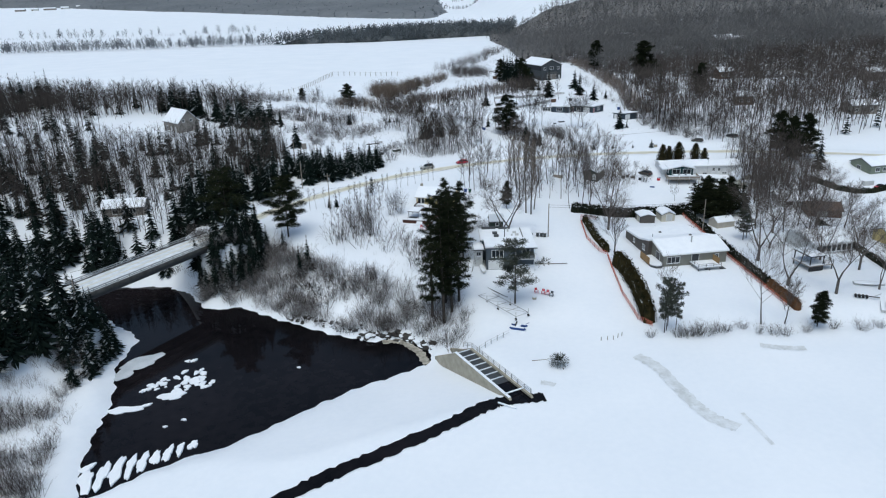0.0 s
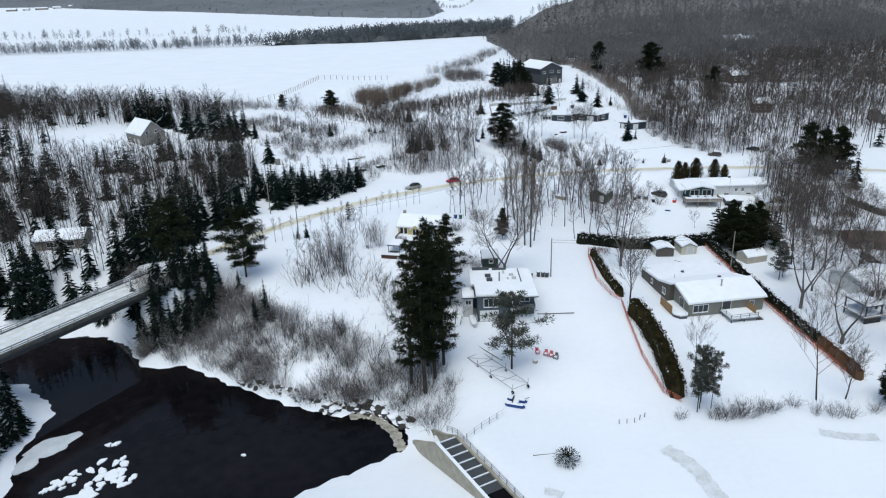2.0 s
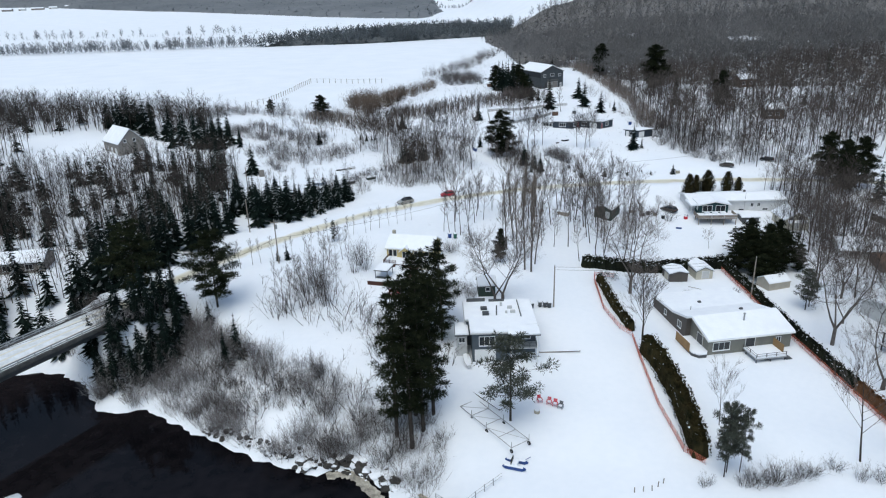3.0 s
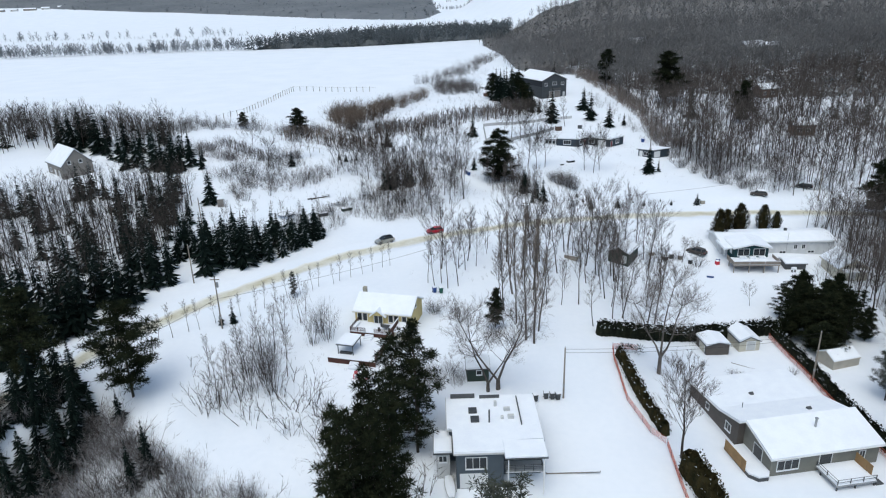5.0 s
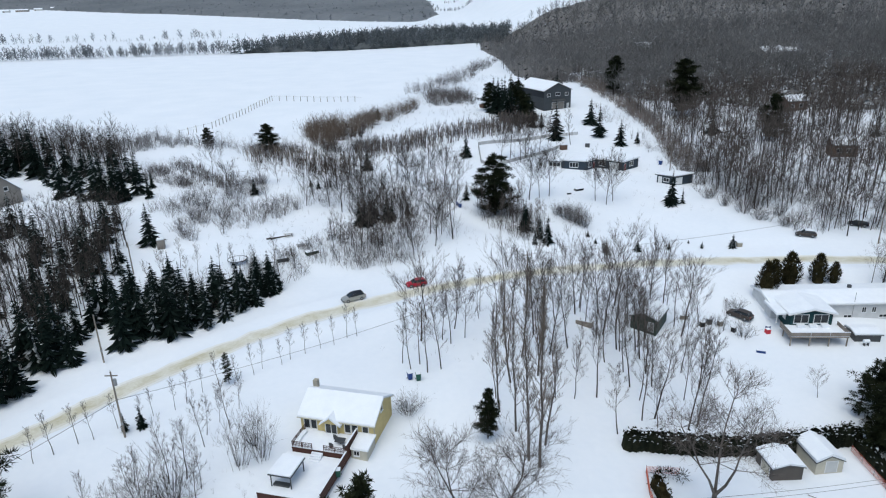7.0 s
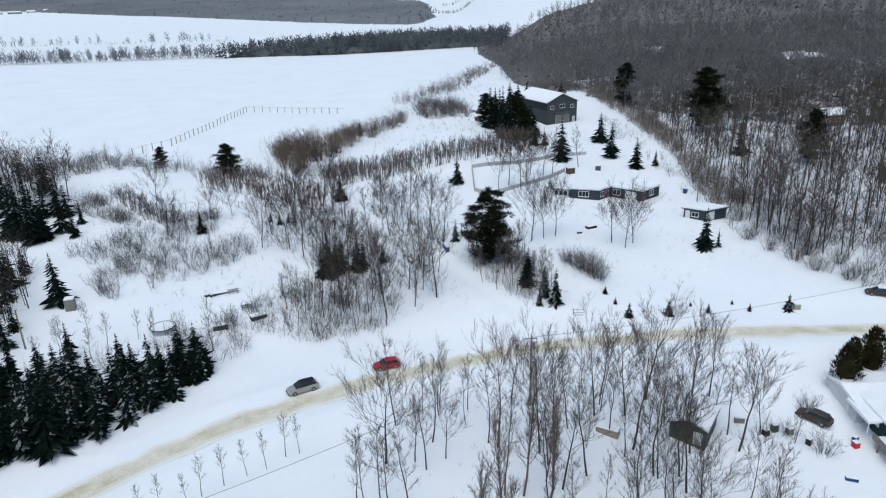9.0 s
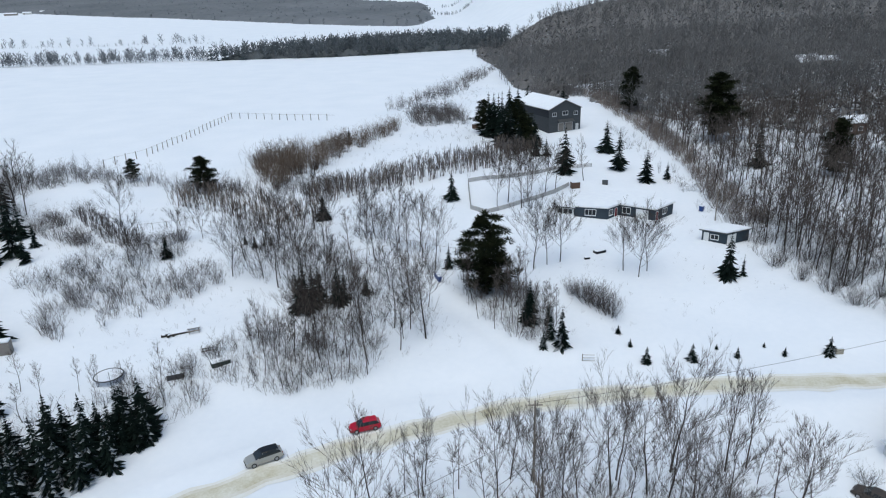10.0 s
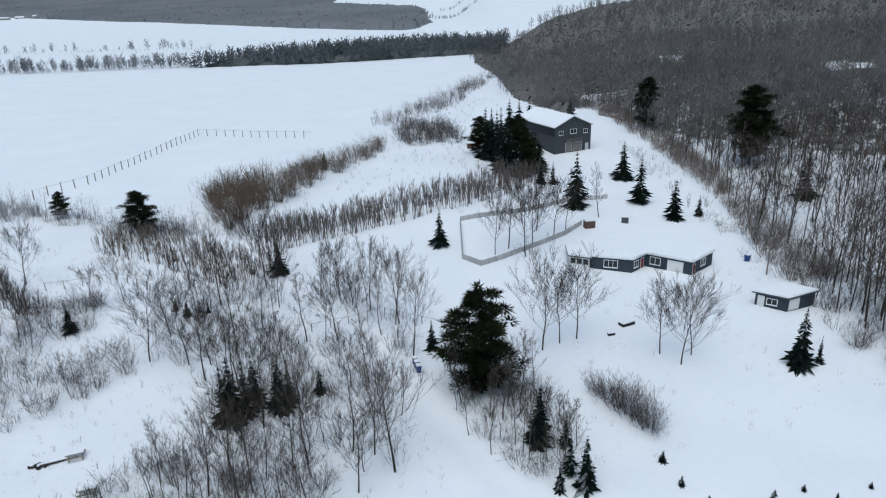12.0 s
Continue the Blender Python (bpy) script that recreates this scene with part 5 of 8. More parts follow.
fir_wood("road_conifers", scatter(rng, 26, [(-140, 152), (-108, 148), (-98, 130), (-92, 112), (-110, 104), (-140, 120)], 2.6, clear), 11, 16, "dark conifers beside the bridge road", 0.05)
fir_wood("bridge_conifers", scatter(rng, 26, [(-66, 178), (-60, 180), (-54, 205), (-60, 210), (-76, 196), (-76, 178)], 2.2, clear), 11, 17, "dark spruces beyond the bridge end", 0.05)
fir_wood("road_conifers", scatter(rng, 34, [(-112, 122), (-100, 140), (-90, 144), (-84, 132), (-88, 118), (-100, 108)], 2.0, clear), 12, 17, "dark spruces before the bridge road", 0.05)
fir_wood("bank_conifers", scatter(rng, 44, [(-150, 166), (-128, 167), (-98, 169), (-78, 168.5), (-72, 176), (-92, 180), (-120, 180), (-150, 178)], 2.0, clear), 10, 16, "dark spruces along the far bank", 0.08)
fir_wood("river_spruces", scatter(rng, 88, [(-154, 276), (-131, 268), (-112, 270), (-94, 280), (-70, 285), (-60, 262), (-53, 226), (-55, 208), (-62, 194), (-70, 182), (-90, 178), (-110, 180), (-150, 230)], 2.6, clear), 7, 13, "dark spruces among the river woods")
fir_wood("bank_spruces", scatter(rng, 46, [(-140, 200), (-108, 192), (-92, 188), (-72, 186), (-66, 170), (-100, 168), (-140, 168)], 2.0, clear), 8, 14, "dark spruces above the far bank")
fir_wood("bank_spruces", scatter(rng, 16, [(-152, 200), (-106, 186), (-104, 204), (-116, 230), (-152, 228)], 2.4, clear), 10, 16, "tall dark spruces beside the bank house", 0.05)


fir_wood("dark_pines", scatter(rng, 34, [(-310, 330), (-215, 340), (-205, 382), (-300, 430)], 4), 14, 20, "tall dark conifers among the bare woods", 0.0)


fir_wood("slope_spruces", scatter(rng, 18, [(-108, 316), (-92, 297), (-80, 300), (-78, 318), (-96, 328)], 3.0), 9, 14, "dark spruces beside the cabin", 0.1)
fir_wood("slope_spruces", scatter(rng, 14, [(-142, 346), (-126, 322), (-113, 325), (-120, 348)], 3.4), 13, 18, "tall dark spruces behind the cabin", 0.05)
fir_wood("road_spruces", scatter(rng, 24, [(-82, 243), (-61, 256), (-50, 232), (-49, 214), (-54, 205), (-64, 209)], 2.3, clear), 8, 13.5, "dark spruces above the road bend", 0.1)


def thicket(name, outlines, count, low, high, materials, label, stems=12, wide=0.08, gap=0.0, snow=0.3, keep=None, radius=1.9):
    """Brush that nobody could count, as one mesh."""
    packs = [pack(grow_shrub(rng, 3.0, radius, stems, None, (0, 0, 0), snow, wide)) for _ in range(10)]
    places = [(x, y, rng.uniform(low, high) / 3.0) for outline in outlines for x, y in scatter(rng, count, outline, gap, keep or clear)]
    return stamp(name, packs, places, materials, label, "thicket")


def patchy(size, keep, shift=0.0):
    """A rule that leaves uneven gaps between clumps, besides the clear places."""
    def rule(x, y):
        v = np.sin(x / size + 1.7 * np.sin(y / size * 0.8 + shift)) * np.sin(y / size * 1.1 + 1.3 * np.sin(x / size * 0.9 - shift)) + 0.4 * np.sin(x / size * 2.7 + shift) * np.sin(y / size * 2.3)
        return clear(x, y) & (v > keep)
    return rule


BANK = [(-66, 168), (-56, 170), (-42, 167), (-30, 158), (-16, 149), (-3, 141), (-9, 131.5), (-19, 132.8), (-33, 140.2), (-48, 150), (-60, 155)]
thicket("bank_brush", [BANK], 380, 1.8, 4.4, [MAUVE_TWIG, FROST_TWIG], "frosted leafless brush in clumps on the river bank", 20, 0.045, snow=0.45, keep=patchy(4.5, -0.25, 0.4))
thicket("bank_brush", [BANK], 190, 1.4, 4.0, [BROWN_TWIG, MAUVE_TWIG], "brown leafless brush on the river bank", 18, 0.045, snow=0.5, keep=patchy(6.0, -0.1, 2.0))
thicket("bank_brush", [BANK, [(-34, 169), (-18, 163), (-6, 152), (2, 145), (8, 150), (-6, 166), (-22, 176)]], 90, 3.0, 6.0, [TWIG, BROWN_TWIG], "thin upright stems above the river bank", 4, 0.07, snow=0.5)
thicket("bank_brush", [[(-8, 141), (2, 140), (6, 130), (3, 122), (-3, 126), (-7, 132)]], 80, 1.5, 4.2, [BROWN_TWIG, MAUVE_TWIG], "brown leafless brush above the spillway", 18, 0.045, snow=0.3)
thicket("bank_brush", [[(-104, 132), (-86, 146), (-74, 134), (-71, 119), (-74, 107), (-66, 93), (-62, 82), (-75, 74), (-100, 90)]], 420, 1, 4.4, [TWIG, MAUVE_TWIG], "leafless brush on the near river bank", 16, 0.05, snow=0.45, keep=patchy(5.0, -0.2))
thicket("bank_brush", [[(-96, 98), (-84, 118), (-72, 116), (-67, 100), (-64, 84), (-74, 78)]], 150, 1.0, 3.4, [MAUVE_TWIG, FROST_TWIG], "snow-dusted brush beside the river", 16, 0.045, snow=0.5)
thicket("bank_brush", [[(-68, 157), (-60, 152), (-56, 158), (-57, 168), (-64, 167)]], 70, 1.5, 4.0, [MAUVE_TWIG, FROST_TWIG], "frosted brush at the bridge end", 16, 0.05, snow=0.5)
thicket("bank_brush", [[(-74, 170), (-68, 164.5), (-64, 160.5), (-60, 153), (-56, 156), (-58, 168), (-64, 172)]], 80, 1.2, 3.2, [BROWN_TWIG, MAUVE_TWIG], "brown brush under the bridge end", 14, 0.05, snow=0.4, keep=lambda x, y: off_line(x, y, RIVER, True) > 0.4)
thicket("lane_brush", [[(0, 171.5), (13, 172.5), (13.2, 176), (8, 179), (1, 176)]], 34, 1.5, 3.8, [MAUVE_TWIG, WOOD_TWIG], "frosted brush beside the small green shed", 14, 0.045, snow=0.4)
thicket("road_brush", [[(-54, 236), (-38, 226), (-22, 243), (-14, 252), (-30, 252), (-46, 246)]], 120, 1.2, 4.0, [BROWN_TWIG, MAUVE_TWIG], "leafless brush among the roadside spruces", 9, 0.055, snow=0.4)
thicket("hill_brush", [[(-27, 307), (-11, 316), (12, 311), (21, 288), (19, 266), (11, 257), (2, 254), (-12, 268), (-8, 285), (-23, 292)]], 260, 1.4, 4.2, [BROWN_TWIG, MAUVE_TWIG], "leafless brush on the hillside", 10, 0.045, snow=0.35, keep=patchy(6, -0.3, 1.0))
thicket("hill_brush", [[(-69, 292), (-57, 303), (-36, 306), (-38, 290), (-55, 278)], [(-110, 318), (-76, 312), (-66, 318), (-70, 330), (-84, 340), (-110, 340)]], 150, 1.2, 4.2, [BROWN_TWIG, MAUVE_TWIG], "leafless brush on the slope", 10, 0.048, snow=0.35, keep=patchy(5, -0.15, 2.6))
thicket("hill_brush", [[(-13, 270), (2, 265), (8, 257), (-2, 252), (-16, 255), (-30, 248), (-34, 252), (-22, 262)], [(24, 290), (34, 290), (40, 278), (42, 265), (31, 263), (27, 271)]], 190, 0.8, 3.4, [BROWN_TWIG, MAUVE_TWIG], "low leafless brush above the road", 9, 0.062, snow=0.35)
thicket("rust_brush", [[(-36, 370), (-31, 354), (-25, 348), (-14, 372), (-17, 390), (-27, 390)]], 85, 4.0, 7.5, [RUST_TWIG, TAN_TWIG], "rust-brown willow brush in the field", 24, 0.045, snow=0.4, radius=1.5)
thicket("rust_brush", [[(-22, 392), (-12, 376), (-3, 402), (10, 428), (5, 434), (-10, 410)]], 90, 3.0, 6.0, [RUST_TWIG, TAN_TWIG], "low rust-brown willow brush in the field", 18, 0.045, snow=0.5, radius=1.5)


def stem_row(name, line, across, gap, low, high, materials, label, seed):
    """Parallel rows of upright willow stems along a line: each plant a sheaf of nearly straight stems with fine tips."""
    r = random.Random(seed)
    packs = []
    for _ in range(10):
        b = Bits()
        for _ in range(r.randint(5, 8)):
            az, lean = r.uniform(0, 6.28), r.uniform(0.0, 0.28)
            o = np.array((0.25 * math.cos(az), 0.25 * math.sin(az), -0.1))
            d = np.array((math.cos(az) * lean, math.sin(az) * lean, 1.0)) * r.uniform(2.2, 3.1)
            m = 0 if r.random() < 0.6 else 1
            b.sliver(o, o + d, 0.09, r, m)
            for _ in range(5):
                c = o + d * r.uniform(0.35, 0.9)
                branch(r, b, c, bend(r, d / np.linalg.norm(d), 0.45, 0.35), r.uniform(0.5, 1.1), 0.055, (3,), 0.5, 0.3, m)
        packs.append(pack(b))
    places = []
    for p, q in zip(line, line[1:]):
        ln = math.hypot(q[0] - p[0], q[1] - p[1])
        nx, ny = -(q[1] - p[1]) / ln, (q[0] - p[0]) / ln
        for o in across:
            for k in range(int(ln / gap)):
                if r.random() < 0.9:
                    u = (k + r.uniform(-0.3, 0.3)) / (ln / gap)
                    j = o + r.uniform(-0.5, 0.5)
                    places.append((p[0] + (q[0] - p[0]) * u + nx * j, p[1] + (q[1] - p[1]) * u + ny * j, r.uniform(low, high) / 3.0))
    stamp(name, packs, places, materials, label, "thicket", seed)


stem_row("willow_row", [(-14, 336), (-5, 341), (1.3, 345), (14, 352.5), (28, 361.5), (41, 376), (54, 394)], (-3.5, -0.5, 2.5, 6.0), 1.35, 3.6, 5.6, [MAUVE_TWIG, TAN_TWIG], "rows of bare upright willow stems", 31)
stem_row("willow_row", [(-50, 336), (-38, 331), (-26, 323), (-12, 314)], (0.5, 3.5, 7.0, 10.5), 1.4, 3.4, 5.2, [TAN_TWIG, BROWN_TWIG], "rows of dry brown willow stems on the ridge", 32)
stem_row("willow_row", [(-70, 326), (-58, 312), (-49, 307)], (0.0, 2.5), 1.3, 3.0, 4.6, [MAUVE_TWIG, BROWN_TWIG], "row of thin grey stems on the slope", 33)
thicket("ridge_brush", [[(-60, 350), (-45, 338), (-20, 346), (-24, 352), (-44, 356)], [(-30, 345), (-14, 338), (0, 346), (-6, 352), (-22, 350)]], 70, 1.5, 4.2, [BROWN_TWIG, MAUVE_TWIG], "leafless brush along the ridge", 9, 0.05, snow=0.4)
thicket("field_brush", [[(-4, 470), (6, 468), (34, 520), (66, 640), (58, 650), (24, 540)], [(10, 430), (34, 436), (30, 470), (12, 470)]], 150, 2, 6.0, [BROWN_TWIG, MAUVE_TWIG], "grey brush along the field's edge", 11, 0.06, snow=0.5)
thicket("house_brush", [[(95, 200), (118, 196), (124, 222), (120, 245), (106, 242), (106, 222), (94, 214)], [(100, 160), (125, 160), (128, 186), (104, 186)]], 60, 1.5, 4.5, [BROWN_TWIG, MAUVE_TWIG], "brown brush between the houses", 9, 0.05, snow=0.3)
thicket("wood_brush", [[(89, 300), (93, 284), (102, 266), (128, 262), (140, 280), (112, 310), (100, 345), (94, 350)]], 420, 1.5, 4.5, [BROWN_TWIG, MAUVE_TWIG], "dense brush at the wood's edge", 9, 0.055, snow=0.4, keep=patchy(6, -0.4, 0.7))
thicket("wood_brush", [[(88, 300), (94, 288), (130, 270), (180, 280), (210, 330), (150, 390), (104, 345), (96, 390), (90, 440), (84, 400)]], 500, 1, 3.8, [BROWN_TWIG, MAUVE_TWIG], "undergrowth along the wood's edge", 9, 0.055, snow=0.45)


def wood_tree(rng, limbs, counts, wide, first=0.35, stout=0.0105):
    """A plain woodland tree, twelve metres high, for the masses: trunk, ascending limbs and fine twigs."""
    a, b, tall = Bits(), Bits(), 12.0
    p = np.zeros(3)
    top = np.array((rng.uniform(-0.8, 0.8), rng.uniform(-0.8, 0.8), tall * 0.86))
    a.limb(p - (0, 0, 0.3), top * 0.5, stout * tall, stout * 0.7 * tall, 3)
    a.limb(top * 0.5, top, stout * 0.7 * tall, 0.02, 3)
    az = rng.uniform(0, 6.28)
    for k in range(limbs):
        u = first + (0.98 - first) * (k + rng.random()) / limbs
        az += 2.4
        branch(rng, b, top * u, way(az, rng.uniform(0.55, 1.15)), tall * 0.32 * (1.2 - u * 0.6) * rng.uniform(0.7, 1.15), wide * 1.3, counts, 0.75, 0.2)
    return pack(a), pack(b)


def mass(name, places, low, high, mats, label, limbs=9, counts=(4, 3), wide=0.06, firs=0.0, snow=0.0, first=0.35):
    """Woods whose trees nobody could count: trunks, branches and firs, each one mesh."""
    trees = [wood_tree(rng, limbs, counts, wide, first) for _ in range(12)]
    leafless, fir = [], []
    for x, y in places:
        (fir if rng.random() < firs else leafless).append((x, y, rng.uniform(low, high) / 12.0))
    stamp(name + "_trunks", [t[0] for t in trees], leafless, mats[0], label, seed=len(places))
    stamp(name + "_branches", [t[1] for t in trees], leafless, mats[1], label, seed=len(places))
    if fir:
        packs = [pack(grow_spruce(rng, 12, rng.uniform(2.0, 3.0), snow, 17)) for _ in range(6)]
        stamp(name + "_firs", packs, fir, mats[2:], label + ", with dark firs")


HILL = [(92, 300), (94, 286), (112, 262), (140, 255), (230, 290), (300, 420), (330, 520), (230, 560), (104, 560), (98, 500), (100, 456), (101, 420), (100, 390), (97, 345)]
LOTS = [(214, 518), (161, 592), (165, 395), (150, 330), (190, 300)]
hillside = [p for p in scatter(rng, 2500, HILL, 1.7) if all((p[0] - a) ** 2 + (p[1] - b) ** 2 > 90 for a, b in LOTS)]
mass("hill_woods", [p for p in hillside if p[1] < 400 + 0.1 * p[0]], 10, 16, [BARK, WOOD_TWIG, NEEDLE], "leafless brown hillside woods standing in snow", 10, (5, 4), 0.105, 0.01, first=0.4)
mass("high_woods", [p for p in hillside if p[1] >= 400 + 0.1 * p[0]], 10, 16, [BROWN_TWIG, HAZED_HILL_TWIG, NEEDLE], "grey-brown leafless woods higher on the hillside", 10, (5, 3), 0.15, 0.012, first=0.36)
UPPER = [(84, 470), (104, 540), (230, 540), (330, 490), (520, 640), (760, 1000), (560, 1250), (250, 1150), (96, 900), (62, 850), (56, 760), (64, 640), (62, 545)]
# trunks take the same haze-lightened colour as the twigs
mass("upper_woods", scatter(rng, 1500, [(72, 520), (97, 500), (104, 540), (230, 540), (320, 495), (360, 640), (250, 700), (60, 700), (64, 640), (62, 550)], 2.0), 9, 15, [HAZED_HILL_TWIG, HAZED_HILL_TWIG, HAZED_FIR], "grey-brown winter woods on the upper hillside", 9, (6, 2), 0.17, 0.015, first=0.3)
mass("upper_woods", scatter(rng, 1700, [(60, 690), (250, 690), (360, 630), (520, 640), (760, 1000), (560, 1250), (250, 1150), (96, 900), (62, 850), (56, 760)], 2.0), 9, 15, [HAZED_HILL_TWIG, HAZED_HILL_TWIG, HAZED_FIR], "grey winter woods far up the hillside", 9, (6, 1), 0.34, 0.02, first=0.2)
thicket("hill_undergrowth", [[(104, 440), (104, 385), (108, 350), (150, 320), (240, 320), (300, 420), (330, 520), (230, 560), (100, 545), (100, 500)]], 1200, 1.5, 5.0, [BROWN_TWIG, HAZED_HILL_TWIG], "brown undergrowth of the hillside woods", 7, 0.13, snow=0.5)
canopy("upper_woods_undergrowth", UPPER, 2.4, 0.6, 3.6, HAZED_HILL_TWIG, "grey-brown undergrowth of the upper hillside woods", holes=0.12)
EDGE = [(91, 316), (95, 347), (97, 368), (98, 392), (98, 426), (96.5, 456), (95, 500), (103, 500), (107, 456), (108, 426), (107, 392), (105, 368), (103, 347), (100, 316)]
thicket("edge_brush", [EDGE], 420, 2.0, 4.6, [TAN_TWIG, MAUVE_TWIG], "pale brown brush along the edge of the hillside woods", 12, 0.075, snow=0.5)
thicket("edge_brush", [[(74, 505), (97, 497), (100, 515), (70, 530)]], 130, 2.0, 5.0, [HAZED_HILL_TWIG, MAUVE_TWIG], "grey brush behind the barn", 12, 0.09, snow=0.5)
canopy("hill_thicket", [(112, 430), (150, 395), (240, 370), (300, 430), (330, 520), (230, 545), (104, 540), (90, 480)], 2.0, 0.2, 2.2, HAZED_HILL_TWIG, "low brown thicket under the hillside woods", holes=0.45)
mass("river_woods", scatter(rng, 1000, [(-170, 262), (-131, 268), (-70, 285), (-60, 262), (-53, 226), (-62, 196), (-90, 178), (-118, 184), (-170, 230)], 1.6, clear), 6, 13, [BARK, BROWN_TWIG], "leafless scrub woods among the spruces", 8, (5, 3), 0.09, first=0.25)
mass("field_woods", scatter(rng, 1250, [(-420, 400), (-250, 300), (-180, 335), (-110, 338), (-96, 350), (-100, 368), (-174, 392), (-300, 440), (-420, 520)], 1.6, clear), 6, 12, [BARK, BROWN_TWIG, NEEDLE], "leafless trees along the field", 8, (5, 2), 0.14, 0.04, first=0.2)
mass("cabin_woods", scatter(rng, 620, [(-320, 230), (-150, 215), (-140, 250), (-150, 300), (-180, 335), (-320, 330)], 2.2), 9, 15, [BARK, BROWN_TWIG, NEEDLE, FROST_NEEDLE], "mixed woods beyond the cabin", 8, (5, 3), 0.11, 0.2, 0.1)
mass("rise_woods", scatter(rng, 420, [(-250, 345), (-165, 325), (-128, 330), (-98, 322), (-84, 330), (-104, 352), (-170, 368), (-250, 390)], 1.9, clear), 9, 15, [BARK, BROWN_TWIG, NEEDLE], "brown leafless woods behind the cabin", 9, (5, 3), 0.1, 0.08, first=0.25)
mass("bank_woods", scatter(rng, 160, [(-190, 150), (-142, 150), (-146, 215), (-190, 235)], 2.2, clear), 9, 15, [BARK, TWIG, NEEDLE, FROST_NEEDLE], "mixed woods along the river", 8, (5, 3), 0.09, 0.7, 0.06)
mass("house_woods", scatter(rng, 120, [(95, 200), (118, 196), (126, 222), (124, 247), (104, 246), (106, 222), (94, 212)], 2.0, clear), 9, 14, [BARK, WOOD_TWIG, NEEDLE], "brown bare trees between the houses", 14, (6, 5), 0.055, first=0.25)
mass("slope_woods", scatter(rng, 70, [(-112, 340), (-96, 352), (-86, 362), (-60, 356), (-44, 349), (-28, 343), (-28, 348), (-46, 355), (-62, 363), (-96, 378), (-114, 366)], 2.4), 3.5, 6.5, [BARK, MAUVE_TWIG, NEEDLE], "young frosted trees along the field", 10, (5, 4), 0.06, first=0.12)
thicket("slope_brush", [[(-84, 322), (-70, 312), (-52, 304), (-38, 308), (-38, 312), (-52, 311), (-68, 320), (-82, 332)], [(-30, 300), (-24, 290), (-32, 276), (-48, 268), (-56, 276), (-46, 292)]], 120, 1.4, 4.0, [MAUVE_TWIG, BROWN_TWIG], "leafless brush along the slope", 12, 0.06, snow=0.4, keep=patchy(4.5, -0.3, 0.8))
thicket("slope_brush", [[(-112, 340), (-96, 350), (-86, 360), (-60, 355), (-44, 348), (-28, 342), (-27, 346), (-46, 353), (-62, 361), (-96, 376), (-114, 366)]], 190, 1.5, 4.2, [MAUVE_TWIG, FROST_TWIG], "low frosted brush along the field", 14, 0.06, snow=0.5)


def veil(name, places, low, high, material, label, wide, limbs=8, counts=(5,), first=0.12):
    """Distant trees, each a short trunk with a fan of limbs."""
    packs = []
    for _ in range(14):
        a, b = wood_tree(rng, limbs, counts, wide, first, 0.012)
        packs += [b]
    stamp(name, packs, [(x, y, rng.uniform(low, high) / 12) for x, y in places], material, label)


def firs(name, places, low, high, material, label):
    packs = [pack(grow_spruce(rng, 12, rng.uniform(2, 3), 0.0, 5)) for _ in range(6)]
    stamp(name, packs, [(x, y, rng.uniform(low, high) / 12) for x, y in places], material, label)


BAND = [(-190, 797), (-62, 797), (62, 848), (84, 800), (110, 950), (60, 1010), (-40, 960), (-130, 880)]
canopy("tree_belt", BAND, 4, 2, 6, HAZED_BELT_TWIG, "grey undergrowth of the tree belt beyond the field")
veil("tree_belt", scatter(rng, 1300, BAND), 10, 17, HAZED_BELT_TWIG, "grey tree belt beyond the field", 0.6, 8, (6,))
firs("tree_belt_firs", scatter(rng, 480, BAND), 11, 20, HAZED_FIR, "dark firs in the tree belt beyond the field")
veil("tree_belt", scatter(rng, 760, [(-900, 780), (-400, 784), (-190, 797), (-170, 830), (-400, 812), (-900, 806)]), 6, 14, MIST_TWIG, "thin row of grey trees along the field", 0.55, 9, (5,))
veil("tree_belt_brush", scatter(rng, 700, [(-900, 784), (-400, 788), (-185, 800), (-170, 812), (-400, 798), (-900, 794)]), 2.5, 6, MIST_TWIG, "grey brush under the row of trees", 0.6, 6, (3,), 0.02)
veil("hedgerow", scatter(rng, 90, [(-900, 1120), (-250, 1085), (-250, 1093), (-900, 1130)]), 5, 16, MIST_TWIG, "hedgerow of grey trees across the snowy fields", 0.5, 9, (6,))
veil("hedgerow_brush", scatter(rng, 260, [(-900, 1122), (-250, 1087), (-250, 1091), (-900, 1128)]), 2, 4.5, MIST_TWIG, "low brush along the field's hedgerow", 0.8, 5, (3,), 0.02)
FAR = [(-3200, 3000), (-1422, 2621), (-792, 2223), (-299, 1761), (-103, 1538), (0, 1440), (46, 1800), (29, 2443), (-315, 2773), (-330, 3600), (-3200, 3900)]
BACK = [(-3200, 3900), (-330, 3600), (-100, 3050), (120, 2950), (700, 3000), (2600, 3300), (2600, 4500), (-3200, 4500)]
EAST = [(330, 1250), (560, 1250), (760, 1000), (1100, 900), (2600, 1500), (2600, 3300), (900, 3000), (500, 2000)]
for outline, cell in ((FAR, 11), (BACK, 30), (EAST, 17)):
    # the haze over these hills is in the material's colour
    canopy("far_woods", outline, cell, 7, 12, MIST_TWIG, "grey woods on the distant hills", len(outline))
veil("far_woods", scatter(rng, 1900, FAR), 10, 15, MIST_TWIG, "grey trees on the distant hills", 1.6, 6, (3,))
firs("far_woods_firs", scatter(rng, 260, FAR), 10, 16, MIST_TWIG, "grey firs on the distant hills")
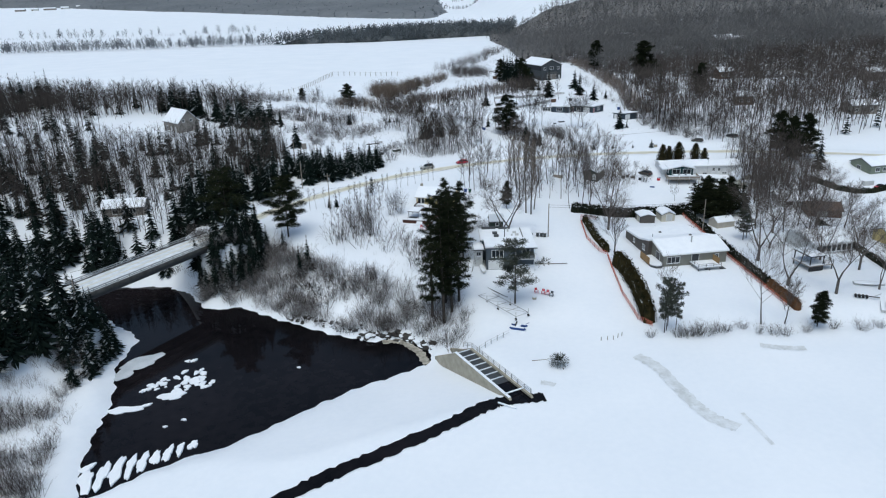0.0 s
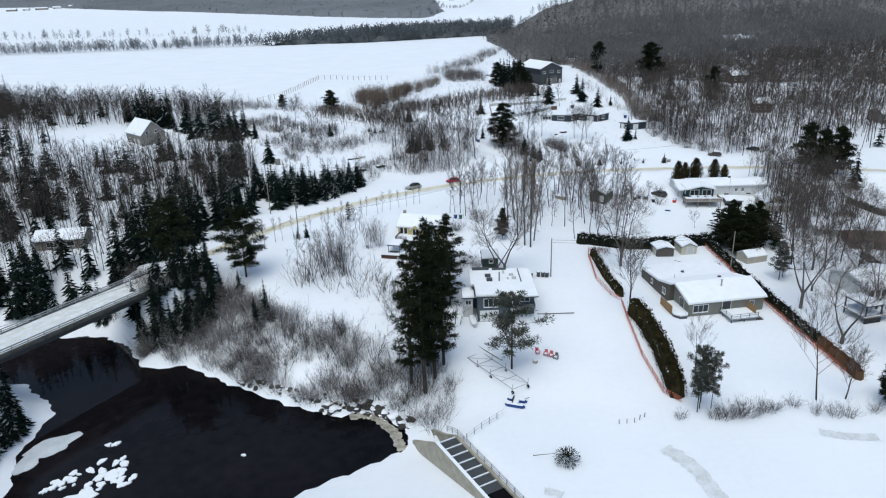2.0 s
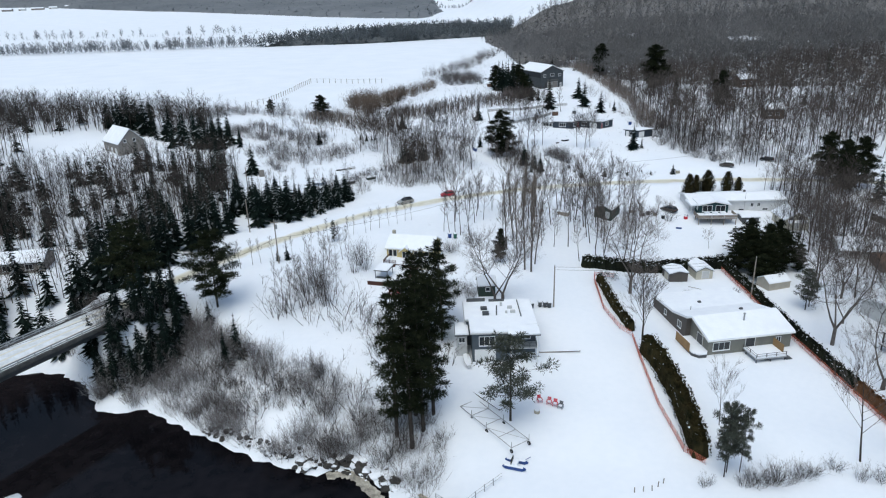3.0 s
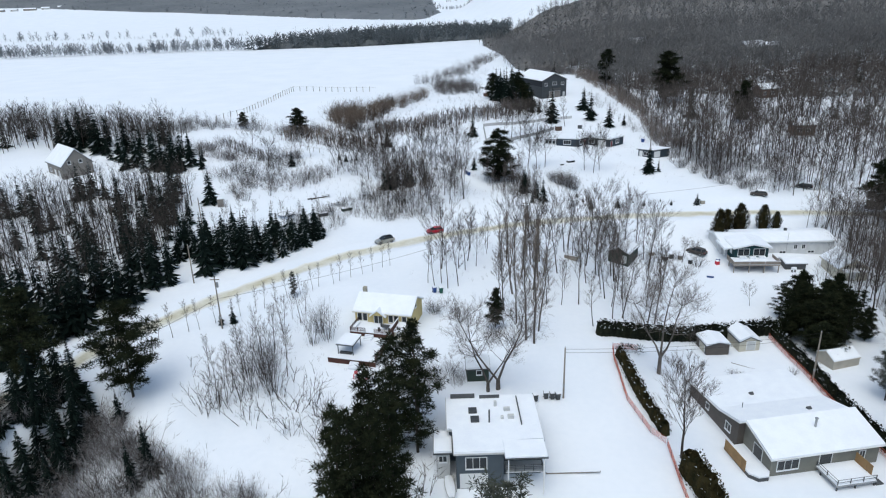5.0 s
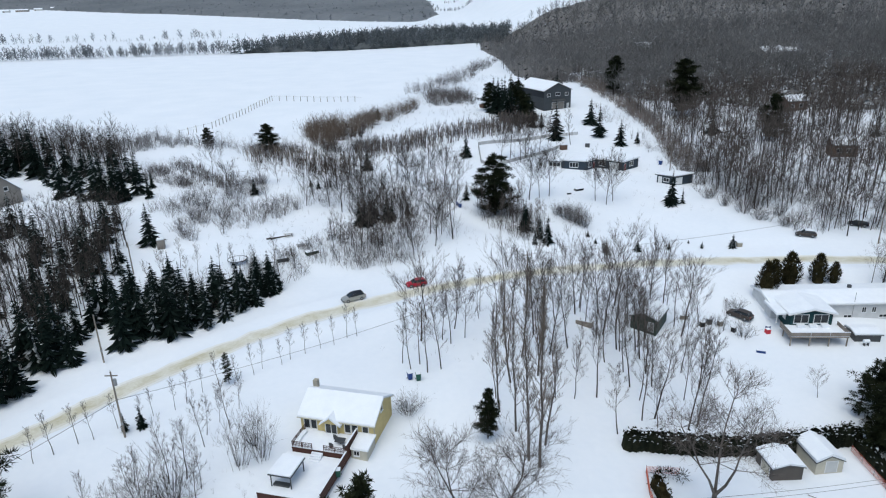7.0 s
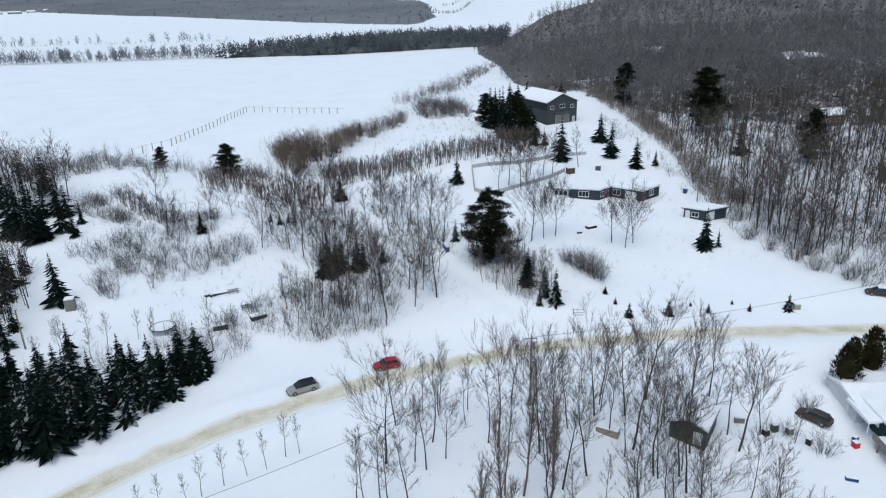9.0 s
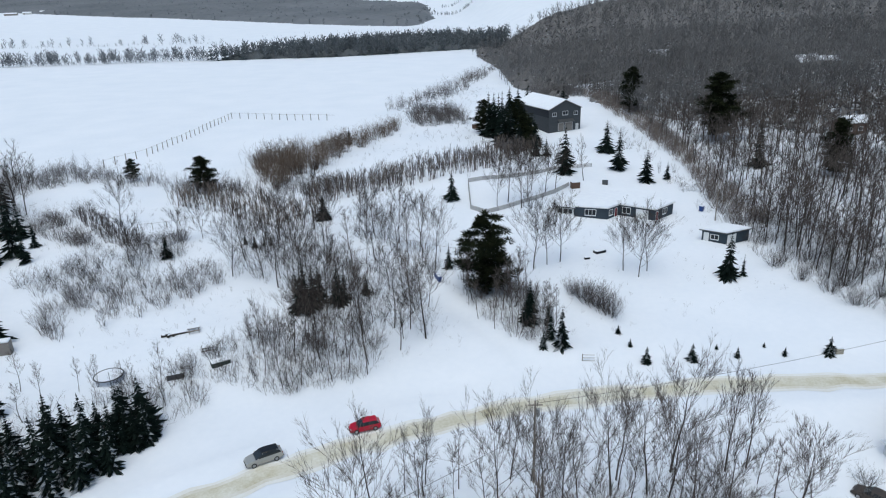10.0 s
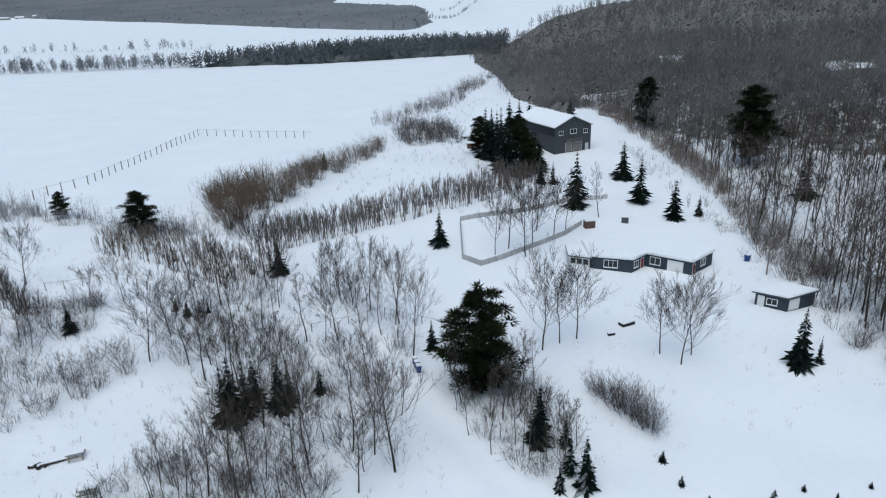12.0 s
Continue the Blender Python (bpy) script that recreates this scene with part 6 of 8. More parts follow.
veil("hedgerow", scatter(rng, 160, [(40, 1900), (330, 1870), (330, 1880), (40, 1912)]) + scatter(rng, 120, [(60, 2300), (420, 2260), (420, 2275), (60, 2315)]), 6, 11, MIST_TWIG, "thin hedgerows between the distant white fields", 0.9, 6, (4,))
thicket("dry_weeds", [[(-90, 345), (-60, 285), (-40, 262), (-5, 252), (40, 268), (30, 300), (0, 325), (-40, 340)]], 1000, 0.3, 1.3, [TWIG, RUST_TWIG], "dry weeds poking out of the snow on the slope", 4, 0.06, snow=0.3)
thicket("dry_weeds", [[(-35, 178), (-8, 150), (6, 142), (14, 160), (-8, 182), (-24, 200)], [(0, 215), (30, 238), (62, 240), (66, 222), (36, 205)], [(20, 262), (60, 268), (95, 280), (88, 330), (50, 330)]], 220, 0.3, 1.0, [TWIG, RUST_TWIG], "dry weeds poking out of the snow", 4, 0.06, snow=0.3)
thicket("dry_weeds", [[(-30, 345), (30, 350), (44, 420), (60, 560), (30, 560), (0, 440)]], 420, 0.4, 1.6, [TWIG, FAR_TWIG], "dry weeds along the field's edge", 4, 0.08, snow=0.3)
drop(cedars + poplars + layered + rounded + broad + brown + spruces + snowy + pines + tall + fat + sparse + bares + slim + shrubs)

# ---- things ----
ORANGE = paint("orange_plastic_mesh", (0.60, 0.17, 0.11), rough=0.5)
RUBBER = mat("rubber", (0.015, 0.015, 0.016), 0.8, scale=3, fine=30)
BLUE_PLASTIC = paint("blue_plastic", (0.02, 0.06, 0.22), rough=0.4)
GREEN_PLASTIC = paint("green_plastic", (0.02, 0.10, 0.07), rough=0.4)
GREY_PLASTIC = paint("grey_plastic", (0.06, 0.065, 0.07), rough=0.4)
RED_PLASTIC = paint("red_plastic", (0.55, 0.03, 0.05), rough=0.4)
CANVAS = paint("beige_canvas", (0.45, 0.42, 0.36))
LAMP_WHITE = mat("lamp_lens", (0.6, 0.62, 0.64), 0.15, bump=0)
LAMP_RED = mat("tail_lens", (0.25, 0.01, 0.01), 0.2, bump=0)


def loft(rows):
    """A skin over cross-sections of equal point counts, closed at both ends."""
    bm = bmesh.new()
    rings = [[bm.verts.new(p) for p in row] for row in rows]
    n = len(rows[0])
    for a, b in zip(rings, rings[1:]):
        for k in range(n):
            bm.faces.new((a[k], a[(k + 1) % n], b[(k + 1) % n], b[k]))
    bm.faces.new(rings[0][::-1])
    bm.faces.new(rings[-1])
    return bm


def car(x, y, rz, paint_mat, roof_mat, label, long=4.7, wide=1.9, tall=1.7, z=None, snow=0.0):
    """A sport utility car, its nose along +x."""
    ob = thing("car", x, y, z, rz, label, "car", "parked cars")
    s, w = long / 4.7, wide / 2

    def ring(px, half, lo, hi, tuck=0.9):
        return [(px * s, -half, lo), (px * s, half, lo), (px * s, half, (lo + hi) / 2), (px * s, half * tuck, hi), (px * s, -half * tuck, hi), (px * s, -half, (lo + hi) / 2)]
    k = tall / 1.7
    part("body", loft([ring(-2.34, w * 0.86, 0.42, 0.95 * k), ring(-2.15, w * 0.97, 0.32, 1.04 * k), ring(-1.0, w, 0.28, 1.06 * k), ring(0.7, w, 0.28, 1.02 * k), ring(1.5, w * 0.98, 0.3, 0.96 * k), ring(2.15, w * 0.92, 0.34, 0.82 * k), ring(2.36, w * 0.78, 0.42, 0.66 * k)]), paint_mat, ob, smooth=False)
    part("cabin", loft([ring(-2.12, w * 0.80, 1.03 * k, 1.07 * k, 0.98), ring(-1.75, w * 0.86, 1.04 * k, 1.55 * k, 0.84), ring(-0.3, w * 0.88, 1.02 * k, 1.62 * k, 0.82), ring(0.35, w * 0.88, 1.0 * k, 1.58 * k, 0.82), ring(1.15, w * 0.86, 0.99 * k, 1.04 * k, 0.98)]), GLASS, ob, "dark glass")
    part("roof", loft([ring(-1.85, w * 0.70, 1.52 * k, 1.58 * k), ring(-0.4, w * 0.74, 1.58 * k, 1.69 * k), ring(0.36, w * 0.72, 1.55 * k, 1.63 * k)]), roof_mat, ob)
    for px in (-1.75, -0.45, 0.3):
        for sd in (-1, 1):
            part("pillar", rod(bmesh.new(), (px * s, sd * w * 0.83, 1.0 * k), ((px + (0.12 if px < 0.2 else -0.1)) * s, sd * w * 0.71, 1.58 * k), 0.05, n=4), paint_mat, ob)
    for px in (-1.42, 1.45):
        for sd in (-1, 1):
            wh = part("wheel", rod(bmesh.new(), (px * s, sd * (w - 0.22), 0.35), (px * s, sd * (w + 0.02), 0.35), 0.36, n=16), RUBBER, ob, "black tyre")
            part("rim", rod(bmesh.new(), (px * s, sd * (w + 0.021), 0.35), (px * s, sd * (w + 0.035), 0.35), 0.22, 0.2, n=12), GALV, wh)
    for sd in (-1, 1):
        part("headlight", a_box(2.1 * s, 2.3 * s, sd * w * 0.62 - 0.17, sd * w * 0.62 + 0.17, 0.66 * k, 0.8 * k, 0.03), LAMP_WHITE, ob)
        part("tail_light", a_box(-2.36 * s, -2.2 * s, sd * w * 0.72 - 0.12, sd * w * 0.72 + 0.12, 0.75 * k, 0.98 * k, 0.03), LAMP_RED, ob)
        part("mirror", a_box(0.78 * s, 0.95 * s, sd * (w + 0.02) - 0.09, sd * (w + 0.02) + 0.09, 1.03 * k, 1.17 * k, 0.03), paint_mat, ob)
    part("bumper", a_box(2.2 * s, 2.42 * s, -w * 0.78, w * 0.78, 0.3, 0.5, 0.05), RUBBER, ob)
    part("bumper", a_box(-2.42 * s, -2.25 * s, -w * 0.82, w * 0.82, 0.34, 0.55, 0.05), RUBBER, ob)
    if snow:
        part("snow_cover", loft([ring(-1.8, w * 0.68, 1.6 * k, 1.64 * k + snow), ring(-0.4, w * 0.72, 1.695 * k, 1.7 * k + snow), ring(0.36, w * 0.7, 1.64 * k, 1.66 * k + snow)]), ROOF_SNOW, ob, "snow on the roof")
    return ob


SILVER = mat("silver_car_paint", (0.42, 0.42, 0.40), 0.3, vary=0.08, bump=0, metal=0.4)
RED_PAINT = mat("red_car_paint", (0.42, 0.01, 0.035), 0.3, vary=0.1, bump=0)
BLACK_PAINT = mat("black_car_paint", (0.012, 0.013, 0.016), 0.25, vary=0.2, bump=0)
BROWN_PAINT = mat("brown_truck_paint", (0.06, 0.05, 0.045), 0.4, vary=0.2, bump=0)
car(-4.1, 237.6, 208, SILVER, BLACK_PAINT, "silver sport utility car with black roof on the road", 4.9, 1.95, 1.75, 7.5)
car(8.8, 243.9, 197, RED_PAINT, RED_PAINT, "red hatchback car parked on the snowy road", 4.4, 1.85, 1.6, 7.53)
car(72.6, 228.6, 130, BROWN_PAINT, BROWN_PAINT, "dark brown truck parked beside the pale house", 4.8, 1.95, 1.7)
car(103.0, 262.5, 160, BROWN_PAINT, BROWN_PAINT, "dark parked car at the wood's edge under snow", 4.5, 1.8, 1.6, snow=0.2)
car(119.0, 268.0, 150, BLACK_PAINT, BLACK_PAINT, "dark parked car in the woods", 4.5, 1.8, 1.6, snow=0.2)
car(143.5, 209.5, 190, RED_PAINT, BLACK_PAINT, "small red vehicle beside the green house", 3.2, 1.6, 1.4)


def hedge(pts, width, high, material, label, snow=0.3, seed=1):
    """A clipped cedar hedge: a rough core, sprays of leaves all over it and snow caught on top."""
    r = random.Random(seed)
    ob = thing("hedge", pts[0][0], pts[0][1], 0, 0, label, "hedge")
    ob.matrix_basis = Matrix.Identity(4)
    core, leaf = Bits(), Bits()
    for p, q in zip(pts, pts[1:]):
        ln = math.hypot(q[0] - p[0], q[1] - p[1])
        dx, dy = (q[0] - p[0]) / ln, (q[1] - p[1]) / ln
        n = max(2, int(ln / 0.8))
        for k in range(n):
            u = (k + 0.5) / n
            cx, cy = p[0] + (q[0] - p[0]) * u, p[1] + (q[1] - p[1]) * u
            z = h(cx, cy)
            hh, ww = high * r.uniform(0.85, 1.08), width * r.uniform(0.85, 1.1)
            core.limb((cx, cy, z - 0.1), (cx + r.uniform(-0.1, 0.1), cy, z + hh * 0.9), ww * 0.45, ww * 0.3, 6)
            for _ in range(int(26 * high * width / 4)):
                s, v = r.uniform(-1, 1), r.random()
                side = r.choice((-1, 0, 1, 1, -1))
                off = ww * 0.5 * (side if side else r.uniform(-0.9, 0.9)) * (1 - 0.25 * v)
                zz = z + hh * (v if side else 1.0) * 0.98
                o = np.array((cx + dx * s * 0.5 - dy * off, cy + dy * s * 0.5 + dx * off, zz))
                d = np.array((-dy * side * 0.5 + r.uniform(-0.4, 0.4), dx * side * 0.5 + r.uniform(-0.4, 0.4), r.uniform(0.2, 0.9))) * 0.34
                w = np.array((dx + r.uniform(-0.6, 0.6), dy + r.uniform(-0.6, 0.6), r.uniform(-0.3, 0.3))) * 0.17
                leaf.tri(o - w, o + w, o + d, 1 if (v > 0.6 or not side) and r.random() < snow else 0)
    part("core", core.data(), material, ob)
    part("leaves", leaf.data(), [material, ROOF_SNOW], ob, "sprays of cedar leaves with snow")
    return ob


hedge([(41.6, 183), (41.9, 172), (43.0, 161)], 1.9, 2.1, CEDAR, "brown-green cedar hedge behind orange snow fence", 0.2, 1)
hedge([(43.6, 153.2), (44.4, 148), (44.4, 138), (43.0, 125)], 3.3, 3.5, CEDAR, "tall brown-green cedar hedge beside the lane", 0.05, 2)
hedge([(39.6, 190.3), (59.5, 191.5), (75, 193)], 2.4, 3.0, DARK_CEDAR, "dark cedar hedge topped with snow", 0.5, 3)
hedge([(74.6, 192), (74.3, 175), (74.2, 158), (74.9, 140)], 2.0, 2.0, DARK_CEDAR, "dark cedar hedge dusted with snow", 0.3, 4)
hedge([(74.9, 139.4), (75.4, 127.5)], 2.0, 2.0, RUST_CEDAR, "rust-brown dead cedar hedge", 0.05, 5)
hedge([(108, 181), (107.4, 164.5), (106.5, 146)], 1.6, 1.5, DARK_CEDAR, "dark cedar hedge between the gardens", 0.3, 6)
hedge([(126, 219), (129, 209), (133, 205.5), (139, 205.8), (146, 208.5)], 1.6, 1.7, DARK_CEDAR, "curved dark hedge round a garden", 0.1, 7)
for x, y, r in ((42.4, 184.2, 1.1), (44.0, 184.6, 1.0), (45.6, 184.3, 1.2)):
    b = Bits()
    clump(b, random.Random(x), (0, 0, 0.9), r, 170, 0.35, 0, 0.8)
    ob = tagged(new("bush"), "small rounded cedar bush in snow", "bush", "round cedars")
    ob.matrix_basis = pose(x, y, h(x, y))
    part("crown", b.data(), DARK_CEDAR, ob)


def snow_fence(pts, label):
    """Orange plastic snow fence: posts, and between them a net of strips."""
    ob = thing("snow_fence", pts[0][0], pts[0][1], 0, 0, label, "fence")
    ob.matrix_basis = Matrix.Identity(4)
    for p, q in zip(pts, pts[1:]):
        ln = math.hypot(q[0] - p[0], q[1] - p[1])
        n = max(1, round(ln / 2.6))
        for k in range(n):
            a, b = [(p[0] + (q[0] - p[0]) * (k + j) / n, p[1] + (q[1] - p[1]) * (k + j) / n) for j in (0, 1)]
            za, zb = h(*a), h(*b)
            part("post", rod(bmesh.new(), (a[0], a[1], za - 0.2), (a[0], a[1], za + 1.3), 0.03, n=5), STEEL, ob)
            bm = bmesh.new()
            for j in range(7):
                t = 0.1 + j * 0.165
                rod(bm, (a[0], a[1], za + t), (b[0], b[1], zb + t), 0.02, n=4)
            for j in range(1, 12):
                u = j / 12
                x, y, zz = a[0] + (b[0] - a[0]) * u, a[1] + (b[1] - a[1]) * u, za + (zb - za) * u
                rod(bm, (x, y, zz + 0.08), (x, y, zz + 1.12), 0.014, n=4)
            part("net", bm, ORANGE, ob)
    return ob


snow_fence([(45.8, 185.6), (41.0, 185.2), (40.2, 181), (39.4, 169.5), (40.8, 161.5), (42.4, 159)], "orange plastic snow fence along the lane")
snow_fence([(42.4, 158.6), (41.6, 151), (40.6, 137), (41.0, 126), (43.3, 123.2)], "orange plastic snow fence beside the cedar hedge")
snow_fence([(72.9, 191), (72.8, 175), (72.7, 159), (73.2, 145), (73.8, 129)], "orange plastic snow fence round the lot")


def pole(x, y, tall, arm=0, label="weathered wooden utility pole in snow"):
    ob = thing("utility_pole", x, y, None, 0, label, "pole", "utility poles")
    part("shaft", rod(bmesh.new(), (0, 0, -0.5), (0, 0, tall), 0.16, 0.11, 8), WOOD, ob)
    part("insulator", rod(bmesh.new(), (0, 0, tall), (0, 0, tall + 0.25), 0.05, n=6), PALE, ob)
    if arm:
        part("cross_arm", a_box(-0.9, 0.9, -0.06, 0.06, tall - 0.7, tall - 0.55), WOOD, ob)
        part("transformer", rod(bmesh.new(), (0.35, 0, tall - 2.2), (0.35, 0, tall - 1.2), 0.24, n=10), GALV, ob)
    part("guard", rod(bmesh.new(), (0, 0, 2.2), (0, 0, 2.6), 0.18, n=8), GALV, ob)
    return ob


def cable(p, q, sag, label="dark overhead cable between poles"):
    bm = bmesh.new()
    pts = [Vector(p).lerp(Vector(q), k / 14) - Vector((0, 0, sag * 4 * (k / 14) * (1 - k / 14))) for k in range(15)]
    rings = [[bm.verts.new(c + Vector(o)) for o in ((0.022, 0, 0.022), (-0.022, 0, 0.022), (-0.022, 0, -0.022), (0.022, 0, -0.022))] for c in pts]
    for a, b in zip(rings, rings[1:]):
        for k in range(4):
            bm.faces.new((a[k], a[(k + 1) % 4], b[(k + 1) % 4], b[k]))
    part("cable", bm, RUBBER, None, label, "cable")


for x, y, t, a in ((28.9, 169.1, 9.2, 0), (-33.1, 194.3, 11.0, 1), (-45.0, 214.3, 9.0, 0), (31.1, 232.0, 12.0, 1), (72.9, 175.1, 9.6, 0), (-54.5, 250.6, 7.5, 0), (88.9, 319.4, 7.5, 0), (118, 258, 10, 0), (-75.5, 153.5 - 27, 9.5, 0)):
    pole(x, y, t, a)
cable((-33.1, 194.3, h(-33.1, 194.3) + 6.4), (31.1, 232, h(31.1, 232) + 8), 1.6)
cable((-33.1, 194.3, h(-33.1, 194.3) + 6.4), (-75.5, 126.5, 15), 1.6)
cable((31.1, 232, h(31.1, 232) + 11.6), (118, 258, h(118, 258) + 9.6), 1.6)
cable((28.9, 169.1, h(28.9, 169.1) + 8.9), (72.9, 175.1, h(72.9, 175.1) + 9.4), 0.8)
cable((28.9, 169.1, h(28.9, 169.1) + 8.3), (72.9, 175.1, h(72.9, 175.1) + 8.8), 0.9)

# decks of the yellow house
DY = RED_WOOD
for z0, x0, x1, y0, y1 in ((1.15, -5.6, 3.4, -9.0, -4.26), (0.25, -6.4, 3.6, -18.6, -9.02)):
    part("deck", a_box(x0, x1, y0, y1, z0 - 0.2, z0), DY, yellow)
    part("deck_snow", box(bmesh.new(), x0 + 0.05, x1 - 0.05, y0 + 0.05, y1 - 0.02, z0 + 0.004, z0 + 0.16, 0.04), ROOF_SNOW, yellow, "snow on the deck")
    part("skirt", a_box(x0 + 0.04, x1 - 0.04, y0 + 0.04, y0 + 0.1, -0.8, z0 - 0.204), DY, yellow)
railing("deck_rail", yellow, [(-5.5, -4.4, 1.15), (-5.5, -8.9, 1.15), (-2.2, -8.9, 1.15)], DY, 1.05, 1.5, 3, 0.25)
railing("deck_rail", yellow, [(-0.2, -8.9, 1.15), (3.3, -8.9, 1.15), (3.3, -4.4, 1.15)], DY, 1.05, 1.5, 3, 0.25)
for k in range(58):
    part("screen_board", a_box(3.5, 3.56, -18.5 + k * 0.24, -18.5 + k * 0.24 + 0.21, 0.0, 1.75), DY, yellow)
for k in range(19):
    part("screen_board", a_box(3.5, 3.56, -9.0 + k * 0.24, -9.0 + k * 0.24 + 0.21, 1.76, 2.75), DY, yellow)
part("upper_cap", a_box(3.42, 3.64, -9.0, -4.5, 2.754, 2.84), ROOF_SNOW, yellow)
part("bench", box(bmesh.new(), -5.4, -4.7, -8.2, -5.2, 1.32, 1.75, 0.06), ROOF_SNOW, yellow, "snow-covered bench")
part("patio_table", box(bmesh.new(), 0.9, 2.4, -7.4, -6.2, 1.9, 2.05, 0.03), GREY_PLASTIC, yellow)
part("table_leg", rod(bmesh.new(), (1.65, -6.8, 1.3), (1.65, -6.8, 1.9), 0.07, n=6), GREY_PLASTIC, yellow)
for x, y in ((0.6, -7.9), (2.8, -7.8), (0.4, -5.8)):
    part("patio_chair", box(box(bmesh.new(), x - 0.25, x + 0.25, y - 0.25, y + 0.25, 1.31, 1.75, 0.03), x - 0.25, x + 0.25, y - 0.3, y - 0.22, 1.75, 2.25, 0.02), GREY_PLASTIC, yellow)
part("screen_cap", a_box(3.42, 3.64, -18.5, -9.004, 1.754, 1.84), ROOF_SNOW, yellow)
for k in range(6):
    part("step", a_box(-2.1, -0.3, -9.5 - k * 0.42, -9.12 - k * 0.42, 0.05, 1.0 - k * 0.16), ROOF_SNOW, yellow, "snowy step")
for k in range(5):
    part("step", a_box(-1.6, 0.2, -19.0 - k * 0.3, -18.72 - k * 0.3, -0.6, 0.1 - k * 0.15), ROOF_SNOW, yellow, "snowy step")
bm = prism(bmesh.new(), [(-2.1, 3.1), (0.5, 3.1), (-0.8, 4.15)], "y", -4.9, -1.0)
part("dormer", bm, YELLOW, yellow)
for sd, e in ((-1, -2.6), (1, 1.0)):
    part("dormer_roof", prism(bmesh.new(), [(-0.8, 4.2), (e, 2.85), (e, 3.1), (-0.8, 4.48)], "y", -5.2, -0.6), ROOF_SNOW, yellow, "snow-covered dormer slope")
part("dormer_wall", a_box(-2.0, 0.4, -4.6, -4.2, 0.3, 3.2), YELLOW, yellow)
window(yellow, pose(-1.7, -4.6, 0), 0, 1.35, 0.85, 2.2, 1)
window(yellow, pose(-0.75, -4.6, 0), 0, 1.35, 0.85, 2.2, 1)
part("porch", a_box(3.7, 6.28, -7.6, -4.24, -0.8, 1.35), CREAM, yellow)
part("porch_roof", prism(bmesh.new(), [(-7.9, 1.36), (-4.22, 1.7), (-4.22, 2.0), (-7.8, 1.66)], "x", 3.66, 6.6), ROOF_SNOW, yellow, "snow-covered porch roof")
window(yellow, pose(4.2, -7.6, 0), 0, 0.3, 0.8, 0.7, 2)
part("chimney", box(bmesh.new(), -6.5, -5.7, 1.6, 2.4, 2.0, 6.3, 0.03), CONCRETE, yellow)
part("drain_pipe", rod(bmesh.new(), (6.32, -4.25, 0), (6.32, -4.25, 3.4), 0.05, n=6), GALV, yellow)
gaz = thing("gazebo", -7.0, 183.4, 6.35, -16, "open garden shelter with flat snowy roof on the deck", "gazebo")
for x in (-1.4, 1.4):
    for y in (-1.8, 1.8):
        part("post", a_box(x - 0.06, x + 0.06, y - 0.06, y + 0.06, 0, 2.2), STEEL, gaz)
part("roof", a_box(-1.65, 1.65, -2.1, 2.1, 2.2, 2.34), STEEL, gaz)
part("snow_cover", box(bmesh.new(), -1.61, 1.61, -2.06, 2.06, 2.344, 2.6, 0.1), ROOF_SNOW, gaz)
part("bench", a_box(-1.3, 1.0, -1.7, -1.0, 0.18, 0.6, 0.05), GREY_PLASTIC, gaz)


def bin_(x, y, m, label, s=1.0, rz=0, z=None, snow=True):
    ob = thing("wheeled_bin", x, y, z, rz, label, "bin")
    part("body", loft([[(-0.26 * s, -0.3 * s, 0.06), (0.26 * s, -0.3 * s, 0.06), (0.26 * s, 0.3 * s, 0.06), (-0.26 * s, 0.3 * s, 0.06)], [(-0.33 * s, -0.38 * s, 0.98 * s), (0.33 * s, -0.38 * s, 0.98 * s), (0.33 * s, 0.38 * s, 0.98 * s), (-0.33 * s, 0.38 * s, 0.98 * s)]]), m, ob)
    part("lid", box(bmesh.new(), -0.36 * s, 0.36 * s, -0.42 * s, 0.42 * s, 0.984 * s, 1.06 * s, 0.02), m, ob)
    if snow:
        part("snow_cover", box(bmesh.new(), -0.32 * s, 0.32 * s, -0.38 * s, 0.38 * s, 1.064 * s, 1.2 * s, 0.05), ROOF_SNOW, ob)
    for sd in (-1, 1):
        part("wheel", rod(bmesh.new(), (sd * 0.3 * s, 0.3 * s, 0.12), (sd * 0.36 * s, 0.3 * s, 0.12), 0.12, n=10), RUBBER, ob)


bin_(8.4, 206.8, BLUE_PLASTIC, "blue wheeled bin behind the yellow house", 1.15, 20)
bin_(9.8, 206.5, GREEN_PLASTIC, "green lidded bin behind the yellow house", 1.2, 10)
for k, x in enumerate((26.0, 27.0, 27.9)):
    bin_(x, 168.8 - 0.05 * k, GREY_PLASTIC, "dark wheeled bin beside the utility pole", 1.1, 5 * k)
for x, y, s in ((18.1, 167.5, 1.2), (19.5, 167.6, 1.0), (21.6, 167.7, 1.25), (24.2, 168.2, 1.1)):
    bin_(x, y, GREY_PLASTIC, "dark storage bin behind the grey house", s, 12)
for x, y in ((20.2, 287.0), (19.9, 288.2), (19.6, 289.4)):
    bin_(x, y, BLUE_PLASTIC, "dark blue wheeled bin on the track", 1.1, 15)
bin_(88.0, 326.1, BLUE_PLASTIC, "blue wheeled bin beside the bungalow", 1.3, 30)
bin_(-0.4, 183.6, GREEN_PLASTIC, "dark green storage bin on the deck", 1.0, 0, 6.6)

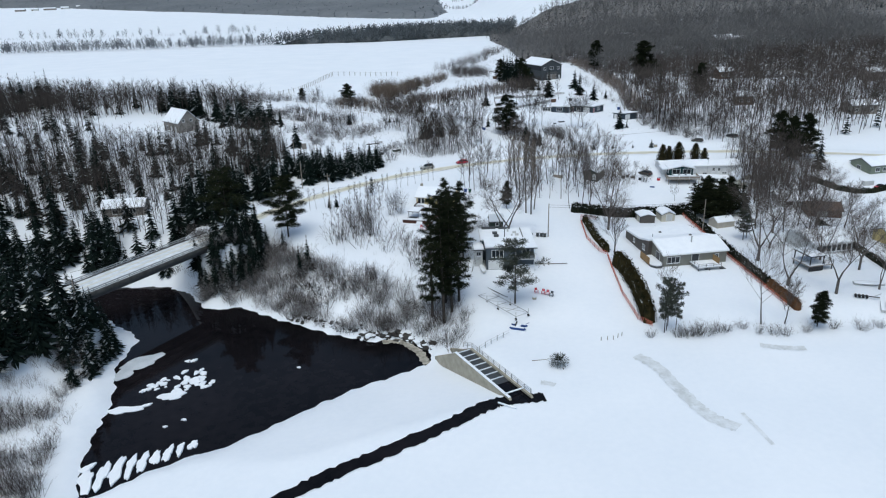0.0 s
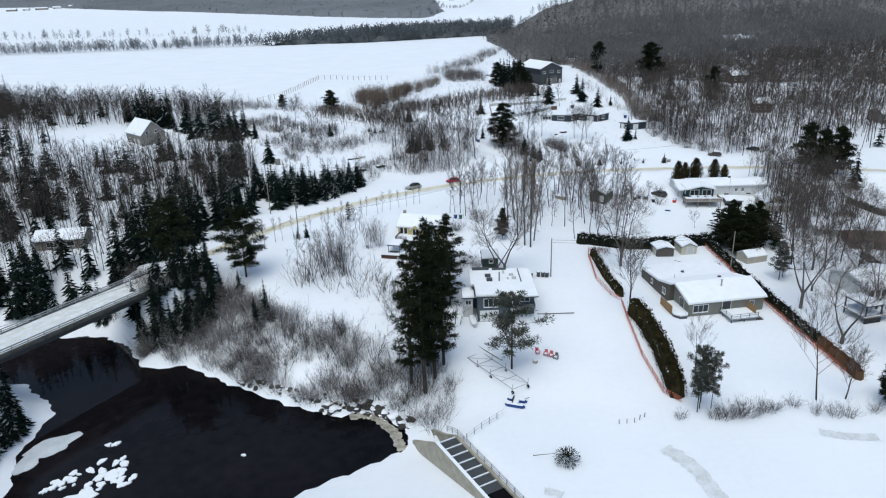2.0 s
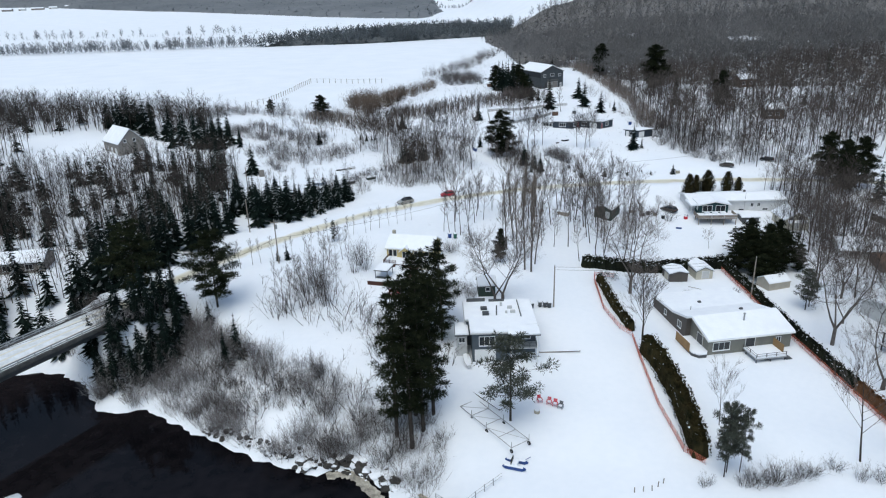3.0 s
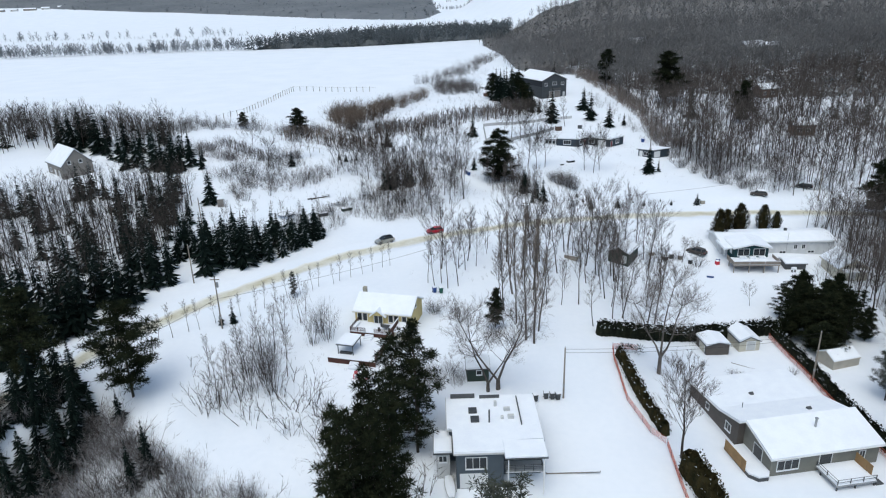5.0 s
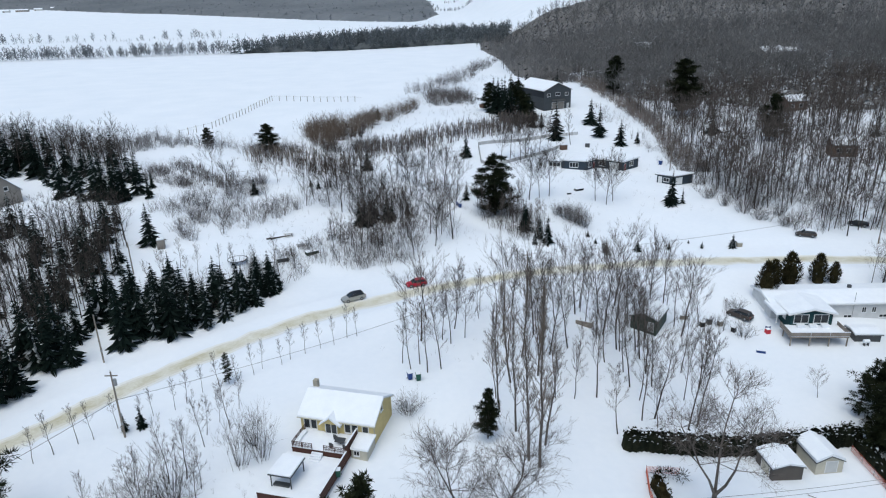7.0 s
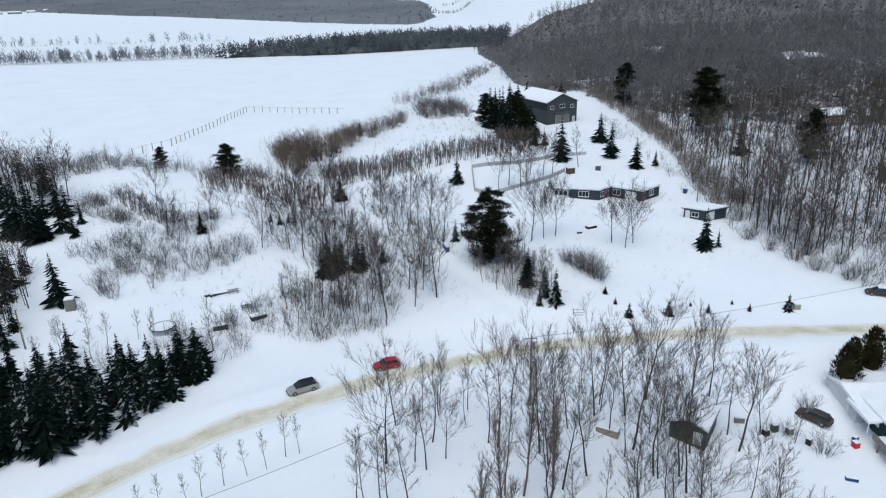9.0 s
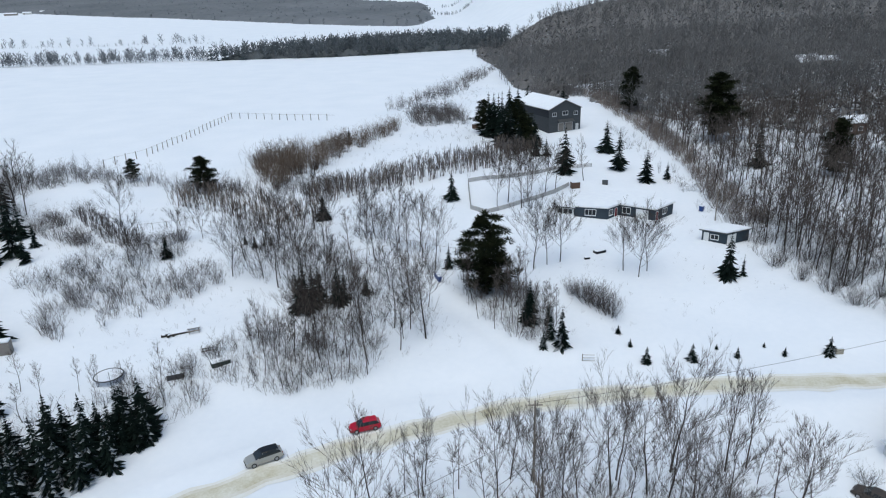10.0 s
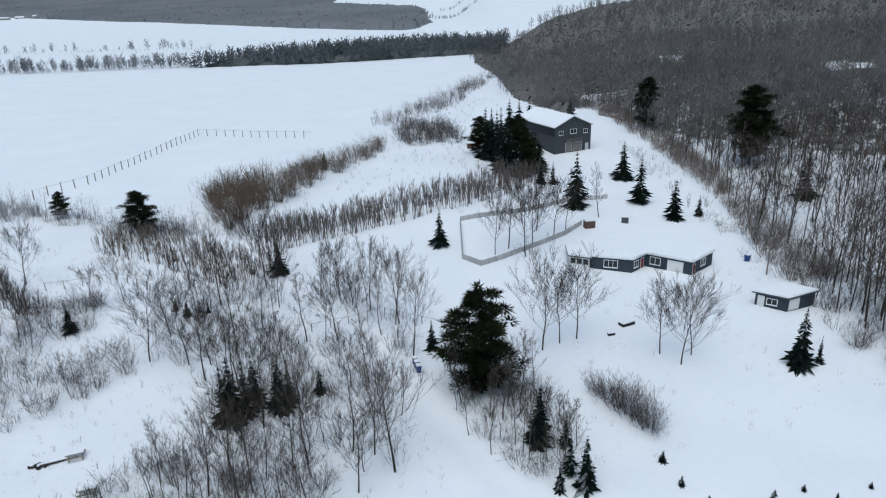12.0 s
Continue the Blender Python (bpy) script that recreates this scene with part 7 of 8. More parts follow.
# decks of the grey house
DECK = [(-11.4, 0.4), (-8.36, 0.4), (-8.36, -6.0), (-9.0, -6.9), (-10.5, -6.9), (-11.4, -5.8)]
part("deck", prism(bmesh.new(), DECK, "z", 0.5, 0.7), STEEL, front)
part("deck_snow", prism(bmesh.new(), [(x * 0.995, y * 0.99) for x, y in DECK], "z", 0.704, 0.92), ROOF_SNOW, front, "snow on the deck")
part("skirt", prism(bmesh.new(), [(x * 0.997, y * 0.99) for x, y in DECK], "z", -0.9, 0.496), STEEL, front)
for k in range(5):
    part("screen_panel", a_box(-11.48, -11.41, -5.0 + k * 1.05, -4.0 + k * 1.05, 0.5, 2.3), TAN_WOOD, front, "tan wooden screen panel")
part("deck", a_box(-1.4, 4.6, -10.4, -6.04, 0.6, 0.8), GALV, front)
part("deck_snow", box(bmesh.new(), -1.36, 4.56, -10.36, -6.06, 0.804, 1.0, 0.06), ROOF_SNOW, front, "snow on the deck")
for x, y in ((-1.2, -10.2), (1.6, -10.2), (4.4, -10.2), (-1.2, -7), (4.4, -7)):
    part("deck_post", a_box(x - 0.08, x + 0.08, y - 0.08, y + 0.08, -0.8, 0.596), STEEL, front)
railing("deck_rail", front, [(-1.3, -6.2, 0.8), (-1.3, -10.3, 0.8), (4.5, -10.3, 0.8)], STEEL, 0.95, 1.9, 2)
for k in range(3):
    part("screen_panel", a_box(4.46, 4.54, -9.4 + k * 1.05, -8.4 + k * 1.05, 0.8, 2.5), TAN_WOOD, front, "tan wooden screen panel")
for k in range(4):
    part("step", a_box(4.7 + k * 0.3, 5.0 + k * 0.3, -10.3, -9.2, -0.5, 0.6 - k * 0.18), STEEL, front)
# dark sheet added below the deck in place of its shade
part("door_mat", a_box(-1.0, 4.2, -9.6, -6.2, -0.4, -0.3), STEEL, front, "dark sheet standing for the shade under the deck")

# roof furniture of the slate-blue house


def on_blue(name, x0, x1, y0, y1, z0, z1, m, label="", bev=0.03):
    ox, oy = blue.location.x, blue.location.y
    return part(name, a_box(x0 - ox, x1 - ox, y0 - oy, y1 - oy, 5.9 + z0, 5.9 + z1, bev), m, blue, label)


on_blue("skylight", 13.1, 14.3, 158.6, 159.6, 0.2, 0.7, GREY_PLASTIC)
on_blue("skylight", 13.3, 14.5, 156.4, 157.5, 0.2, 0.7, GREY_PLASTIC)
on_blue("roof_box", 16.9, 17.3, 160.2, 160.7, 0.2, 1.0, PALE)
on_blue("roof_vent", 18.2, 19.1, 158.9, 159.4, 0.2, 0.75, PALE, "snow-topped vent hood")
on_blue("roof_vent", 18.6, 19.5, 157.0, 157.6, 0.2, 0.75, PALE, "snow-topped vent hood")
on_blue("roof_box", 17.6, 18.0, 157.0, 157.4, 0.2, 0.7, PALE)
on_blue("parapet", 14.9, 17.9, 162.4, 162.7, 0.2, 0.7, STEEL, "dark roof curb")
on_blue("parapet", 10.6, 14.2, 162.6, 162.9, 0.2, 0.9, STEEL, "dark roof curb")
on_blue("parapet", 20.3, 20.45, 155.5, 162.5, 0.2, 0.55, STEEL, "dark roof seam")
part("flue", rod(bmesh.new(), (15.9 - blue.location.x, 156.4 - blue.location.y, 5.9), (15.9 - blue.location.x, 156.4 - blue.location.y, 8.2), 0.12, n=8), STEEL, blue)
on_blue("balcony", 17.6, 22.7, 150.2, 152.55, -3.6, -3.4, PALE)
railing("balcony_rail", blue, [(17.6 - blue.location.x, 150.3 - blue.location.y, 2.5), (22.6 - blue.location.x, 150.3 - blue.location.y, 2.5), (22.6 - blue.location.x, 152.5 - blue.location.y, 2.5)], STEEL, 1.0, 1.2, 3)
for x in (17.8, 22.5):
    on_blue("balcony_post", x - 0.08, x + 0.08, 148.7, 148.85, -6.6, -0.124, WHITE, bev=0.0)
on_blue("canopy", 17.3, 23.0, 148.5, 152.2, -0.12, 0.02, STEEL, "dark porch roof edge", 0.0)
on_blue("canopy_snow", 17.32, 22.95, 148.55, 152.2, 0.024, 0.34, ROOF_SNOW, "snow-covered porch roof", 0.1)
side = flat_house("porch", "glazed side porch of the slate-blue house", [(8.3, 152.2), (10.15, 152.2), (10.15, 156.4), (8.3, 156.4)], 3.1, 4.3, PALE, category="porch", siding=0, fittings=[(0, "window", 0.4, 2.9, 1.0, 0.9, 2), (3, "window", 0.6, 2.9, 2.6, 0.9, 3)])
hut = thing("roof_shelter", 19.3, 165.2, None, 8, "small dark garden spa with snowy cover", "hot tub")
part("tub", box(bmesh.new(), -1.3, 1.3, -1.0, 1.0, 0, 2.6, 0.15), STEEL, hut)
part("cover", box(bmesh.new(), -1.15, 1.15, -0.85, 0.85, 2.604, 2.9, 0.1), ROOF_SNOW, hut)
for x, y in ((15.2, 165.4), (16.3, 165.8), (22.6, 166.8), (23.4, 166.6)):
    b = Bits()
    clump(b, random.Random(x), (0, 0, 0.7), 0.75, 120, 0.35, 0, 1.0)
    clump(b, random.Random(x + 1), (0, 0, 1.2), 0.5, 14, 0.3, 1, 0.6)
    ob = tagged(new("bush"), "small dark evergreen bush behind the house", "bush")
    ob.matrix_basis = pose(x, y, h(x, y))
    part("crown", b.data(), [DARK_CEDAR, ROOF_SNOW], ob)


def boat(x, y, rz, long, wide, material, label, name="rowing_boat", z=None):
    ob = thing(name, x, y, z, rz, label, "boat")
    rows = []
    for k in range(7):
        u = k / 6
        w = wide / 2 * max(0.05, math.sin(math.pi * (0.12 + 0.84 * u)) ** 0.6)
        rows.append([((u - 0.5) * long, -w, 0.5), ((u - 0.5) * long, -w * 0.6, 0.05), ((u - 0.5) * long, w * 0.6, 0.05), ((u - 0.5) * long, w, 0.5)])
    part("hull", loft(rows), material, ob)
    part("snow_cover", loft([[(p[0] * 0.96, r[0][1] * 0.85, 0.5), (p[0] * 0.96, r[3][1] * 0.85, 0.5), (p[0] * 0.96, 0, 0.68)] for r in rows for p in (r[0],)]), ROOF_SNOW, ob, "snow filling the boat")
    part("gunwale", a_box(-long * 0.3, long * 0.3, -wide / 2 - 0.02, -wide / 2 + 0.03, 0.42, 0.5), STEEL, ob)
    return ob


boat(10.0, 150.6, 95, 5.4, 1.5, PALE, "pale rowing boat full of snow beside the house")
boat(97.2, 138.5, -12, 6.5, 2.3, PALE, "snow-covered pontoon boat on the shore", "pontoon_boat")

# lift frame, raft, chairs and log on the lawn
lift = thing("dock_lift", 13.3, 133.2, 0.9, -57.5, "wheeled tubular dock frame standing on the snow", "dock frame")
for y in (-1.7, 1.7):
    for z in (0.9,):
        part("side_tube", rod(bmesh.new(), (-6.8, y, z), (6.6, y, z), 0.06, n=6), GALV, lift)
for x in (-6.8, -3.6, -0.2, 3.4, 6.6):
    part("cross_tube", rod(bmesh.new(), (x, -1.7, 0.9), (x, 1.7, 0.9), 0.05, n=6), GALV, lift)
for x in (-3.6, 0.4, 6.6):
    for y in (-1.7, 1.7):
        part("leg", rod(bmesh.new(), (x, y, 0.25), (x, y, 1.9), 0.05, n=6), GALV, lift)
        wh = part("wheel", rod(bmesh.new(), (x, y - 0.09, 0.3), (x, y + 0.09, 0.3), 0.32, n=14), RUBBER, lift, "black wheel")
        part("hub", rod(bmesh.new(), (x, y - 0.1, 0.3), (x, y + 0.1, 0.3), 0.12, n=10), GALV, wh)
for x0, x1 in ((-6.8, -3.6), (-3.6, 0.4), (0.4, 6.6)):
    part("brace", rod(bmesh.new(), (x0, -1.7, 0.88), (x1, 1.7, 0.88), 0.03, n=5), GALV, lift)
raft = thing("pedal_boat", 15.7, 124.6, None, -20, "small blue and white pedal boat under snow", "boat")
for y in (-0.8, 0.8):
    part("float", loft([[(-1.7, y - 0.1, 0.2), (-1.7, y + 0.1, 0.2), (-1.7, y + 0.1, 0.3), (-1.7, y - 0.1, 0.3)], [(-1.2, y - 0.28, 0), (-1.2, y + 0.28, 0), (-1.2, y + 0.28, 0.45), (-1.2, y - 0.28, 0.45)], [(1.3, y - 0.28, 0), (1.3, y + 0.28, 0), (1.3, y + 0.28, 0.45), (1.3, y - 0.28, 0.45)], [(1.8, y - 0.1, 0.2), (1.8, y + 0.1, 0.2), (1.8, y + 0.1, 0.3), (1.8, y - 0.1, 0.3)]]), BLUE_PLASTIC, raft)
    part("snow_cover", box(bmesh.new(), -1.4, 1.4, y - 0.25, y + 0.25, 0.454, 0.6, 0.06), ROOF_SNOW, raft)
part("seat", box(bmesh.new(), -0.4, 0.5, -0.7, 0.7, 0.35, 0.8, 0.1), ROOF_SNOW, raft)
part("seat_back", box(bmesh.new(), -0.55, -0.35, -0.7, 0.7, 0.4, 1.2, 0.06), BLACK_PAINT, raft)
part("paddle", rod(bmesh.new(), (0.6, 0.2, 0.5), (1.9, 1.9, 0.5), 0.05, n=6), BLUE_PLASTIC, raft)


def garden_chair(x, y, rz, m, label):
    """A slatted garden chair with a high back."""
    ob = thing("garden_chair", x, y, None, rz, label, "chair", "garden chairs")
    for k in range(4):
        part("back_slat", prism(bmesh.new(), [(0.2, 0.3), (0.24, 0.3), (0.44, 1.1), (0.4, 1.1)], "x", -0.3 + k * 0.155, -0.165 + k * 0.155), m, ob)
    part("seat", prism(bmesh.new(), [(-0.35, 0.36), (0.25, 0.28), (0.25, 0.32), (-0.35, 0.4)], "x", -0.3, 0.3), m, ob)
    part("snow_cover", box(bmesh.new(), -0.28, 0.28, -0.33, 0.2, 0.38, 0.58, 0.06), ROOF_SNOW, ob)
    for sd in (-1, 1):
        part("arm", a_box(sd * 0.38 - 0.06, sd * 0.38 + 0.06, -0.4, 0.3, 0.56, 0.6), m, ob)
        part("leg", a_box(sd * 0.36 - 0.03, sd * 0.36 + 0.03, -0.36, -0.28, 0, 0.56), m, ob)
        part("leg", a_box(sd * 0.36 - 0.03, sd * 0.36 + 0.03, 0.22, 0.3, 0, 0.56), m, ob)


for x, y, r in ((21.4, 138.6, 10), (22.9, 138.0, -15), (23.8, 137.5, -20)):
    garden_chair(x, y, r, RED_PLASTIC, "red slatted garden chair with snow on its seat")
garden_chair(24.6, 136.9, -30, GREY_PLASTIC, "grey slatted garden chair with snow on its seat")
garden_chair(-5.2, 176.0, 0, RED_PLASTIC, "red garden chair in the snow")
garden_chair(-3.6, 175.4, -10, RED_PLASTIC, "red garden chair in the snow")
pit = thing("fire_pit", 20.6, 136.0, None, 0, "round grey fire pit capped with snow", "fire pit")
part("ring", rod(bmesh.new(), (0, 0, -0.1), (0, 0, 0.45), 0.5, 0.45, 14), CONCRETE, pit)
part("snow_cover", rod(bmesh.new(), (0, 0, 0.454), (0, 0, 0.6), 0.42, 0.3, 14), ROOF_SNOW, pit)


def log(x, y, rz, long, r, label, m=None):
    ob = thing("log", x, y, None, rz, label, "log")
    part("stem", rod(bmesh.new(), (-long / 2, 0, r), (long / 2, 0.1, r), r, r * 0.75, 9), m or WOOD, ob)
    part("snow_cover", box(bmesh.new(), -long / 2 + 0.1, long / 2 - 0.1, -r * 0.5, r * 0.6, r * 1.7, r * 2.3, r * 0.2), ROOF_SNOW, ob)


log(27.2, 152.4, -1, 7.6, 0.16, "long grey timber lying on the snow")
log(18.2, 111.2, 5, 3.0, 0.09, "thin branch lying on the lake ice")
log(63.5, 181, -40, 4.0, 0.07, "thin pole lying in the snow")
log(12.2, 139.5, -55, 8.0, 0.14, "leaning dark trunk beside the pine", BARK)
b = Bits()
clump(b, random.Random(8), (0, 0, 1.2), 1.9, 900, 0.42, 0, 0.7)
clump(b, random.Random(9), (0, 0, 1.5), 1.6, 160, 0.35, 1, 0.6)
ob = tagged(new("fallen_pine"), "small pine tree set in the lake ice, dusted with snow", "tree")
ob.matrix_basis = pose(21.4, 109.2, -0.2)
part("crown", b.data(), [PINE, ROOF_SNOW], ob)

# teal house deck and yard
deck = thing("deck", 83.2, 219.6, 4.0, -4, "grey wooden deck with railing on posts before the teal house", "deck")
part("floor", a_box(-5.8, 4.6, -1.8, 2.9, 1.75, 1.95), WOOD, deck)
part("snow_cover", box(bmesh.new(), -5.75, 4.55, -1.75, 2.9, 1.954, 2.12, 0.04), ROOF_SNOW, deck)
for x in (-5.6, -2.2, 1.2, 4.4):
    for y in (-1.6, 1.6):
        part("post", a_box(x - 0.09, x + 0.09, y - 0.09, y + 0.09, -0.6, 1.746), WOOD, deck)
for x0, x1 in ((-5.8, -2.3), (-2.2, 1.1), (1.2, 4.6)):
    part("rail_panel", a_box(x0, x1, -1.84, -1.78, 2.1, 2.85), WOOD, deck)
    part("rail_cap", a_box(x0, x1, -1.9, -1.72, 2.854, 2.95), ROOF_SNOW, deck)
part("rail_panel", a_box(-5.84, -5.78, -1.8, 2.9, 2.1, 2.85), WOOD, deck)
part("rail_panel", a_box(4.58, 4.64, -1.8, 2.9, 2.1, 2.85), WOOD, deck)
for k in range(3):
    part("bench", box(bmesh.new(), -3.2 + k * 2.2, -1.8 + k * 2.2, 1.4, 2.2, 2.124, 2.7, 0.06), ROOF_SNOW, deck)
part("chimney", box(bmesh.new(), 3.6, 4.2, 0.6, 1.2, 3.4, 4.7, 0.04), STEEL, teal_back)
part("mast", rod(bmesh.new(), (2.2, -4.4, 0), (2.2, -4.4, 5.4), 0.05, n=6), GALV, teal_back)
carport = gable_house("carport", "low shelter with a snowy roof beside the deck", 92.2, 220.6, -4, 4.6, 3.4, 1.1, 0.3, STEEL, "x", 4.3, over=0.3, category="carport", siding=0)
ball = thing("barrel_grill", 91.0, 217.6, None, 0, "covered barbecue under snow", "barbecue")
part("drum", rod(bmesh.new(), (-0.5, 0, 0.9), (0.5, 0, 0.9), 0.35, n=12), ROOF_SNOW, ball)
for x in (-0.35, 0.35):
    part("leg", a_box(x - 0.05, x + 0.05, -0.25, 0.25, 0, 0.65), STEEL, ball)


def crate(x, y, rz, sx, sy, sz, m, label, name="crate", cat="box", snow=0.12):
    ob = thing(name, x, y, None, rz, label, cat)
    part("body", box(bmesh.new(), -sx / 2, sx / 2, -sy / 2, sy / 2, -0.1, sz, 0.03), m, ob)
    part("frame", box(box(bmesh.new(), -sx / 2 - 0.02, sx / 2 + 0.02, -sy / 2 - 0.02, sy / 2 + 0.02, sz * 0.1, sz * 0.2), -sx / 2 - 0.02, sx / 2 + 0.02, -sy / 2 - 0.02, sy / 2 + 0.02, sz * 0.75, sz * 0.85), m, ob)
    part("snow_cover", box(bmesh.new(), -sx / 2, sx / 2, -sy / 2, sy / 2, sz + 0.004, sz + snow, snow * 0.35), ROOF_SNOW, ob)


crate(64.2, 225.9, 20, 0.8, 0.8, 0.9, RUBBER, "dark tub in the yard beside bushes", "tub", "tub")
crate(65.8, 226.6, 5, 0.9, 0.7, 1.1, GREY_PLASTIC, "grey plastic bin in the yard")
crate(67.7, 226.0, 15, 0.8, 0.8, 0.9, WOOD, "old wooden crate in the yard")
crate(69.4, 223.8, 40, 0.8, 0.7, 0.9, BLACK_PAINT, "dark crate under a bush")
crate(75.5, 222.9, 10, 0.8, 0.8, 0.8, RED_PLASTIC, "red plastic box beside the deck")
crate(76.0, 223.9, 30, 0.8, 0.6, 0.8, BLUE_PLASTIC, "blue plastic box beside the deck")
crate(71.6, 217.0, -20, 1.5, 0.5, 0.4, BLUE_PLASTIC, "blue sled lying in the snow", "sled", "sled")
crate(61.7, 228.9, -10, 1.4, 0.5, 0.8, WOOD, "weathered wooden bench by the trees", "bench", "bench")
crate(41.5, 226.3, -30, 3.2, 1.4, 1.0, WOOD, "grey board stack under snow", "board_stack", "boards")
crate(64.5, 150.2, 10, 0.8, 0.8, 0.8, GREY_PLASTIC, "dark tub in the snowy garden", "tub", "tub")
crate(36.7, 428.1, 10, 2.2, 1.8, 1.7, BROWN, "small brown hut at the field's edge", "hut", "hut", 0.25)
crate(59.9, 347.5, 8, 2.4, 1.6, 1.7, BROWN, "brown woodshed half buried in snow", "woodshed", "shed", 0.3)
crate(69.1, 350.1, -15, 1.6, 1.2, 1.4, STEEL, "dark machine covered with snow", "machine", "machine", 0.2)
crate(-53.3, 264.6, 15, 1.7, 1.6, 2.2, CABIN_GREY, "narrow grey outhouse with a snowy roof", "outhouse", "outhouse", 0.3)
crate(-16.3, 260.6, 30, 3.0, 1.5, 0.7, GREEN_SIDING, "dark low shelter under snow", "shelter", "shelter", 0.1)
crate(-22.7, 257.6, 20, 2.6, 1.3, 0.8, STEEL, "dark low shelter among saplings", "shelter", "shelter", 0.1)
crate(55.6, 300.1, 25, 2.6, 1.3, 0.5, BLACK_PAINT, "dark boat hull under snow", "hull", "boat", 0.25)
crate(52.1, 296.7, 10, 1.2, 0.5, 0.4, BLACK_PAINT, "dark board in the snow", "board", "board", 0.1)
crate(85.5, 259.4, 0, 1.2, 0.9, 0.9, CONCRETE, "snow-capped boulder beside the road", "boulder", "boulder", 0.3)


def table(x, y, rz, label):
    ob = thing("picnic_table", x, y, None, rz, label, "table", "picnic tables")
    part("top", a_box(-1.1, 1.1, -0.38, 0.38, 0.7, 0.76), WOOD, ob)
    part("snow_cover", box(bmesh.new(), -1.06, 1.06, -0.34, 0.34, 0.764, 0.92, 0.05), ROOF_SNOW, ob)
    for sd in (-1, 1):
        part("bench", a_box(-1.1, 1.1, sd * 0.75 - 0.14, sd * 0.75 + 0.14, 0.42, 0.47), WOOD, ob)
        part("leg", rod(bmesh.new(), (sd * 0.8, -0.7, -0.1), (sd * 0.8, 0.3, 0.72), 0.06, n=4), WOOD, ob)
        part("leg", rod(bmesh.new(), (sd * 0.8, 0.7, -0.1), (sd * 0.8, -0.3, 0.72), 0.06, n=4), WOOD, ob)


table(-19.4, 264.2, 18, "dark picnic table capped with snow")
table(-23.6, 270.2, 20, "dark picnic table capped with snow")
log(-25.6, 269.4, 22, 4.6, 0.2, "snow-topped log beside the picnic table", BARK)
for k in range(4):
    log(-28.4 + 0.5 * k, 268.6 + 0.4 * (k % 2), 40 * k, 0.8, 0.25, "snow-capped log round in the clearing", BARK)
tramp = thing("trampoline", -33.1, 257.3, None, 0, "round trampoline filled with snow", "trampoline")
bm = bmesh.new()
for k in range(24):
    a, c = 2 * math.pi * k / 24, 2 * math.pi * (k + 1) / 24
    rod(bm, (2.2 * math.cos(a), 2.2 * math.sin(a), 0.8), (2.2 * math.cos(c), 2.2 * math.sin(c), 0.8), 0.1, n=5)
part("ring", bm, STEEL, tramp)
part("snow_cover", rod(bmesh.new(), (0, 0, 0.76), (0, 0, 0.84), 2.1, 2.05, 24), ROOF_SNOW, tramp)
for k in range(6):
    a = math.pi / 3 * k
    part("leg", rod(bmesh.new(), (2.2 * math.cos(a), 2.2 * math.sin(a), -0.2), (2.2 * math.cos(a), 2.2 * math.sin(a), 2.4 if k % 2 else 0.8), 0.04, n=5), STEEL, tramp)


def wood_fence(pts, gap, high, label, rails=2, m=None, tilt=0.0, stout=0.075, slats=0.0):
    """A fence of posts and rails or wire, each post and rail a part."""
    r = random.Random(len(pts))
    ob = thing("fence", pts[0][0], pts[0][1], 0, 0, label, "fence")
    ob.matrix_basis = Matrix.Identity(4)
    m = m or WOOD
    for p, q in zip(pts, pts[1:]):
        n = max(1, round(math.hypot(q[0] - p[0], q[1] - p[1]) / gap))
        for k in range(n):
            a, b = [(p[0] + (q[0] - p[0]) * (k + j) / n, p[1] + (q[1] - p[1]) * (k + j) / n) for j in (0, 1)]
            za, zb = h(*a), h(*b)
            part("post", rod(bmesh.new(), (a[0], a[1], za - 0.3), (a[0] + r.uniform(-tilt, tilt), a[1], za + high * r.uniform(0.92, 1.08)), stout, n=5), m, ob)
            if slats:
                bm = bmesh.new()
                count = int(math.hypot(b[0] - a[0], b[1] - a[1]) / slats)
                for j in range(count):
                    u = (j + 0.5) / count
                    x, y, zz = a[0] + (b[0] - a[0]) * u, a[1] + (b[1] - a[1]) * u, za + (zb - za) * u
                    box(bm, x - slats * 0.36, x + slats * 0.36, y - 0.03, y + 0.03, zz + 0.05, zz + high * r.uniform(0.9, 1.0))
                part("slats", bm, m, ob)
            for j in range(rails):
                zz = high * (0.92 - 0.45 * j)
                part("rail", rod(bmesh.new(), (a[0], a[1], za + zz), (b[0], b[1], zb + zz), 0.03 if rails < 3 else 0.05, n=4), m, ob)
    return ob


wood_fence([(-88, 380), (-79, 393), (-70, 467), (-58, 463), (-22, 453)], 3.8, 2.7, "weathered post and wire fence across the snowy field", 1, tilt=0.15, stout=0.15)
wood_fence([(29.4, 347), (29.0, 328), (32.5, 324.5), (43, 333), (53, 342), (58.5, 349.5)], 2.4, 1.25, "grey slatted garden fence in snow", 2, PALE_WOOD, slats=0.34)
wood_fence([(29.5, 348.8), (46.3, 358.7), (57.9, 366.7), (69.2, 367.3)], 2.4, 1.25, "grey slatted fence behind the garden", 2, PALE_WOOD, slats=0.34)
wood_fence([(-52, 318), (-40, 322), (-30, 316)], 3.0, 1.8, "old leaning post fence on the ridge", 1, tilt=0.3)
wood_fence([(2, 300), (14, 305), (24, 300), (26, 292)], 3.2, 1.6, "thin post fence beside the track", 1, tilt=0.15)
wood_fence([(43.0, 258.8), (45.0, 258.8)], 2.0, 1.2, "short wooden gate barrier beside the road", 3, WOOD)
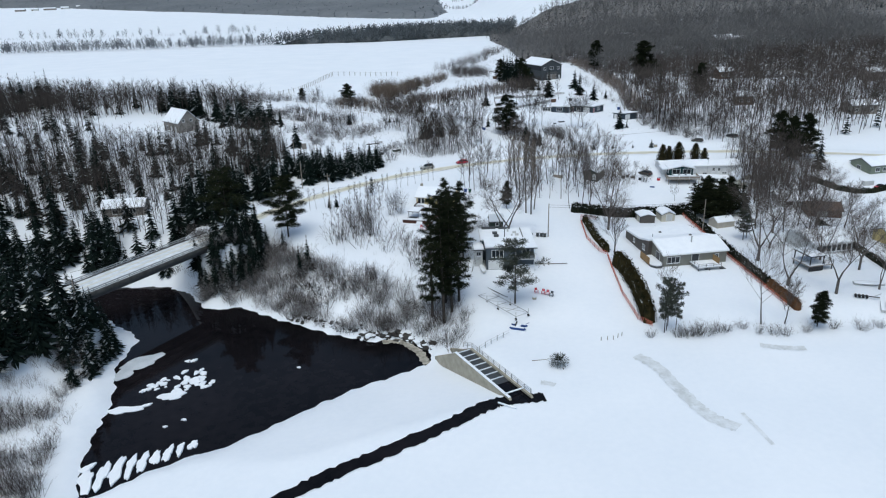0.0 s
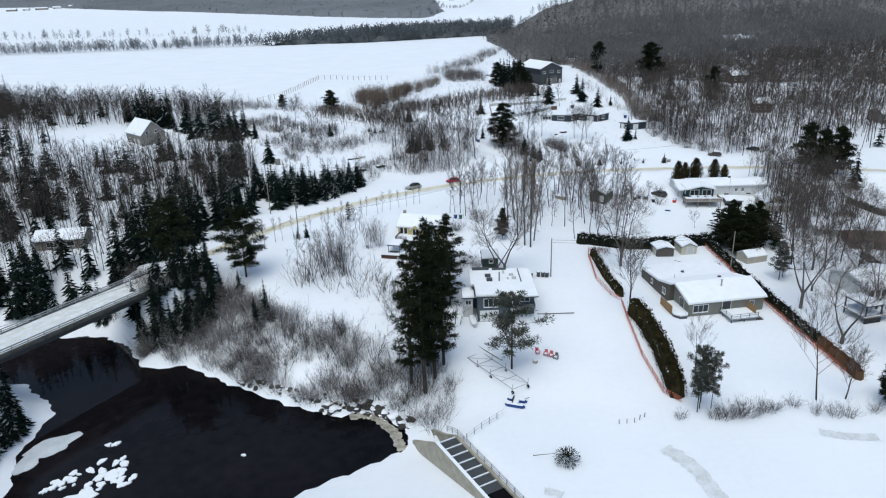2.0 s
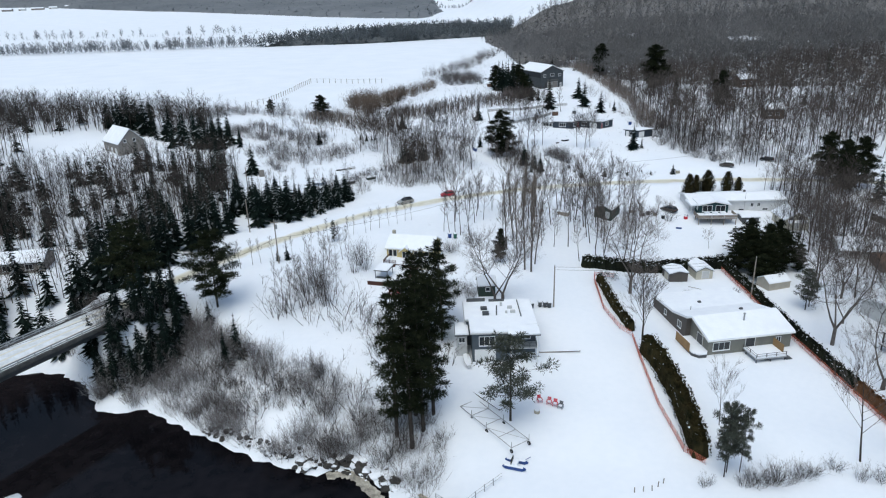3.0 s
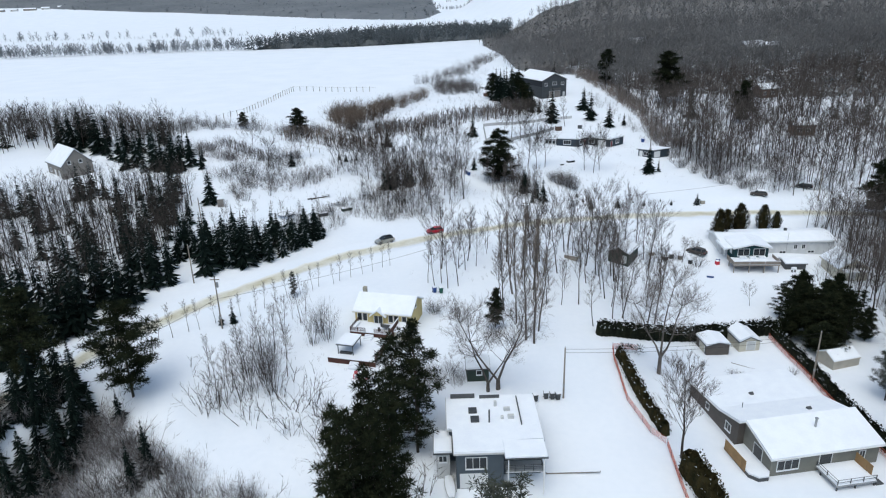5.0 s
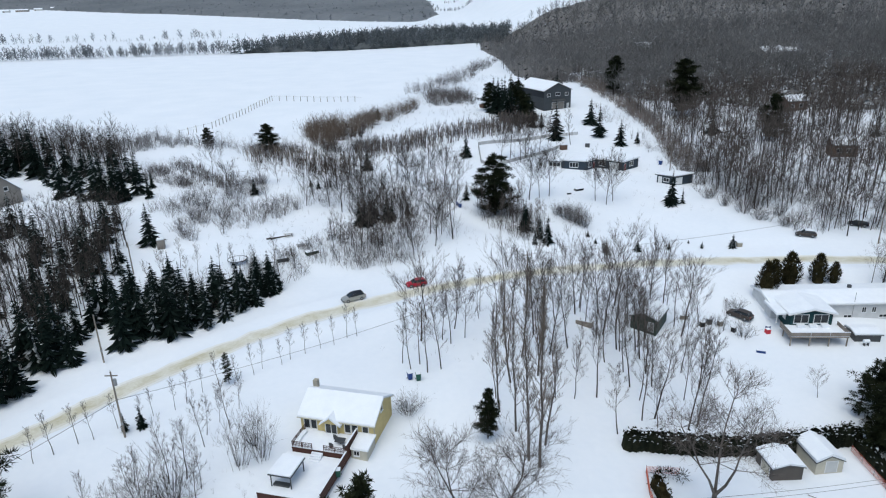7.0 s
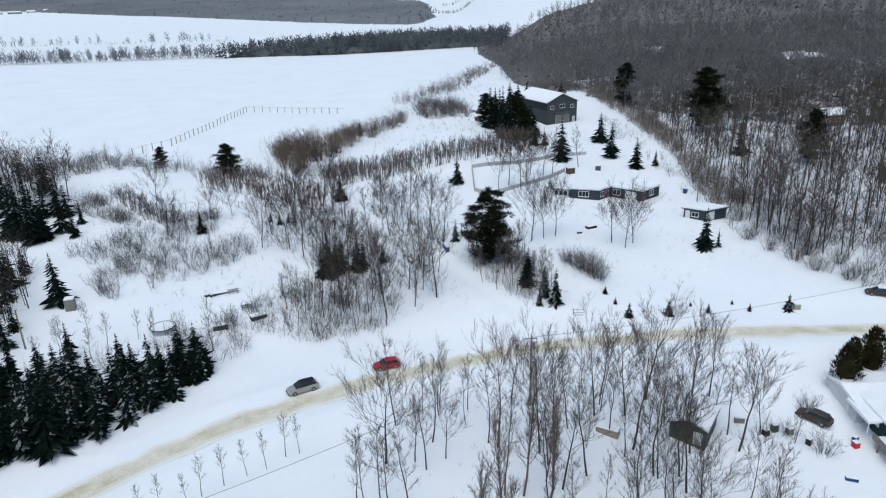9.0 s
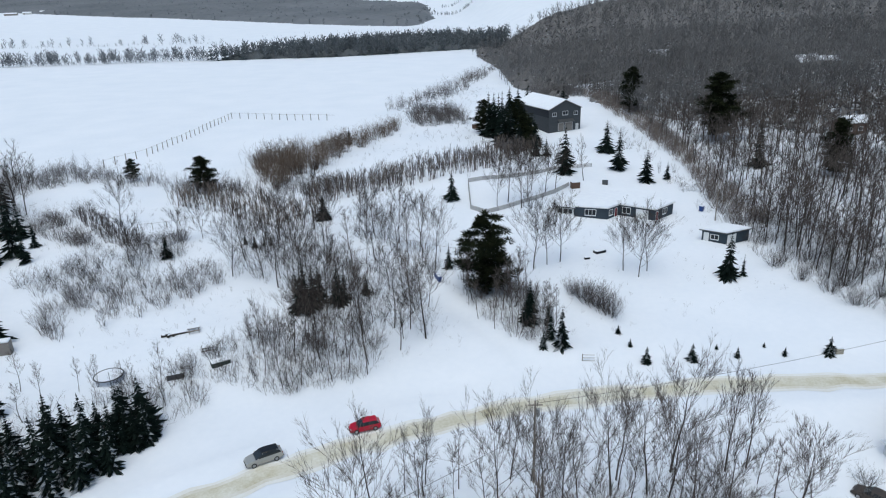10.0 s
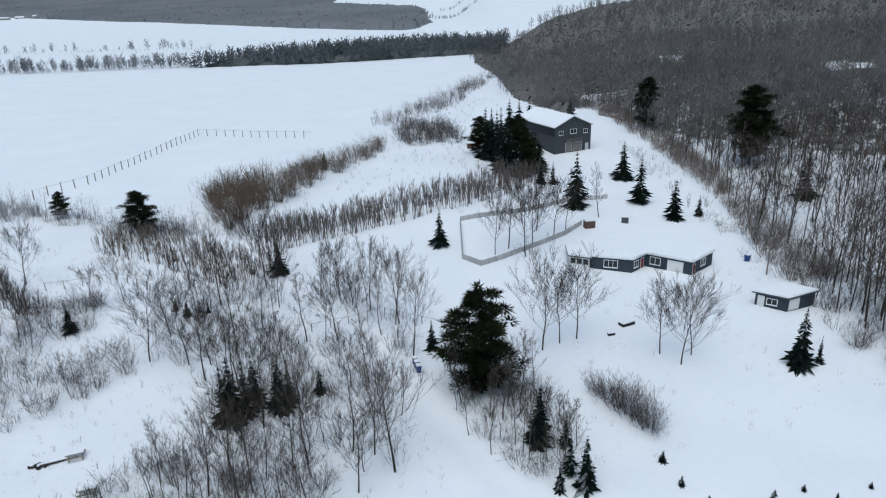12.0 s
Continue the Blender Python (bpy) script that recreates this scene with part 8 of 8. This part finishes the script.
wood_fence([(7.0, 115.5), (9.5, 118.2), (13.5, 121.8)], 2.0, 1.2, "thin wire fence above the spillway", 2, GALV)
wood_fence([(31.5, 118.2), (34, 118.4), (36, 119.8), (37.6, 119.2)], 1.4, 0.9, "short posts standing in the lake snow", 0, WOOD, 0.1)

# gardens beyond the fenced lot
pav = thing("gazebo", 90.2, 150.0, None, 12, "dark garden gazebo on a raised deck with snowy roof", "gazebo")
part("deck", a_box(-3.4, 3.4, -3.0, 3.0, 1.2, 1.4), WOOD, pav)
part("deck_snow", box(bmesh.new(), -3.35, 3.35, -2.95, 2.95, 1.404, 1.55, 0.04), ROOF_SNOW, pav)
part("skirt", a_box(-3.2, 0.6, -2.9, -2.7, -0.2, 1.196), BLACK_PAINT, pav)
for x in (-3.0, 0.6, 3.2):
    for y in (-2.7, 2.6):
        part("post", a_box(x - 0.1, x + 0.1, y - 0.1, y + 0.1, -0.3, 3.6 if x < 2 else 1.2), BLACK_PAINT, pav)
part("roof", a_box(-3.3, 0.9, -3.0, 2.9, 3.6, 3.75), BLACK_PAINT, pav)
part("snow_cover", box(bmesh.new(), -3.25, 0.85, -2.95, 2.85, 3.754, 4.05, 0.1), ROOF_SNOW, pav)
railing("rail", pav, [(0.8, -2.9, 1.4), (3.3, -2.9, 1.4), (3.3, 2.9, 1.4)], BLACK_PAINT, 1.0, 1.3, 2)
white_house = gable_house("house", "white house with a glazed front and snowy roof", 98.5, 163.0, 10, 11, 11, 2.9, 1.5, PALE, "x", 1.5, fascia=WHITE, fittings=[("S", "window", 0.8 + 1.45 * k, 0.7, 1.1, 1.6, 1) for k in range(7)])
small_house = gable_house("cottage", "small cream cottage with a snowy gable roof", 102.2, 217.0, -2, 6.5, 7.5, 2.8, 1.9, CREAM, "y", 3.5, category="cottage", fascia=CREAM, fittings=[("S", "window", 0.9, 2.7, 1.0, 1.0, 2), ("S", "window", 3.6, 2.7, 1.0, 1.0, 2), ("S", "door", 2.8, 0.1, 0.95, 2.0, WHITE)])
part("porch_roof", prism(bmesh.new(), [(-5.0, 2.2), (-3.76, 2.5), (-3.76, 2.75), (-4.95, 2.4)], "x", -2.6, 2.6), ROOF_SNOW, small_house, "snow-covered porch roof")
brown_house = gable_house("house", "pale bungalow under a broad snowy roof among trees", 110.0, 198.5, -12, 11, 9.0, 2.0, 1.7, PALE, "x", 2.2, fascia=BROWN, fittings=[("S", "window", 2, 0.7, 2.0, 1.0, 2), ("S", "window", 7.5, 0.7, 2.0, 1.0, 2)])
gable_house("garage", "low garage with a bare brown shingle roof", 113.5, 189.0, -12, 9, 7, 2.0, 1.5, BROWN, "x", 1.9, fascia=BROWN, roof_mat=BROWN, snow=0.1, category="garage", fittings=[("S", "door", 2.5, 0.05, 2.6, 1.8, PALE)])
green_house = gable_house("house", "grey-green house with a snowy roof behind a hedge", 153.5, 228.0, 12, 13, 9, 3.0, 1.8, GREY_GREEN, "x", 4.2, fittings=[("S", "window", 2, 1, 1.6, 1.2, 2), ("S", "window", 5, 1, 1.6, 1.2, 2), ("W", "window", 3, 1, 1.6, 1.2, 2)])
crate(141.8, 213.2, 8, 3.4, 1.6, 1.4, PALE, "pale trailer box in the snow", "trailer", "trailer", 0.15)
tent = gable_house("storage_tent", "beige canvas storage tent with snow on top", 80.8, 181.5, 14, 5.6, 4.0, 1.5, 1.1, CANVAS, "x", None, over=0.1, category="tent", siding=0, fascia=CANVAS, snow=0.2)
yellow_barn = gable_house("shed", "bright yellow shed partly hidden by trees", 119.5, 165, 10, 7, 6, 2.6, 1.2, YELLOW, "x", None, category="shed")
for k in range(5):
    crate(93.5 + 0.9 * k, 127.5 - 0.45 * k, -30, 0.8, 5.2, 0.35, PALE, "pale dock section stacked on the shore", "dock_section", "dock")
rack = thing("boat_trailer", 92.5, 131.6, None, -25, "dark boat trailer with rollers in the snow", "trailer")
part("beam", a_box(-2.4, 2.4, -0.1, 0.1, 0.5, 0.7), STEEL, rack)
for k in range(4):
    part("roller", rod(bmesh.new(), (-2.1 + k * 0.7, -0.5, 0.45), (-2.1 + k * 0.7, 0.5, 0.45), 0.28, n=10), RUBBER, rack)
part("mast", rod(bmesh.new(), (1.2, 0, 0.6), (2.6, 0.4, 1.4), 0.06, n=6), GALV, rack)

# houses in the woods
for x, y, r, w, d, lab in ((214, 520, 20, 16, 11, "large house in the woods with a steep snowy roof"), (226, 517, -20, 9, 8, "garage in the woods with a snowy roof"), (161, 590, 5, 13, 8, "house deep in the woods with a snowy roof"), (166, 395, 10, 9, 6, "cabin hidden in the woods under snow"), (150, 330, -8, 8, 5, "low shed hidden in the woods under snow"), (190, 302, 5, 12, 8, "grey house among bare trees with snowy roof"), (238, 372, 15, 12, 8, "house among bare trees with snowy roof")):
    gable_house("house", lab, x, y, r, w, d, 3.6, 3.0 if w > 12 else 1.8, BROWN if w < 10 else CABIN_GREY, "x", h(x, y) + 0.3, sink=3, siding=0.3, fittings=[("S", "window", 1.5, 1, 1.5, 1.2, 2), ("S", "window", w - 3.5, 1, 1.5, 1.2, 2)])
for k, (x, y, w) in enumerate(((-1440, 2490, 34), (-1395, 2500, 22), (-1350, 2515, 40), (-1310, 2540, 26), (-1275, 2575, 20))):
    gable_house("farm_building", "distant farm building with a snowy roof", x, y, 4 * k, w, 10, 5, 3, PALE if k % 2 else CABIN_GREY, "x", h(x, y) + 0.2, sink=4, siding=0, category="farm", fittings=[("S", "door", 3, 0, 4, 3.5, BROWN)])

# ice, stones and marks on the water
r = random.Random(21)


def blob(ax, ay, rough=0.25, n=22):
    """An uneven outline round the middle."""
    ph = [r.uniform(0, 6.28) for _ in range(4)]
    out = []
    for k in range(n):
        a = 2 * math.pi * k / n
        f = 1 + rough * (0.5 * math.sin(2 * a + ph[0]) + 0.4 * math.sin(3 * a + ph[1]) + 0.3 * math.sin(5 * a + ph[2]) + 0.25 * math.sin(8 * a + ph[3]))
        out.append((ax * f * math.cos(a), ay * f * math.sin(a)))
    return out


def floe(x, y, ax, ay=None, turn=None, z=-5.5, m=None, label="white ice floe on the dark water", high=0.14, rough=0.3, group="ice floes"):
    pts = blob(ax, ay or ax * r.uniform(0.6, 0.9), rough)
    bm = bmesh.new()
    rings = [[bm.verts.new((px * f, py * f, zz)) for px, py in pts] for f, zz in ((1.0, -0.1), (1.0, high * 0.5), (0.9, high))]
    n = len(pts)
    for a, b in zip(rings, rings[1:]):
        for k in range(n):
            bm.faces.new((a[k], a[(k + 1) % n], b[(k + 1) % n], b[k]))
    bm.faces.new(rings[-1])
    ob = part("ice_floe", bm, m or ROOF_SNOW, None, label, "ice", group)
    ob.matrix_basis = pose(x, y, z + r.uniform(0, 0.09), 0, 0, r.uniform(0, 360) if turn is None else turn)


for cx, cy, wx, wy, turn, count, lo, hi in ((-50.6, 117.6, 2.2, 3.0, 0.5, 26, 0.35, 0.95), (-52.6, 114.2, 1.6, 1.3, 0.2, 9, 0.4, 0.8), (-57.2, 116.0, 2.0, 1.6, 0.4, 16, 0.3, 0.75), (-58.8, 114.2, 1.0, 0.8, 0.0, 6, 0.25, 0.6), (-53.4, 125.4, 2.2, 0.5, 0.15, 5, 0.3, 0.7)):
    for _ in range(count):
        u, v = r.gauss(0, 0.6) * wx, r.gauss(0, 0.6) * wy
        floe(cx + u * math.cos(turn) - v * math.sin(turn), cy + u * math.sin(turn) + v * math.cos(turn), r.uniform(lo, hi))
for x, y, a, b, t in ((-52.8, 111.8, 2.3, 1.5, 20), (-60.0, 107.4, 2.9, 1.25, 8), (-56.6, 108.6, 1.3, 0.35, 30), (-47.6, 103.6, 0.5, 0.3, 0), (-30, 121, 0.4, 0.3, 0), (-50.3, 101.6, 0.4, 0.25, 0)):
    floe(x, y, a, b, t)
for x, y, ln, wd, turn in ((-57.6, 87.4, 3.0, 1.1, 108), (-55.6, 88.6, 3.4, 0.9, 102), (-53.7, 89.8, 3.2, 1.0, 96), (-51.9, 90.8, 2.8, 0.75, 100), (-50.3, 91.8, 2.4, 0.85, 94), (-48.6, 92.9, 2.1, 0.7, 98), (-46.9, 93.9, 1.9, 0.8, 90), (-45.2, 94.9, 1.6, 0.65, 96), (-43.4, 96.0, 1.3, 0.7, 92), (-58.9, 90.6, 1.2, 0.8, 60)):
    floe(x, y, ln, wd, turn, label="long snow-covered ice tongue at the foot of the dam", high=0.2, rough=0.35, group="ice tongues")
for x, y, a, b, t in ((-64.6, 125.0, 3.6, 2.6, 30), (-62.2, 127.4, 2.0, 1.5, 60), (-66.0, 120.6, 2.6, 1.8, 70)):
    floe(x, y, a, b, t, -5.5, ICE, "grey shelf ice along the river bank", 0.06, 0.18)
for k in range(170):
    u = r.random() if k < 90 else r.uniform(0.72, 1.0)
    x, y = -38 + 31 * u, 143.2 - 13.5 * u + 0.6 * math.sin(9 * u) + r.uniform(-0.8, 1.6)
    if k >= 90:
        v = r.uniform(0, 3)
        x, y = np.interp(v, range(4), (-19, -10, -4.6, -2.6)) + r.uniform(-1, 1), np.interp(v, range(4), (132.6, 133.2, 130.2, 127)) + r.uniform(-0.8, 1.2)
    s = r.uniform(0.25, 0.7) if k < 90 else r.uniform(0.4, 1.2)
    bare = 0.08 if r.random() < 0.55 else 0.42
    bm = bmesh.new()
    bmesh.ops.create_icosphere(bm, subdivisions=1, radius=s)
    for v in bm.verts:
        v.co *= r.uniform(0.75, 1.15)
        v.co.z *= 0.6
    for f in bm.faces:
        f.material_index = 1 if sum(v.co.z for v in f.verts) / 3 > bare * s else 0
    ob = part("stone", bm, [WET, ROOF_SNOW], None, "dark snow-capped stone at the river's edge", "stone", "shore stones")
    ob.matrix_basis = pose(x, y, max(h(x, y), -5.6) + 0.1 * s, 0, 0, r.uniform(0, 360))
FOAM = mat("foaming_water", (0.50, 0.47, 0.40), 0.5, scale=1.2, fine=6, bump=0.6, second=(0.16, 0.15, 0.13))
tagged(ribbon("rapids", [(-13.4, 130.6), (-11.2, 131.2), (-9.2, 130.6), (-6.9, 128.2), (-5.0, 125.2), (-4.2, 122.6), (-3.4, 120.8)], 0.95, FOAM, 0.0, height=-5.42, wobble=0.3), "foaming outflow curling along the bank", "water", kind="structure")
for line, w, m, lab in (
        ([(17.2, 98.9), (13.5, 98.4), (10.6, 98.0), (7.6, 97.0), (1.0, 92.3), (-7.9, 86.2), (-16, 81.0), (-23, 76.0), (-45, 62), (-70, 45)], 1.35, WATER, "dark open water along the dam"),
        ([(36.6, 111.8), (39.4, 107.4), (41.2, 98.0), (42.9, 92.2), (46.2, 88.4)], 1.25, SLUSH, "grey wet patch on the lake ice"),
        ([(48.5, 92.4), (49.2, 88), (49.6, 84)], 0.35, SLUSH, "grey streak on the lake ice"),
        ([(61.5, 114.4), (65, 113.2), (69.5, 112.6)], 0.9, SLUSH, "grey wet patch near the shore"),
        ([(17.2, 103.4), (18.4, 103.1), (19.6, 102.4)], 0.7, SLUSH, "grey wet patch beside the dam")):
    tagged(ribbon("open_water" if m is WATER else "wet_ice", line, w, m, 0.07, sub=12, wobble=w * 0.22), lab, "water", kind="structure")
part("log_boom", rod(bmesh.new(), (9.0, 97.2, 0.35), (11.9, 95.4, 0.3), 0.16, n=8), ROOF_SNOW, None, "snow-covered timber across the inlet", "timber")
part("log_boom", rod(bmesh.new(), (10.4, 99.2, 0.75), (14.6, 101.4, 0.7), 0.14, n=8), ROOF_SNOW, None, "snow-covered timber across the inlet", "timber")
